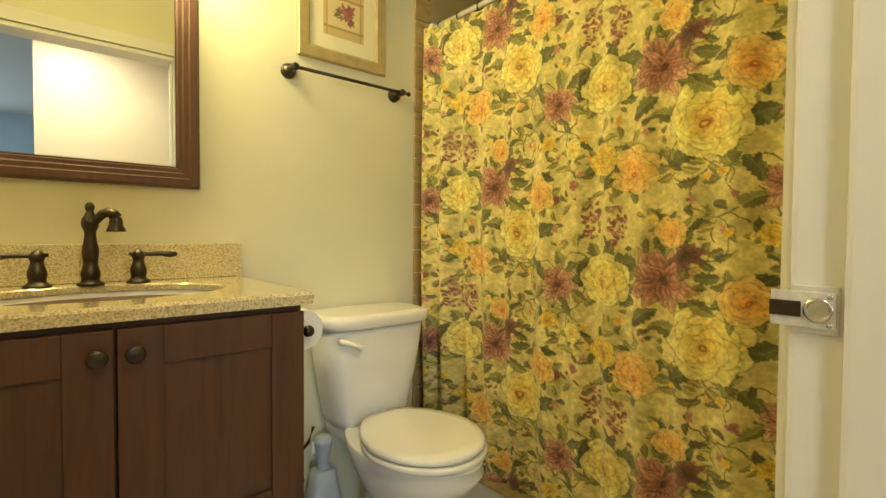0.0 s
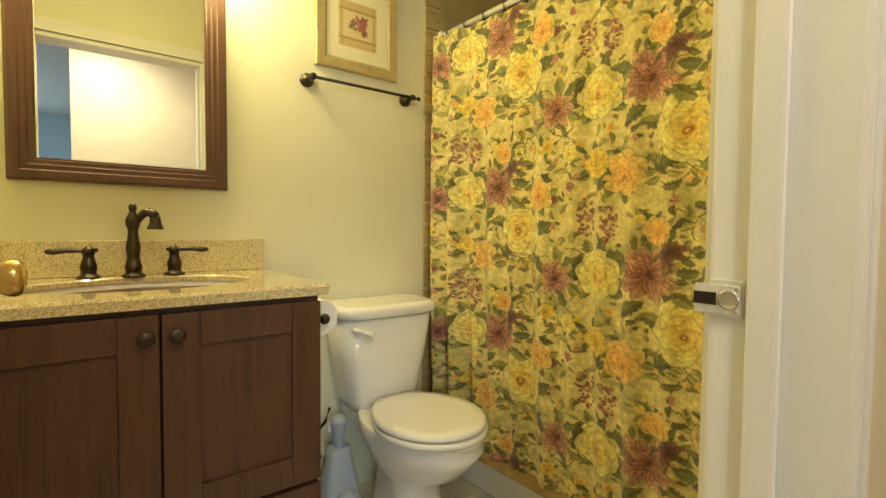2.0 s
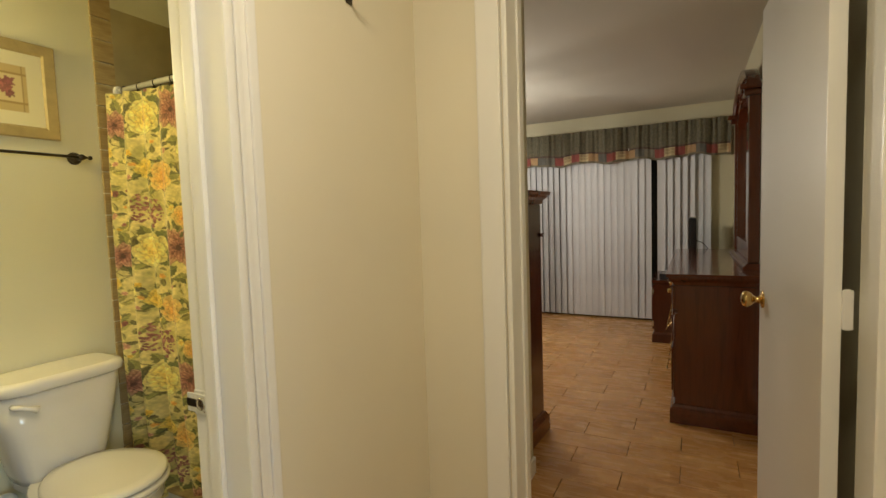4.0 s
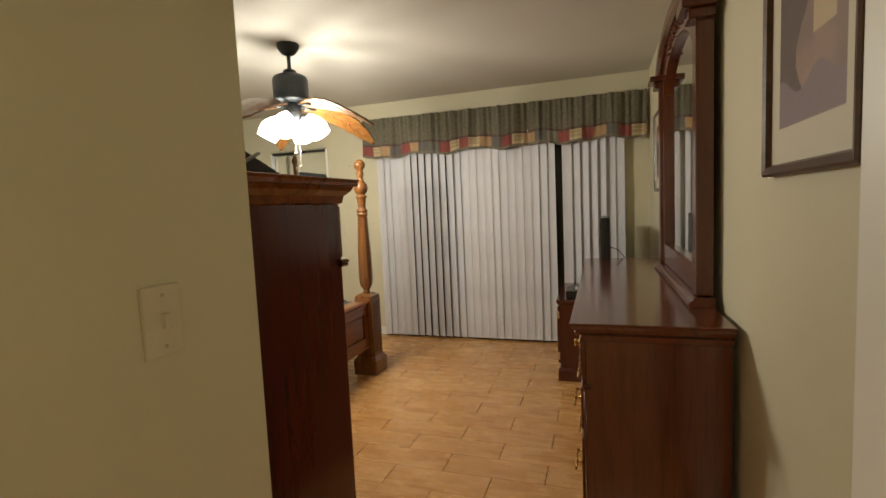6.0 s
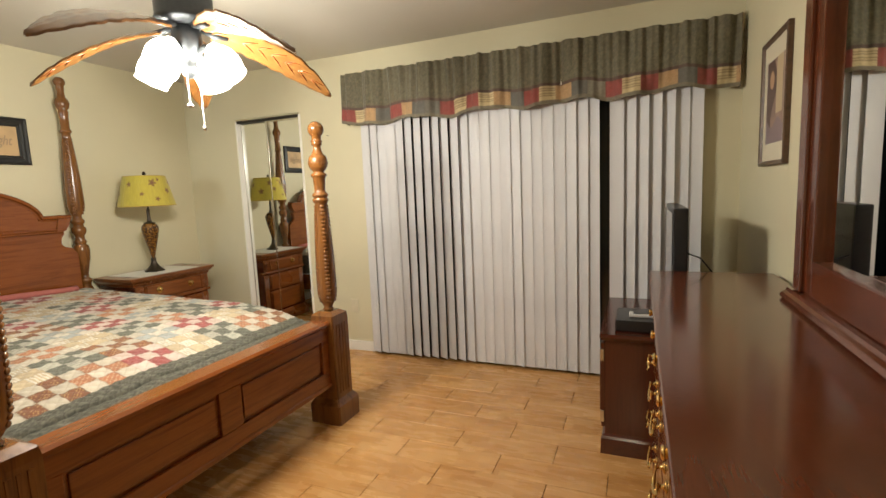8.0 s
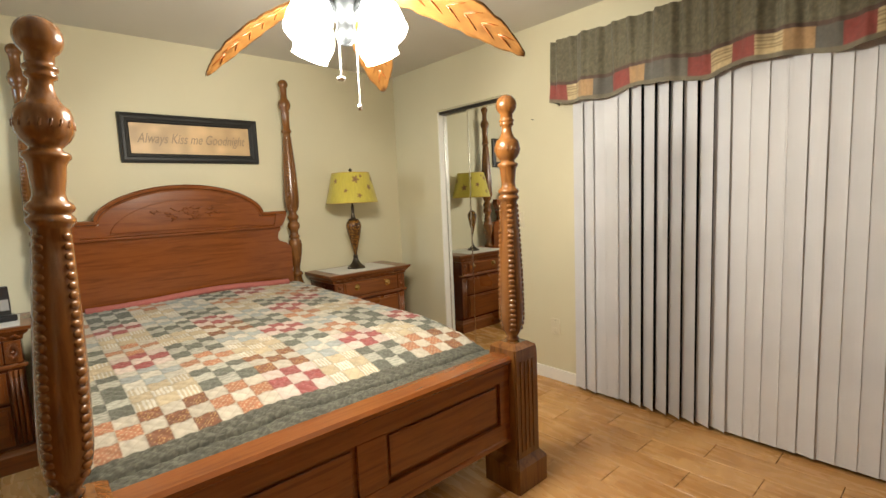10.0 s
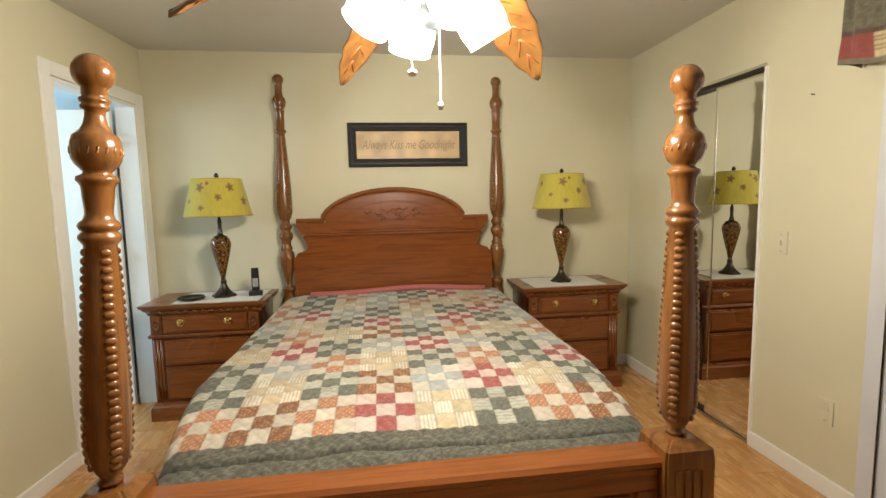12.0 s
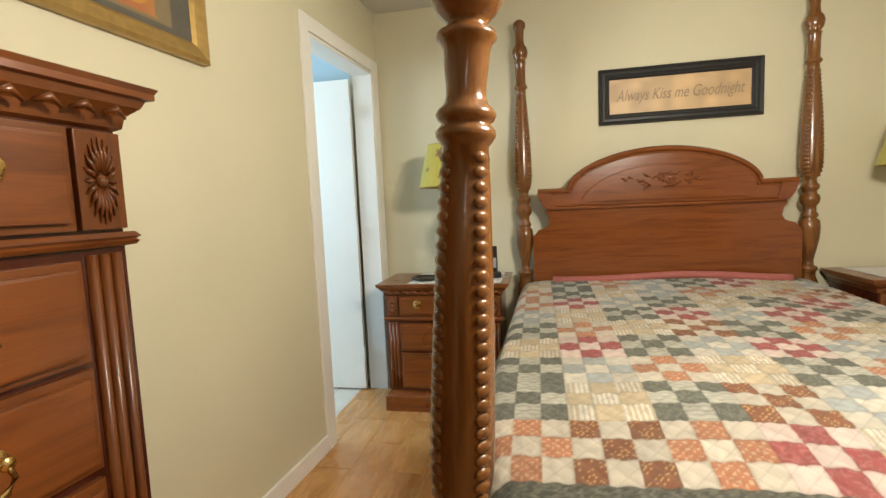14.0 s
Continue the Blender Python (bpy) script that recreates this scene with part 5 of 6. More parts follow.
def cornice(bm, w, d, z, prof, front_only=False):
    """Mitred moulding round the front and both sides of a case (front at y = 0, depth to +y)."""
    rows = []
    for o, dz in prof:
        rows.append([bm.verts.new(p) for p in ((-w / 2 - o, d, z + dz), (-w / 2 - o, -o, z + dz), (w / 2 + o, -o, z + dz), (w / 2 + o, d, z + dz))])
    for lo, hi in zip(rows, rows[1:]):
        for k in range(3):
            bm.faces.new((lo[k], lo[k + 1], hi[k + 1], hi[k]))
    bm.faces.new(rows[-1])
    bmesh.ops.recalc_face_normals(bm, faces=bm.faces)
    return bm


def drawer_front(parent, x0, x1, z0, z1, mat, name="drawer", proud=0.0):
    bm = B()
    box(bm, x0, x1, -0.012 - proud, 0.012, z0, z1, 0.002)
    d = part(name, bm, mat, parent)
    bm = B()
    box(bm, x0 + 0.012, x1 - 0.012, -0.024 - proud, -0.0125 - proud, z0 + 0.012, z1 - 0.012, 0.009, 2)
    part("raised_panel", bm, mat, d)
    return d


def case(name, m, w, d, h, rows, label, category, wood_h, wood_v, top_row, corner_w=0.085, group=""):
    """A case of drawers. Front at y = 0, depth to +y, middle at x = 0. rows: (bottom, top, drawers across, pull)."""
    t = thing(name, m, label, category, group)
    bm = B()
    box(bm, -w / 2, w / 2, 0.0, d, 0.10, h - 0.03, 0.003)
    # except on the dresser, shade on the sides is coloured in with darker wood
    part("body", bm, M["dresser_z"] if name == "dresser" else M["cherry_z"], t, "side panels, those of chest and nightstands toned for shade")
    bm = B()
    cornice(bm, w, d, h, CORNICE)
    part("top", bm, wood_h, t, "moulded overhanging top")
    bm = B()
    cornice(bm, w, d, 0.12, [(0.0, 0.0), (0.01, -0.004), (0.016, -0.02), (0.026, -0.03), (0.028, -0.05), (0.028, -0.1195)])
    part("plinth", bm, wood_h, t, "moulded base")
    bm = B()
    zt = top_row[0] - 0.012
    cornice(bm, w, d * 0.02 + 0.01, zt + 0.012, [(0.0, -0.024), (0.012, -0.022), (0.016, -0.016), (0.012, -0.012), (0.018, -0.008), (0.012, 0.0), (0.0, 0.0)])
    part("waist_moulding", bm, wood_h, t)
    for sx in (-1, 1):
        bm = B()
        xa = sx * (w / 2 - corner_w / 2)
        box(bm, xa - corner_w / 2 + 0.004, xa + corner_w / 2 - 0.003, -0.014, -0.0005, top_row[0] + 0.006, top_row[1] - 0.004, 0.003)
        block = part("corner_block", bm, wood_v, t, "carved sunflower block")
        bm = B()
        zc = (top_row[0] + top_row[1]) / 2
        hh = (top_row[1] - top_row[0]) * 0.42
        for k in range(20):
            a = 2 * math.pi * k / 20
            ex, ez = 0.029 * math.cos(a), hh * math.sin(a)
            tube(bm, [(xa + ex * 0.3, -0.0145, zc + ez * 0.2), (xa + ex * 0.7, -0.0185, zc + ez * 0.6), (xa + ex, -0.0145, zc + ez)], [0.002, 0.0042, 0.001], 5)
        ball(bm, xa, -0.016, zc, 0.011, 1, 0.6, 1, 10)
        tagged(part("rosette", bm, wood_v, block, "carved sunflower"), kind="stuff")
        for k in range(3):
            bm = B()
            xc = xa + (k - 1) * 0.021
            lathe(bm, [(0.0095, rows[-1][0]), (0.0095, top_row[0] - 0.034)], 10, xc, -0.001)
            part("reed", bm, wood_v, t)
    inner = w / 2 - corner_w
    for z0, z1, count, pull in ([(top_row[0] + 0.006, top_row[1] - 0.004, top_row[2], "ring")] + rows):
        span = 2 * inner / count
        for k in range(count):
            a, b = -inner + span * k + 0.003, -inner + span * (k + 1) - 0.003
            dr = drawer_front(t, a, b, z0, z1, wood_h)
            zc = (z0 + z1) / 2 + 0.01
            for s in ((0.28, 0.72) if count == 2 else (0.22, 0.78) if b - a > 0.4 else (0.5,)):
                mm = pose(a + (b - a) * s, -0.024, zc)
                if pull != "none":
                    (ring_pull if pull == "ring" else bail_pull)(dr, mm)
    bm = B()
    n = int(w / 0.05)
    for k in range(n):
        x = -w / 2 + 0.02 + (w - 0.04) * k / (n - 1)
        tube(bm, [(x - 0.02, -0.028, h - 0.052), (x, -0.034, h - 0.044), (x + 0.018, -0.030, h - 0.056)], [0.003, 0.007, 0.003], 5)
    tagged(part("leaf_carving", bm, wood_h, t, "carved leaf band under the top"), kind="stuff")
    return t


case("tall_chest", pose(3.410, 0.660, 0, 0, 0, 90 - 3.55), 1.06, 0.42, 1.448,
     [(1.005, 1.165, 1, "bail"), (0.832, 0.995, 1, "bail"), (0.50, 0.815, 1, "bail"), (0.15, 0.485, 1, "bail")],
     "tall dark cherry chest of drawers with fluted corners and brass pulls", "chest of drawers", M["chest_x"], M["chest_z"], (1.205, 1.372, 2))
case("dresser", pose(4.775, -0.575, 0, 0, 0, 180), 1.93, 0.46, 0.93,
     [(0.47, 0.665, 3, "bail"), (0.15, 0.455, 3, "bail")],
     "long dark cherry dresser with a glossy top and brass pulls", "dresser", M["dresser_x"], M["dresser_z"], (0.70, 0.855, 3))
for x, who in ((3.58, "with the telephone"), (6.105, "with a lamp only")):
    case("nightstand", pose(x, 3.165, 0), 0.68, 0.40, 0.775, [(0.37, 0.535, 1, "none"), (0.14, 0.355, 1, "none")],
         "cherry nightstand with drawers and brass pulls, " + who, "nightstand", M["chest_x"], M["chest_z"], (0.575, 0.705, 1), 0.075, "nightstands beside the bed")

# black folded case on the tall chest
bagm = plain("black_vinyl", (0.018, 0.018, 0.022), 0.45, 0, 0.25, 40)
bag = thing("black_case", pose(3.10, 0.62, 1.449), "soft black case lying on the tall chest", "case")
part("body", prism(B(), [(-0.11, 0), (0.13, 0), (0.132, 0.014), (-0.01, 0.066), (-0.06, 0.07), (-0.115, 0.06)], -0.40, -0.02), bagm, bag)
part("strap", tube(B(), [(0.03, -0.41, 0.062), (0.0, -0.415, 0.05), (-0.05, -0.41, 0.024), (-0.07, -0.405, 0.012)], 0.005), plain("grey_strap", (0.25, 0.26, 0.25), 0.6), bag, "grey strap")

# dresser mirror
dm = thing("dresser_mirror", pose(4.675, -1.035, 0.931, 0, 0, 180) @ Matrix.Diagonal((0.93, 1, 1, 1)), "arched cherry dresser mirror standing on the dresser", "mirror")
ARC_IN = [(0.48 * math.cos(radians(6 * k)), 0.97 + 0.20 * math.sin(radians(6 * k))) for k in range(31)]
ARC_OUT = [(0.62 * math.cos(radians(6 * k)), 1.10 + 0.19 * math.sin(radians(6 * k))) for k in range(31)]
part("glass", prism(B(), [(-0.48, 0.15), (0.48, 0.15)] + ARC_IN, -0.022, -0.016), M["mirror"], dm, "arched mirror glass")
for sx in (-1, 1):
    bm = B()
    box(bm, 0.475 * sx, 0.555 * sx, -0.050, 0.0, 0.04, 1.10, 0.006)
    box(bm, 0.5555 * sx, 0.63 * sx, -0.062, 0.0, 0.04, 1.09, 0.008)
    part("stile", bm, M["dresser_z"], dm)
part("bottom_rail", box(B(), -0.4745, 0.4745, -0.050, 0.0, 0.04, 0.155, 0.006), M["dresser_x"], dm)
bm = B()
sweep(bm, [(0.0, 0.0), (0.085, 0.0), (0.092, 0.010), (0.085, 0.022), (0.074, 0.028), (0.070, 0.038), (0.0, 0.038)], (-0.66, 0.0, 0.0), (0.66, 0.0, 0.0))
part("ledge", bm, M["dresser_x"], dm, "moulded foot ledge")
bm = B()
prism(bm, ARC_OUT + [(-0.62, 1.10), (-0.48, 0.97)] + ARC_IN[::-1][1:-1] + [(0.48, 0.97), (0.62, 1.10)], -0.048, 0.0)
part("crest", bm, M["dresser_x"], dm, "carved arched crest")
bm = B()
prev = None
for k in range(31):
    a = radians(6 * k)
    ring = [bm.verts.new(((0.62 + o) * math.cos(a), -0.048 - f, 1.10 + (0.19 + o) * math.sin(a))) for o, f in ((-0.03, 0), (-0.03, 0.012), (0.0, 0.026), (0.025, 0.030), (0.025, -0.04), (0.0, -0.04))]
    if prev:
        for q in range(6):
            bm.faces.new((prev[q], prev[(q + 1) % 6], ring[(q + 1) % 6], ring[q]))
    else:
        bm.faces.new(ring)
    prev = ring
bm.faces.new(prev[::-1])
bmesh.ops.recalc_face_normals(bm, faces=bm.faces)
part("crest_moulding", bm, M["dresser_x"], dm)
for sx in (-1, 1):
    bm = B()
    box(bm, 0.53 * sx, 0.685 * sx, -0.115, 0.0, 1.095, 1.13, 0.012, 2)
    box(bm, 0.55 * sx, 0.66 * sx, -0.09, 0.0, 1.06, 1.096, 0.01, 2)
    part("shoulder", bm, M["dresser_x"], dm)
bm = B()
rng = random.Random(8)
for k in range(26):
    s = rng.uniform(-1, 1)
    x, z = 0.26 * s, 1.225 - 0.05 * s * s + 0.02 * rng.uniform(-1, 1)
    a, ln = rng.uniform(-0.8, 0.8), rng.uniform(0.02, 0.045)
    tube(bm, [(x, -0.048, z), (x + 0.5 * ln * math.cos(a), -0.056, z + 0.5 * ln * math.sin(a)), (x + ln * math.cos(a), -0.048, z + ln * math.sin(a))], [0.002, 0.007, 0.002], 6)
tagged(part("leaf_carving", bm, M["dresser_x"], dm), kind="stuff")

# television stand, player and television
stand = thing("tv_stand", pose(6.10, -0.33, 0, 0, 0, 180), "low dark cherry television cabinet with small hinged doors", "tv stand")
part("body", box(B(), -0.385, 0.385, 0.0, 0.66, 0.09, 0.60, 0.004), M["cherry_z"], stand)
bm = B()
cornice(bm, 0.77, 0.66, 0.625, [(0.0, -0.04), (0.012, -0.034), (0.02, -0.022), (0.024, -0.016), (0.022, 0)])
part("top", bm, M["cherry_x"], stand)
bm = B()
cornice(bm, 0.77, 0.66, 0.10, [(0, 0), (0.012, -0.008), (0.018, -0.02), (0.02, -0.0995)])
part("plinth", bm, M["cherry_x"], stand)
for sx in (-1, 1):
    d = part("door", box(B(), 0.004 * sx, 0.375 * sx, -0.018, -0.001, 0.13, 0.57, 0.003), M["cherry_z"], stand)
    part("raised_panel", box(B(), 0.06 * sx, 0.32 * sx, -0.028, -0.0185, 0.19, 0.51, 0.008), M["cherry_z"], d)
    for z in (0.19, 0.51):
        part("hinge", box(B(), 0.376 * sx, 0.384 * sx, -0.022, -0.004, z - 0.03, z + 0.03, 0.002), M["chrome"], d, "small bright hinge")
player = thing("cable_box", pose(5.86, -0.47, 0.626), "flat black cable box on the television cabinet", "cable box")
part("body", box(B(), -0.11, 0.15, -0.12, 0.09, 0.004, 0.058, 0.004), M["black"], player)
part("front_panel", box(B(), -0.105, 0.145, 0.0905, 0.094, 0.008, 0.054, 0.001), plain("smoked_plastic", (0.03, 0.012, 0.016), 0.15), player)
disc = thing("white_remote", pose(5.84, -0.50, 0.685), "pale grey remote lying on the cable box", "remote control")
part("shell", box(B(), -0.03, 0.03, -0.06, 0.06, 0, 0.018, 0.008, 3), plain("pale_grey_plastic", (0.62, 0.62, 0.60), 0.4), disc)
part("button_field", box(B(), -0.02, 0.02, -0.045, 0.04, 0.0182, 0.0205, 0.001), M["black"], disc)
tv = thing("television", pose(6.16, -0.655, 0.626, 0, 0, 0), "small black flat television on a stand, switched off", "television")
part("casing", box(B(), -0.33, 0.33, -0.045, 0.02, 0.14, 0.60, 0.012, 2), M["black"], tv)
part("screen", box(B(), -0.305, 0.305, 0.0205, 0.0235, 0.17, 0.575, 0.001), plain("dark_screen_glass", (0.008, 0.008, 0.01), 0.08), tv, "dark glossy screen")
part("neck", box(B(), -0.04, 0.04, -0.03, 0.005, 0.01, 0.145, 0.006), M["black"], tv)
part("foot", box(B(), -0.15, 0.15, -0.10, 0.08, 0.0, 0.014, 0.006), M["black"], tv)
part("cable", tube(B(), [(-0.30, -0.045, 0.38), (-0.31, -0.10, 0.36), (-0.29, -0.16, 0.28), (-0.28, -0.2, 0.1), (-0.28, -0.21, 0.01)], 0.004), M["black"], tv)

# ---- lamps ----
def leaf_shade(U, V):
    c = np.full(U.shape + (3,), (184, 168, 50.0))
    c *= (0.95 + 0.08 * grain(U, V, 0.03, 50))[..., None]
    for x, z, r in ((-1.9, 0.19, 0.030), (-1.25, 0.125, 0.022), (-2.35, 0.10, 0.016), (-1.62, 0.215, 0.014), (-1.8, 0.06, 0.018), (-0.8, 0.19, 0.028), (-0.3, 0.10, 0.03), (0.4, 0.17, 0.026), (1.1, 0.09, 0.03), (1.9, 0.18, 0.026), (2.7, 0.11, 0.03), (-2.9, 0.18, 0.02)):
        du = (U - x + np.pi) % (2 * np.pi) - np.pi
        d, a = np.hypot(du * 0.185, V - z), np.arctan2(V - z, du * 0.185)
        m = d < 1.12 * r * (0.78 + 0.22 * np.cos(5 * a + x * 3))
        c[m] = (128, 96, 34)
        c[m & (d < r * 0.4)] = (112, 70, 40)
    rim = (V < 0.006) | (V > 0.244)
    c[rim] = (170, 140, 36)
    return c


n = Nodes("amber_mosaic_glass")
p = n.coords()
v = n.add("ShaderNodeTexVoronoi", Scale=70.0, Vector=p)
col = n.ramp(v.outputs["Distance"], [(0.0, (0.42, 0.24, 0.03)), (0.35, (0.25, 0.11, 0.02)), (0.6, (0.06, 0.025, 0.01))])
n.bump(v.outputs["Distance"], 0.4, 0.003)
M["amber"] = n.done(col, 0.12, 0.25, Coat_Weight=0.5)
for x in (3.655, 6.075):
    lamp = thing("table_lamp", pose(x, 3.33, 0.782), "table lamp with amber vase base and yellow leaf-print shade", "lamp", "lamps on the nightstands")
    bm = B()
    lathe(bm, soft([(0.075, 0), (0.075, 0.008), (0.062, 0.018), (0.045, 0.035), (0.028, 0.06), (0.018, 0.09), (0.022, 0.10), (0.014, 0.115)], 3), 24, wobble=lambda a, z: 1 + (0.10 * math.cos(6 * a) if z < 0.02 else 0))
    part("foot", bm, M["bronze"], lamp, "dark cast foot")
    bm = B()
    lathe(bm, soft([(0.014, 0.115), (0.016, 0.13), (0.027, 0.18), (0.047, 0.26), (0.062, 0.33), (0.065, 0.365), (0.054, 0.395), (0.034, 0.41)], 4), 28)
    part("vase", bm, M["amber"], lamp, "amber mosaic glass vase")
    bm = B()
    lathe(bm, soft([(0.042, 0.405), (0.044, 0.412), (0.022, 0.42), (0.016, 0.44), (0.012, 0.47), (0.013, 0.52), (0.006, 0.56), (0.005, 0.80), (0.012, 0.808), (0.014, 0.822), (0.005, 0.836), (0.001, 0.838)], 3), 16)
    part("stem", bm, M["bronze"], lamp, "dark metal stem and finial")
    shade_ob = sheet("shade", np.linspace(-math.pi, math.pi, 180), np.linspace(0, 0.25, 60), lambda U, V: ((0.215 - 0.06 * V / 0.25) * np.cos(U), (0.215 - 0.06 * V / 0.25) * np.sin(U), 0.548 + V), leaf_shade, M["print_cloth"], lamp, "yellow shade with printed brown leaves")
    sol = shade_ob.modifiers.new("thickness", "SOLIDIFY")
    sol.thickness = 0.003
    cloth_ob = tagged(part("doily", box(B(), x - 0.27, x + 0.27, 3.14, 3.52, 0.776, 0.7795, 0.001), plain("white_lace", (0.72, 0.70, 0.64), 0.9, 0, 0.18, 260, 0.5)), "white lace runner on the nightstand", "runner", "runners on the nightstands")
phone = thing("cordless_phone", pose(3.868, 3.32, 0.780, 0, 0, 10), "black cordless telephone upright in its charger", "telephone")
part("charger", box(B(), -0.045, 0.045, -0.04, 0.04, 0, 0.035, 0.012, 3), M["black"], phone)
ph = part("handset", prism(B(), [(-0.024, 0.02), (0.024, 0.02), (0.026, 0.10), (0.023, 0.19), (-0.023, 0.19), (-0.026, 0.10)], -0.016, 0.012), M["black"], phone)
part("keypad", box(B(), -0.018, 0.018, -0.0185, -0.0162, 0.06, 0.12, 0.001), plain("grey_keys", (0.35, 0.35, 0.36), 0.4), ph, "grey keypad")
tray = thing("small_tray", pose(3.47, 3.25, 0.780), "dark scalloped dish beside the lamp", "dish")
bm = B()
lathe(bm, soft([(0.05, 0), (0.075, 0.006), (0.085, 0.018), (0.08, 0.02), (0.06, 0.008), (0.001, 0.006)], 3), 30, wobble=lambda a, z: 1 + 0.06 * math.cos(7 * a))
part("dish", bm, M["bronze"], tray)

# ---- ceiling fan ----
M["fan_grey"] = plain("dark_grey_metal", (0.05, 0.055, 0.06), 0.42, 0.7, 0.2, 60)
n = Nodes("carved_leaf_wood")
p = n.coords((3, 3, 3))
g = n.noise(6, p, 5, 0.6)
col = n.ramp(g, [(0.3, (0.085, 0.034, 0.008)), (0.6, (0.16, 0.070, 0.017)), (0.8, (0.12, 0.046, 0.010))])
M["leaf_wood"] = n.done(col, 0.32, 0, Coat_Weight=0.35)
fan = thing("ceiling_fan", pose(FAN[0], FAN[1], H), "dark ceiling fan with carved leaf-shaped wooden blades and lit shades", "ceiling fan")
bm = B()
lathe(bm, soft([(0.018, -0.075), (0.045, -0.06), (0.07, -0.025), (0.075, 0.0)], 3), 28)
part("canopy", bm, M["fan_grey"], fan)
part("downrod", tube(B(), [(0, 0, -0.07), (0, 0, -0.19)], 0.013, 12), M["fan_grey"], fan)
bm = B()
lathe(bm, [(0.035, -0.385), (0.09, -0.382), (0.118, -0.372), (0.122, -0.362), (0.116, -0.352), (0.116, -0.235), (0.108, -0.215), (0.085, -0.203), (0.045, -0.198), (0.042, -0.172), (0.030, -0.165), (0.018, -0.16)], 36)
part("motor", bm, M["fan_grey"], fan, "dark grey motor housing")
bm = B()
lathe(bm, soft([(0.012, -0.60), (0.03, -0.585), (0.038, -0.56), (0.03, -0.53), (0.05, -0.50), (0.062, -0.46), (0.06, -0.42), (0.05, -0.39)], 3), 24)
part("light_hub", bm, M["fan_grey"], fan)
BL = 0.62


def blade_line(s):
    """Along the blade: distance out, height; it arches and droops at the tip."""
    return 0.10 + 0.57 * s, -0.405 - 0.005 * s - 0.20 * s ** 2.0


for k in range(5):
    a = radians(42 + 72 * k)
    ca, sa = math.cos(a), math.sin(a)
    bm = B()
    rows = []
    for i in range(25):
        s = i / 24
        out_r, zz = blade_line(s)
        half = 0.082 * max(0.03, math.sin(math.pi * min(1, 0.10 + 0.90 * s) ** 1.25)) ** 0.7 if s < 1 else 0.004
        half *= 1 + 0.05 * math.cos(s * 38)
        row = []
        for j in range(13):
            w = -1 + 2 * j / 12
            cup = 0.022 * (1 - abs(w)) + 0.004 * math.cos((s * 9 - abs(w) * 1.2) * 2 * math.pi) * (abs(w) > 0.12) - 0.010 * math.exp(-(w / 0.08) ** 2)
            tilt = -0.36 * w * half
            side = w * half + 0.045 * s * s - 0.02 * s
            row.append((out_r * ca - side * sa, out_r * sa + side * ca, zz + cup * 0.55 + tilt))
        rows.append(row)
    top = [[bm.verts.new(p) for p in r] for r in rows]
    bot = [[bm.verts.new((x, y, z - 0.009)) for x, y, z in r] for r in rows]
    for i in range(24):
        for j in range(12):
            bm.faces.new((top[i][j], top[i + 1][j], top[i + 1][j + 1], top[i][j + 1])).smooth = True
            bm.faces.new((bot[i][j], bot[i][j + 1], bot[i + 1][j + 1], bot[i + 1][j])).smooth = True
        for j in (0, 12):
            bm.faces.new((top[i][j], bot[i][j], bot[i + 1][j], top[i + 1][j]) if j == 0 else (top[i][j], top[i + 1][j], bot[i + 1][j], bot[i][j]))
    for i in (0, 24):
        bm.faces.new([top[i][j] for j in range(13)] + [bot[i][j] for j in range(12, -1, -1)])
    bmesh.ops.recalc_face_normals(bm, faces=bm.faces)
    blade = part("blade", bm, M["leaf_wood"], fan, "carved wooden leaf blade")
    bm = B()
    for q in range(1, 7):
        s = 0.18 + 0.115 * q
        r0, z0 = blade_line(s - 0.06)
        r1, z1 = blade_line(s + 0.04)
        for sg in (-1, 1):
            w = 0.046 * sg * math.sin(math.pi * min(1, 0.1 + 0.9 * s) ** 1.25)
            b = 0.045 * s * s - 0.02 * s
            pts = [(r0, b, z0 - 0.002), ((r0 + r1) / 2, b + w * 0.5, (z0 + z1) / 2 - 0.002 - 0.18 * w), (r1, b + w, z1 - 0.004 - 0.36 * w)]
            tube(bm, [(r * ca - v * sa, r * sa + v * ca, h) for r, v, h in pts], [0.003, 0.004, 0.0015], 5)
    tagged(part("vein", bm, M["chest_x"], blade, "raised leaf veins"), kind="stuff")
    part("blade_iron", tube(B(), [(0.06 * ca, 0.06 * sa, -0.39), (0.11 * ca, 0.11 * sa, -0.405), (0.17 * ca, 0.17 * sa, -0.412)], [0.012, 0.014, 0.010], 8), M["fan_grey"], blade)
for k in range(4):
    a = radians(15 + 90 * k)
    ca, sa = math.cos(a), math.sin(a)
    part("lamp_arm", tube(B(), [(0.03 * ca, 0.03 * sa, -0.50), (0.08 * ca, 0.08 * sa, -0.475), (0.115 * ca, 0.115 * sa, -0.49)], [0.012, 0.014, 0.022], 10), M["fan_grey"], fan)
    bm = B()
    lathe(bm, soft([(0.068, 0.155), (0.066, 0.145), (0.072, 0.11), (0.070, 0.075), (0.054, 0.04), (0.034, 0.015), (0.024, 0.0)], 3)[::-1], 22)
    bmesh.ops.transform(bm, matrix=Matrix.Translation((0.11 * ca, 0.11 * sa, -0.475)) @ Matrix.Rotation(a, 4, "Z") @ Matrix.Rotation(radians(148), 4, "Y"), verts=bm.verts)
    bmesh.ops.recalc_face_normals(bm, faces=bm.faces)
    part("shade", bm, M["lit_white"], fan, "lit frosted glass shade").visible_shadow = False
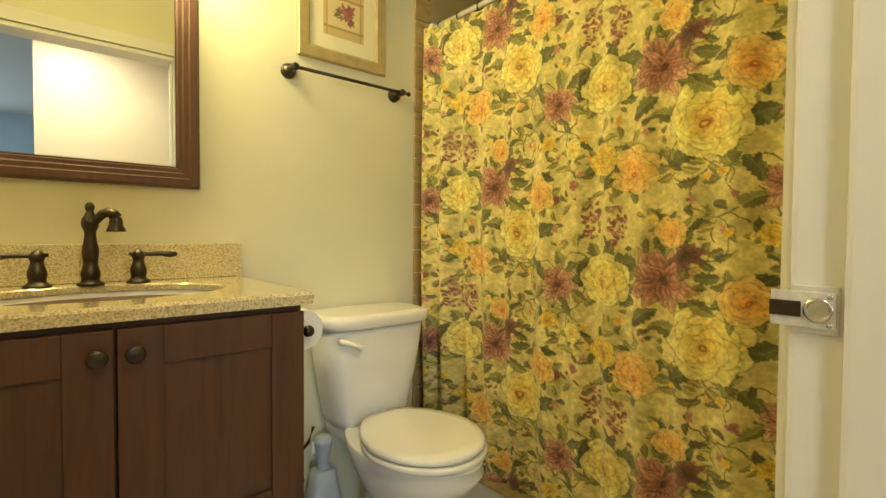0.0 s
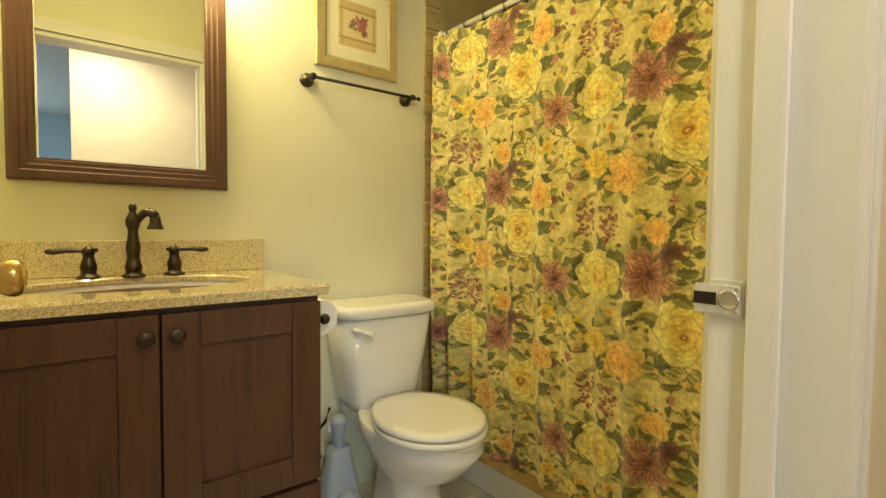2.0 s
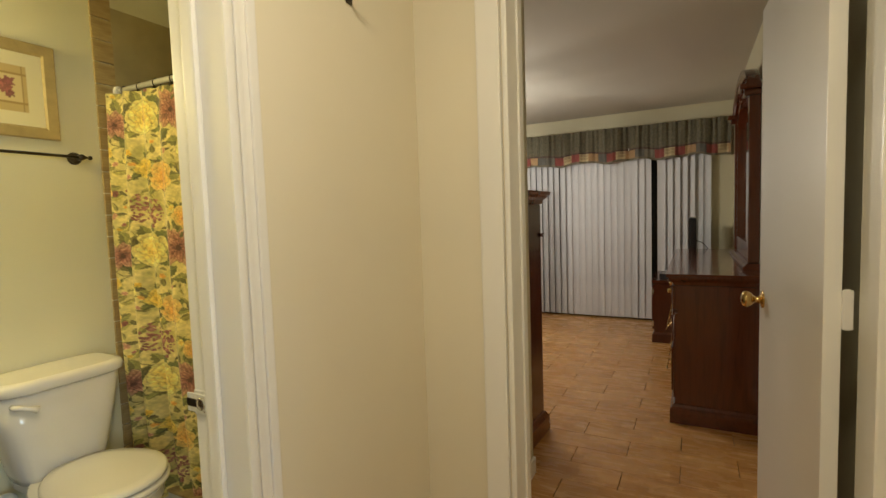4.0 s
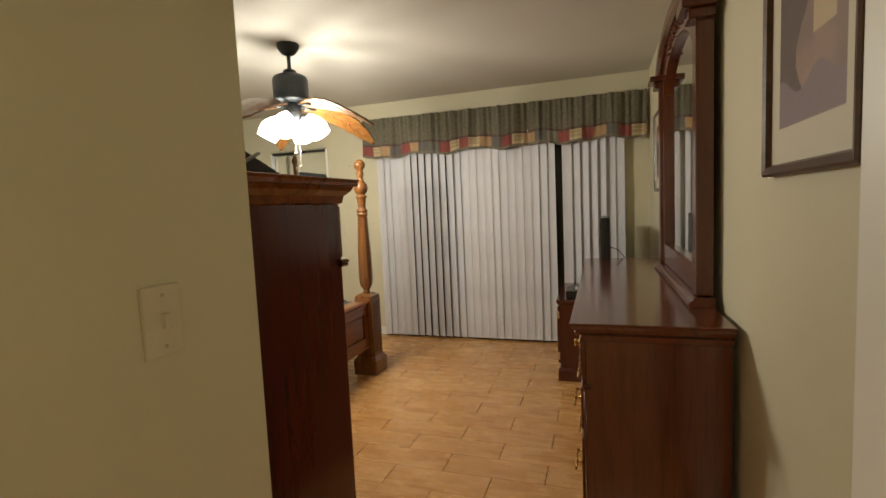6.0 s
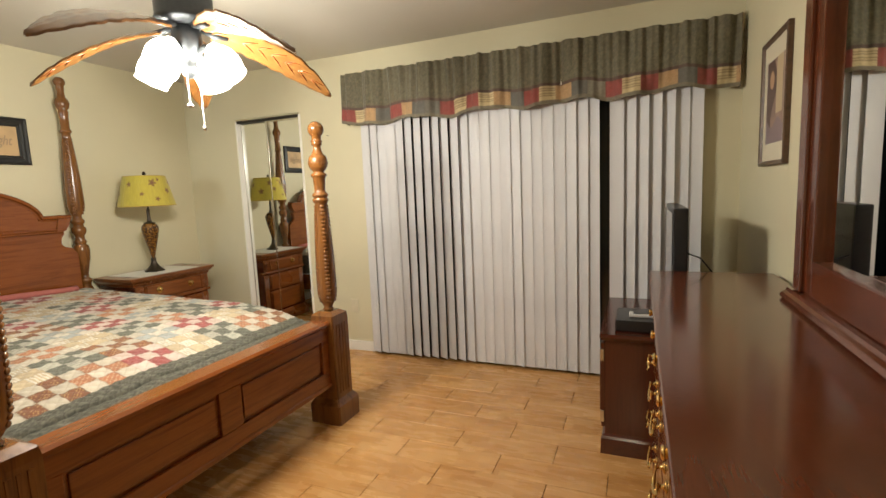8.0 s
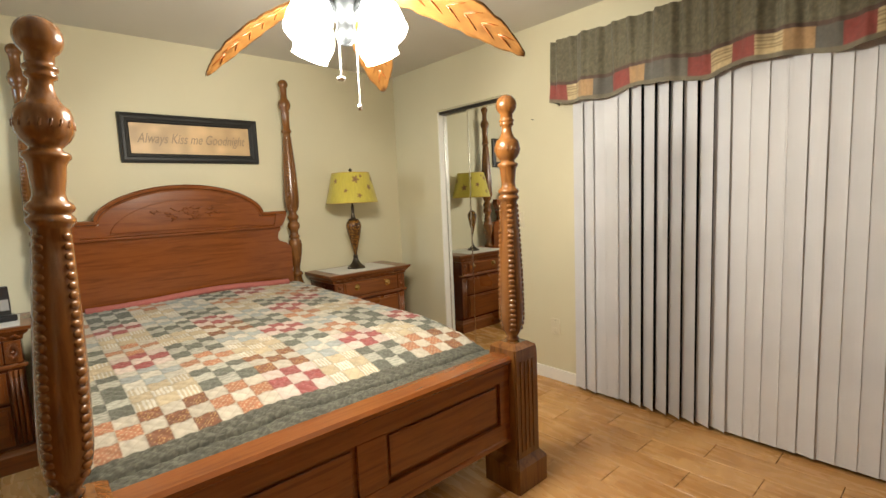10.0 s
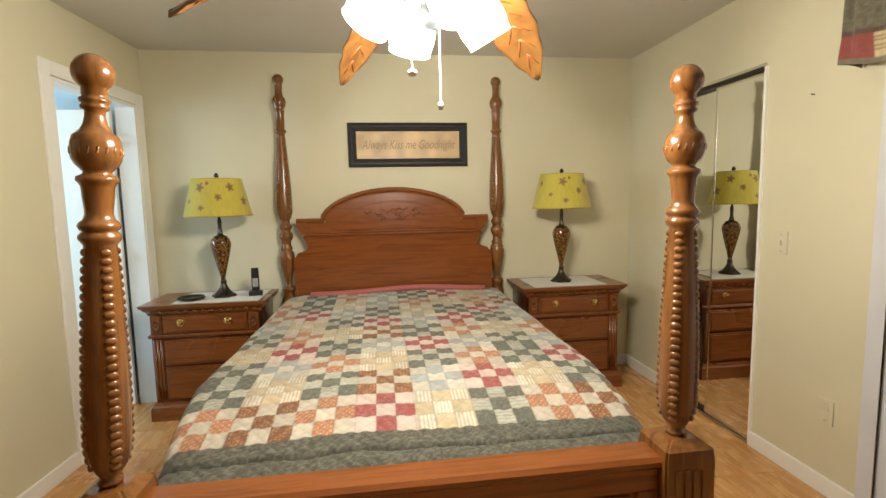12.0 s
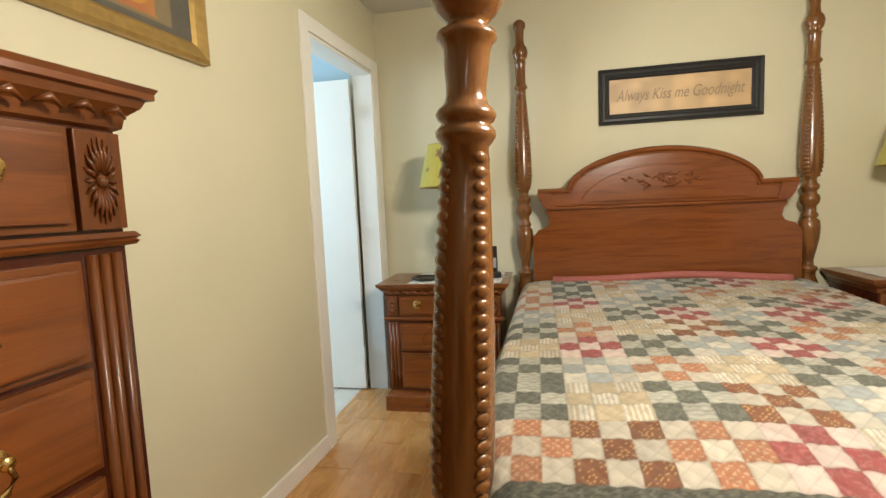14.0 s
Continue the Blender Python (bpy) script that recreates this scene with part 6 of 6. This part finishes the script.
for dx, dy, z1, big in ((-0.06, -0.05, -0.725, True), (0.02, -0.03, -0.805, False)):
    bm = B()
    z = -0.585
    while z > z1:
        ball(bm, dx, dy, z, 0.0035, seg=6)
        z -= 0.008
    chain = part("pull_chain", bm, M["chrome"], fan)
    bm = B()
    if big:
        ball(bm, dx, dy, z1 - 0.006, 0.015, 1, 1, 0.6, 10)
    else:
        lathe(bm, [(0.007, z1 - 0.02), (0.009, z1 - 0.012), (0.007, z1)], 10, dx, dy)
    part("pull_knob", bm, M["chrome"], chain)

# ---- window wall ----
frame_m = plain("bronze_aluminium", (0.05, 0.045, 0.04), 0.4, 0.7, 0.2, 30)
bm = B()
for y in (-0.60, 0.43, 0.47, 1.57):
    box(bm, XE + 0.03, XE + 0.07, y - 0.025, y + 0.025, 0.0, 2.12, 0.003)
for z in (0.02, 2.10):
    box(bm, XE + 0.031, XE + 0.069, -0.62, 1.59, z - 0.02, z + 0.02, 0.003)
win = setting("window_1", bm, frame_m, "dark framed sliding patio door behind the blinds", "patio door")
n = Nodes("dark_pane_glass")
n.done((0.02, 0.03, 0.035), 0.03, 0, Specular_IOR_Level=0.6)
for y0, y1 in ((-0.575, 0.405), (0.495, 1.545)):
    part("pane", box(B(), XE + 0.045, XE + 0.052, y0, y1, 0.04, 2.08), n.m, win, "glass pane against the dark outside")
setting("backdrop", box(B(), 7.6, 7.65, -1.6, 2.4, -0.1, 2.6), plain("dark_garden_screen", (0.03, 0.035, 0.04), 0.9), "dark night outside the patio door", "backdrop")

n = Nodes("blind_vane_fabric")
p = n.coords()
f = n.noise(260, p, 3)
col = n.ramp(n.noise(3, p, 2), [(0.3, (0.58, 0.58, 0.605)), (0.7, (0.635, 0.635, 0.655))])
n.bump(f, 0.12, 0.001)
M["vane"] = n.done(col, 0.6)
blind = thing("vertical_blind", pose(6.70, 0, 0), "off-white vertical blinds hanging over the patio door", "blinds")
part("head_rail", box(B(), -0.02, 0.02, -0.90, 1.60, 2.03, 2.065, 0.003), M["trim"], blind)
vane = bpy.data.meshes.new("vane")
bm = B()
section = [(0.004 * (1 - (w / 0.0445) ** 2), w) for w in [-0.0445 + 0.089 * j / 6 for j in range(7)]]
section += [(u + 0.0012, w) for u, w in section[::-1]]
lo = [bm.verts.new((u, w, 0.022)) for u, w in section]
hi = [bm.verts.new((u, w, 2.03)) for u, w in section]
for j in range(14):
    q = (j + 1) % 14
    bm.faces.new((lo[j], lo[q], hi[q], hi[j]))
bm.faces.new(lo[::-1])
bm.faces.new(hi)
bmesh.ops.recalc_face_normals(bm, faces=bm.faces)
bm.to_mesh(vane)
bm.free()
vane.materials.append(M["vane"])
rng = random.Random(12)
y, k = 1.565, 0
TURNS = [14, 18, 2, 2, 20, 24, 27, 27, 27, 27, 26, 22, 2, 2, 2, 2, 13, 3, 2, 2, 2, 12, 10, 3, 2]
while y > -0.26:
    v = new("vane", vane)
    v.parent = blind
    v.matrix_local = pose(rng.uniform(-0.001, 0.001), y, 0, rng.uniform(-0.15, 0.15), rng.uniform(-0.08, 0.08), -TURNS[min(k, len(TURNS) - 1)] + rng.uniform(-1.5, 1.5))
    y -= 0.0765
    k += 1
y, k = -0.345, 0
while y > -0.87:
    v = new("vane", vane)
    v.parent = blind
    v.matrix_local = pose(rng.uniform(-0.003, 0.003), y, 0, 0, rng.uniform(-0.08, 0.08), -(9, 20, 24, 22, 30, 9, 10, 26)[min(k, 7)] + rng.uniform(-1.5, 1.5))
    y -= 0.0765
    k += 1

BAND = "red cream tan grey red tan grey grey2 red cream red cream tan grey red cream tan grey grey3 red cream red tan grey red cream tan grey".split()
TINT = {"red": (140, 46, 44), "cream": (206, 184, 140), "tan": (180, 142, 98), "grey": (86, 84, 80), "grey2": (98, 94, 86), "grey3": (128, 120, 104)}


def valance_paint(U, V):
    c = np.full(U.shape + (3,), (100, 94, 72.0))
    m = grain(U * 1.4, V, 0.009, 60)
    c *= (0.76 + 0.36 * m)[..., None]
    c[V < 0.138] = (74, 46, 40)
    k = np.floor((U - 0.10) / 0.105).astype(int)
    for i, name in enumerate(BAND):
        here = (V < 0.118) & (k % len(BAND) == i)
        c[here] = TINT[name]
        if name == "cream":
            c[here & (np.sin(V * 2 * np.pi / 0.016) > 0.4)] = (150, 128, 92)
    c[V < 0.022] = (112, 104, 86)
    return c * (0.85 + 0.14 * grain(U, V, 0.008, 61))[..., None]


def valance_place(U, V):
    """U runs along the front and round both returns, V up from the hem."""
    n = 2.75
    low = 1 - np.clip(V / 0.40, 0, 1)
    y = 1.72 - np.clip(U - 0.10, 0, n)
    back = np.clip(0.10 - U, 0, None) + np.clip(U - 0.10 - n, 0, None)
    s = U * 1.0
    wave = 0.034 * np.sin(s * 17 + 1.5 * np.sin(s * 3.1)) * low ** 0.7 + 0.013 * np.sin(s * 33 + 2.2 * np.sin(s * 4.3)) * np.clip(V / 0.1, 0, 1) + (0.010 * np.sin(s * 75 + 2 * np.sin(s * 7)) + 0.006 * np.sin(s * 131)) * (1 - low) ** 0.5 + 0.006 * np.sin(s * 47) * low
    hem = 0.014 * np.sin(s * 10.5 + 0.6) + 0.006 * np.sin(s * 23)
    return 6.636 + back - wave * (back < 0.002), y + 0.0 * U, 1.905 + V + hem * low * (V < 0.4) + 0.004 * (grain(U, V * 0, 0.03, 62) - 0.5) * (V > 0.37)


val = thing("window_valance", pose(0, 0, 0), "gathered grey-green valance with a patchwork border", "valance")
sheet("cloth", np.arange(0, 2.951, 0.006), np.arange(0, 0.401, 0.0066), valance_place, valance_paint, M["print_cloth"], val)
part("rod", tube(B(), [(6.672, -1.03, 2.27), (6.672, 1.72, 2.27)], 0.006, 8), M["trim"], val)

# ---- mirrored closet doors ----
closet = setting("closet_track", box(B(), XE - 0.008, XE + 0.06, 2.245, 2.955, 2.045, 2.068, 0.002), frame_m, "dark upper track of the mirrored closet", "closet track")
part("rail_cover", box(B(), XE - 0.014, XE - 0.009, 2.235, 2.965, 2.066, 2.082, 0.001), M["chrome"], closet)
part("floor_track", box(B(), XE - 0.004, XE + 0.06, 2.245, 2.955, 0.0, 0.012, 0.002), M["chrome"], closet)
for y0, y1, dx in ((2.25, 2.63, 0.008), (2.60, 2.95, 0.034)):
    d = thing("closet_door", pose(XE + dx, (y0 + y1) / 2, 0.014), "sliding mirrored closet door with thin metal frame", "closet door", "mirrored closet doors")
    w = y1 - y0
    part("mirror", box(B(), 0.002, 0.012, -w / 2 + 0.008, w / 2 - 0.008, 0.012, 2.02), M["mirror"], d, "mirror panel")
    bm = B()
    for a, b, z0, z1 in ((-w / 2, -w / 2 + 0.012, 0, 2.03), (w / 2 - 0.012, w / 2, 0, 2.03), (-w / 2 + 0.0125, w / 2 - 0.0125, 0, 0.016), (-w / 2 + 0.0125, w / 2 - 0.0125, 2.016, 2.03)):
        box(bm, -0.001, 0.016, a, b, z0, z1, 0.001)
    part("frame", bm, M["chrome"], d)
bm = B()
box(bm, XE - 0.012, XE + 0.07, 2.952, 2.968, 0, 2.066, 0.002)
box(bm, XE - 0.012, XE + 0.07, 2.232, 2.248, 0, 2.066, 0.002)
setting("closet_jamb", bm, M["trim"], "white painted closet opening trim", "trim")
setting("closet_back", box(B(), XE + 0.112, XE + 0.15, 1.7, YN, 0, H), M["bed_wall"], "closet interior wall", "wall")

# ---- wall plates and pictures ----
M["plate"] = plain("almond_plastic", (0.66, 0.60, 0.44), 0.4, 0, 0.06, 20)


def wall_plate(name, m, label, category, toggles=1, outlet=False):
    t = thing(name, m, label, category)
    part("plate", box(B(), -0.036, 0.036, -0.007, 0, -0.058, 0.058, 0.003), M["plate"], t)
    if outlet:
        for z in (-0.022, 0.022):
            part("socket", box(B(), -0.016, 0.016, -0.0095, -0.0072, z - 0.014, z + 0.014, 0.004), M["plate"], t)
    else:
        part("toggle", box(B(), -0.005, 0.005, -0.018, -0.0072, -0.012, 0.012, 0.002), M["plate"], t)
    for z in (-0.042, 0.042):
        part("screw", ball(B(), 0, -0.0075, z, 0.003, seg=6), M["chrome"], t)
    return t


wall_plate("light_switch", pose(XE, 2.095, 1.155, 0, 0, -90), "almond light switch on the window wall", "light switch")
wall_plate("wall_outlet", pose(XE, 1.80, 0.395, 0, 0, -90), "almond power outlet low on the window wall", "outlet", outlet=True)
wall_plate("light_switch", pose(2.665, 0.05, 1.185, 0, 0, 0), "almond light switch beside the bedroom entry", "light switch")
wall_plate("light_switch", pose(1.25, YS, 1.18, 0, 0, 180), "brown light switch on the hall wall", "light switch")
tagged(part("nail", tube(B(), [(XE, 1.958, 1.86), (XE - 0.02, 1.958, 1.862)], 0.003), M["black"]), "small dark nail in the wall above the switch", "nail")

n_frame = [(0, 0), (0, 0.022), (0.010, 0.026), (0.020, 0.020), (0.034, 0.022), (0.044, 0.016), (0.052, 0.018), (0.062, 0.010)]


def parchment(U, V):
    c = np.full(U.shape + (3,), (200, 166, 120.0))
    return c * (0.90 + 0.2 * grain(U, V, 0.06, 70))[..., None]


sign = picture("wall_sign", pose(4.968, YN - 0.001, 1.827), 0.90, 0.326, n_frame, plain("black_stepped_frame", (0.02, 0.02, 0.02), 0.4, 0, 0.3, 60), parchment, "long black framed wall sign with script lettering", 0.008)
txt = bpy.data.curves.new("lettering", "FONT")
txt.body, txt.size, txt.align_x, txt.align_y, txt.shear, txt.extrude = "Always Kiss me Goodnight", 0.082, "CENTER", "CENTER", 0.35, 0.0004
tob = new("lettering", txt)
tob.matrix_world = pose(0, -0.0095, 0, 90, 0, 0) @ Matrix.Diagonal((0.78, 1.15, 1, 1))
bpy.context.view_layer.update()
me = bpy.data.meshes.new_from_object(tob.evaluated_get(bpy.context.evaluated_depsgraph_get()))
me.transform(tob.matrix_world)
bpy.data.objects.remove(tob)
me.materials.clear()
me.materials.append(plain("faded_brown_ink", (0.33, 0.24, 0.15), 0.8))
lob = new("lettering", me)
lob.parent = sign
lob["label"] = "brown script words"

gold = plain("gilded_frame", (0.52, 0.34, 0.11), 0.35, 0.6, 0.25, 30)


def sunset_art(U, V):
    c = np.full(U.shape + (3,), (88, 84, 76.0))
    pic = (np.abs(U) < 0.30) & (np.abs(V) < 0.20)
    m = grain(U, V, 0.09, 80)
    base = np.stack([190 + 30 * m, 96 + 50 * m, 48 + 20 * m], -1)
    c[pic] = base[pic]
    for x0, x1, y0, y1, col in ((-0.20, -0.10, -0.10, 0.2, (226, 160, 40)), (0.02, 0.10, -0.16, 0.2, (208, 178, 92)), (0.12, 0.17, -0.10, 0.10, (228, 170, 50)), (-0.30, 0.0, -0.20, -0.13, (206, 190, 150)), (0.14, 0.22, -0.17, -0.13, (230, 160, 50)), (0.25, 0.30, -0.20, 0.20, (150, 128, 88)), (-0.02, 0.02, -0.12, 0.2, (132, 70, 50))):
        c[(U > x0) & (U < x1) & (V > y0 + 0.01 * np.sin(U * 60)) & (V < y1)] = col
    for x, y in ((0.05, 0.05), (0.07, -0.04), (0.045, 0.13), (0.09, 0.0)):
        d, a = np.hypot(U - x, V - y), np.arctan2(V - y, U - x)
        c[d < 0.022 * (0.6 + 0.4 * np.cos(4 * a + x * 50))] = (62, 50, 54)
    c[(np.abs(U - 0.066) < 0.002) & (V < 0.1) & (V > -0.19)] = (70, 66, 40)
    edge = (np.abs(U) < 0.31) & (np.abs(V) < 0.21) & ~pic
    c[edge] = (150, 128, 84)
    return c * 0.8


picture("sunset_picture", pose(west(1.56) + 0.002, 1.56, 2.03, 0, 0, 90 - 3.55), 0.90, 0.58, [(0, 0), (0, 0.026), (0.012, 0.032), (0.05, 0.022), (0.062, 0.012)], gold, sunset_art, "warm abstract flower print in a wide gold frame", 0.011, 0.005)


def still_life(U, V):
    c = np.full(U.shape + (3,), (214, 206, 184.0))
    a, b = U.max() - 0.055, V.max() - 0.085
    pic = (np.abs(U) < a) & (np.abs(V) < b)
    m = grain(U, V, 0.05, 90)
    c[pic] = np.stack([128 + 40 * m, 104 + 30 * m, 96 + 26 * m], -1)[pic]
    c[pic & (U < -0.02 + 0.05 * np.sin(V * 18))] = (84, 58, 58)
    c[pic & (np.abs(U - 0.07) < 0.05) & (V > -0.06)] = (196, 176, 142)
    c[pic & (V < -b + 0.09 + 0.02 * np.sin(U * 30))] = (132, 112, 120)
    c[pic & (np.hypot(U + 0.06, V - 0.10) < 0.04)] = (186, 150, 120)
    return c


dark_frame = wood("walnut_frame", (0.05, 0.022, 0.010), (0.12, 0.055, 0.024), 0.35, "x")
picture("vase_picture", pose(3.30, YS + 0.001, 1.73, 0, 0, 180), 0.49, 0.68, [(0, 0), (0, 0.022), (0.006, 0.026), (0.022, 0.022), (0.028, 0.010)], dark_frame, still_life, "muted still-life print in a narrow walnut frame", 0.009)
picture("small_picture", pose(5.95, YS + 0.001, 1.70, 0, 0, 180), 0.44, 0.58, [(0, 0), (0, 0.020), (0.006, 0.024), (0.016, 0.020), (0.022, 0.010)], dark_frame, still_life, "muted print in a narrow walnut frame near the window", 0.009)

# ---- floors, laid last ----
n = Nodes("wood_look_tile")
p = n.coords((1, 1, 1))
rnd = n.add("ShaderNodeObjectInfo").outputs["Random"]
shift = n.add("ShaderNodeVectorMath")
shift.operation = "ADD"
n.put(shift.inputs[0], p)
comb = n.add("ShaderNodeCombineXYZ", X=n.math("MULTIPLY", rnd, 37.0), Y=n.math("MULTIPLY", rnd, 91.0))
n.put(shift.inputs[1], comb.outputs[0])
st = n.add("ShaderNodeMapping")
n.put(st.inputs["Vector"], shift.outputs[0])
st.inputs["Scale"].default_value = (11, 2.2, 1)
streak = n.noise(2.4, st.outputs[0], 3, 0.5, 0.3)
br = n.add("ShaderNodeTexBrick", Scale=1.0, Mortar_Size=0.0, Bias=0.0, Brick_Width=0.21, Row_Height=0.058)
rot = n.add("ShaderNodeMapping")
n.put(rot.inputs["Vector"], shift.outputs[0])
rot.inputs["Rotation"].default_value = (0, 0, radians(90))
n.put(br.inputs["Vector"], rot.outputs[0])
br.inputs["Mortar"].default_value = (0.5, 0.5, 0.5, 1)
br.inputs["Color1"].default_value, br.inputs["Color2"].default_value = (0.0, 0.0, 0.0, 1), (1.0, 1.0, 1.0, 1)
col = n.ramp(streak, [(0.28, (0.43, 0.200, 0.056)), (0.55, (0.50, 0.250, 0.076)), (0.78, (0.46, 0.225, 0.066))])
col = n.mix(n.math("MULTIPLY", br.outputs["Color"], 0.85), col, (0.64, 0.365, 0.140))
col = n.mix(n.math("MULTIPLY", rnd, 0.25), col, (0.42, 0.20, 0.07))
n.bump(streak, 0.06, 0.001)
M["tile_wood"] = n.done(col, n.math("MULTIPLY_ADD", streak, 0.12, 0.21))


def paving(parent, material, x0, x1, y0, y1, wx, ly, gx, gy, ox, oy, limit, clip, name="tile"):
    """Rows of pieces of wx by ly, each second row shifted by half. clip: plan boxes that the pieces fill."""
    cache, rest, made = {}, B(), 0
    i0, i1 = math.floor((x0 - ox) / wx), math.ceil((x1 - ox) / wx)
    for i in range(i0, i1):
        shift_y = oy + (ly / 2 if i % 2 else 0)
        for j in range(math.floor((y0 - shift_y) / ly), math.ceil((y1 - shift_y) / ly)):
            ax, bx = ox + i * wx + gx / 2, ox + (i + 1) * wx - gx / 2
            ay, by = shift_y + j * ly + gy / 2, shift_y + (j + 1) * ly - gy / 2
            for cx0, cx1, cy0, cy1 in clip:
                px0, px1, py0, py1 = max(ax, cx0), min(bx, cx1), max(ay, cy0), min(by, cy1)
                if px1 - px0 < 0.01 or py1 - py0 < 0.01:
                    continue
                if made < limit:
                    key = (round(px1 - px0, 3), round(py1 - py0, 3))
                    if key not in cache:
                        me = bpy.data.meshes.new(name)
                        b = B()
                        w, l, e = key[0] / 2, key[1] / 2, 0.0008
                        lo = [b.verts.new((sx * w, sy * l, -0.012)) for sx, sy in ((-1, -1), (1, -1), (1, 1), (-1, 1))]
                        mi = [b.verts.new((sx * w, sy * l, -e)) for sx, sy in ((-1, -1), (1, -1), (1, 1), (-1, 1))]
                        hi = [b.verts.new((sx * (w - e), sy * (l - e), 0)) for sx, sy in ((-1, -1), (1, -1), (1, 1), (-1, 1))]
                        for k in range(4):
                            b.faces.new((lo[k], lo[(k + 1) % 4], mi[(k + 1) % 4], mi[k]))
                            b.faces.new((mi[k], mi[(k + 1) % 4], hi[(k + 1) % 4], hi[k]))
                        b.faces.new(hi)
                        b.to_mesh(me)
                        b.free()
                        me.materials.append(material)
                        cache[key] = me
                    ob = new(name, cache[key])
                    ob.parent = parent
                    ob.location = ((px0 + px1) / 2, (py0 + py1) / 2, 0)
                    made += 1
                else:
                    box(rest, px0, px1, py0, py1, -0.012, 0)
    if len(rest.verts):
        tagged(part(name, rest, material, parent), kind="stuff")
    else:
        rest.free()


floor_ob = bpy.data.objects["floor"]
paving(floor_ob, M["tile_wood"], 1.84, XE + T, YS, YN, 0.1755, 0.52, 0.0007, 0.0032, 4.998, 0.162, 300, [(2.93, XE, YS, YN), (1.84, 2.93, YS, 0.05), (2.93, XE + T, 2.24, 2.96)][:2])
hall_tiles = tagged(new("hall_floor"), "warm brown wood-look tiles in the hall", "floor", "", "structure")
paving(hall_tiles, M["tile_wood"], -1.6, 1.84, YS, 0.05, 0.1755, 0.52, 0.0007, 0.0032, 4.998, 0.162, 60, [(-1.6, 1.84, YS, 0.05)])
n = Nodes("white_floor_tile")
g = n.noise(7, n.coords(), 5)
M["white_tile"] = n.done(n.ramp(g, [(0.3, (0.58, 0.55, 0.47)), (0.7, (0.70, 0.67, 0.60))]), 0.25)
bath_floor = tagged(new("bathroom_floor"), "white square ceramic tiles on the bathroom floor", "floor", "", "structure")
paving(bath_floor, M["white_tile"], BX0, 1.845, 0.05, BY1, 0.305, 0.305, 0.005, 0.005, 1.55, 0.98, 60, [(BX0, 1.845, 0.05, BY1)])
wash_floor = tagged(new("washroom_floor"), "white square ceramic tiles in the washroom", "floor", "", "structure")
paving(wash_floor, M["white_tile"], 1.31, 2.93, 1.80, YN, 0.305, 0.305, 0.005, 0.005, 1.55, 0.98, 60, [(1.31, 2.93, 1.80, YN)])
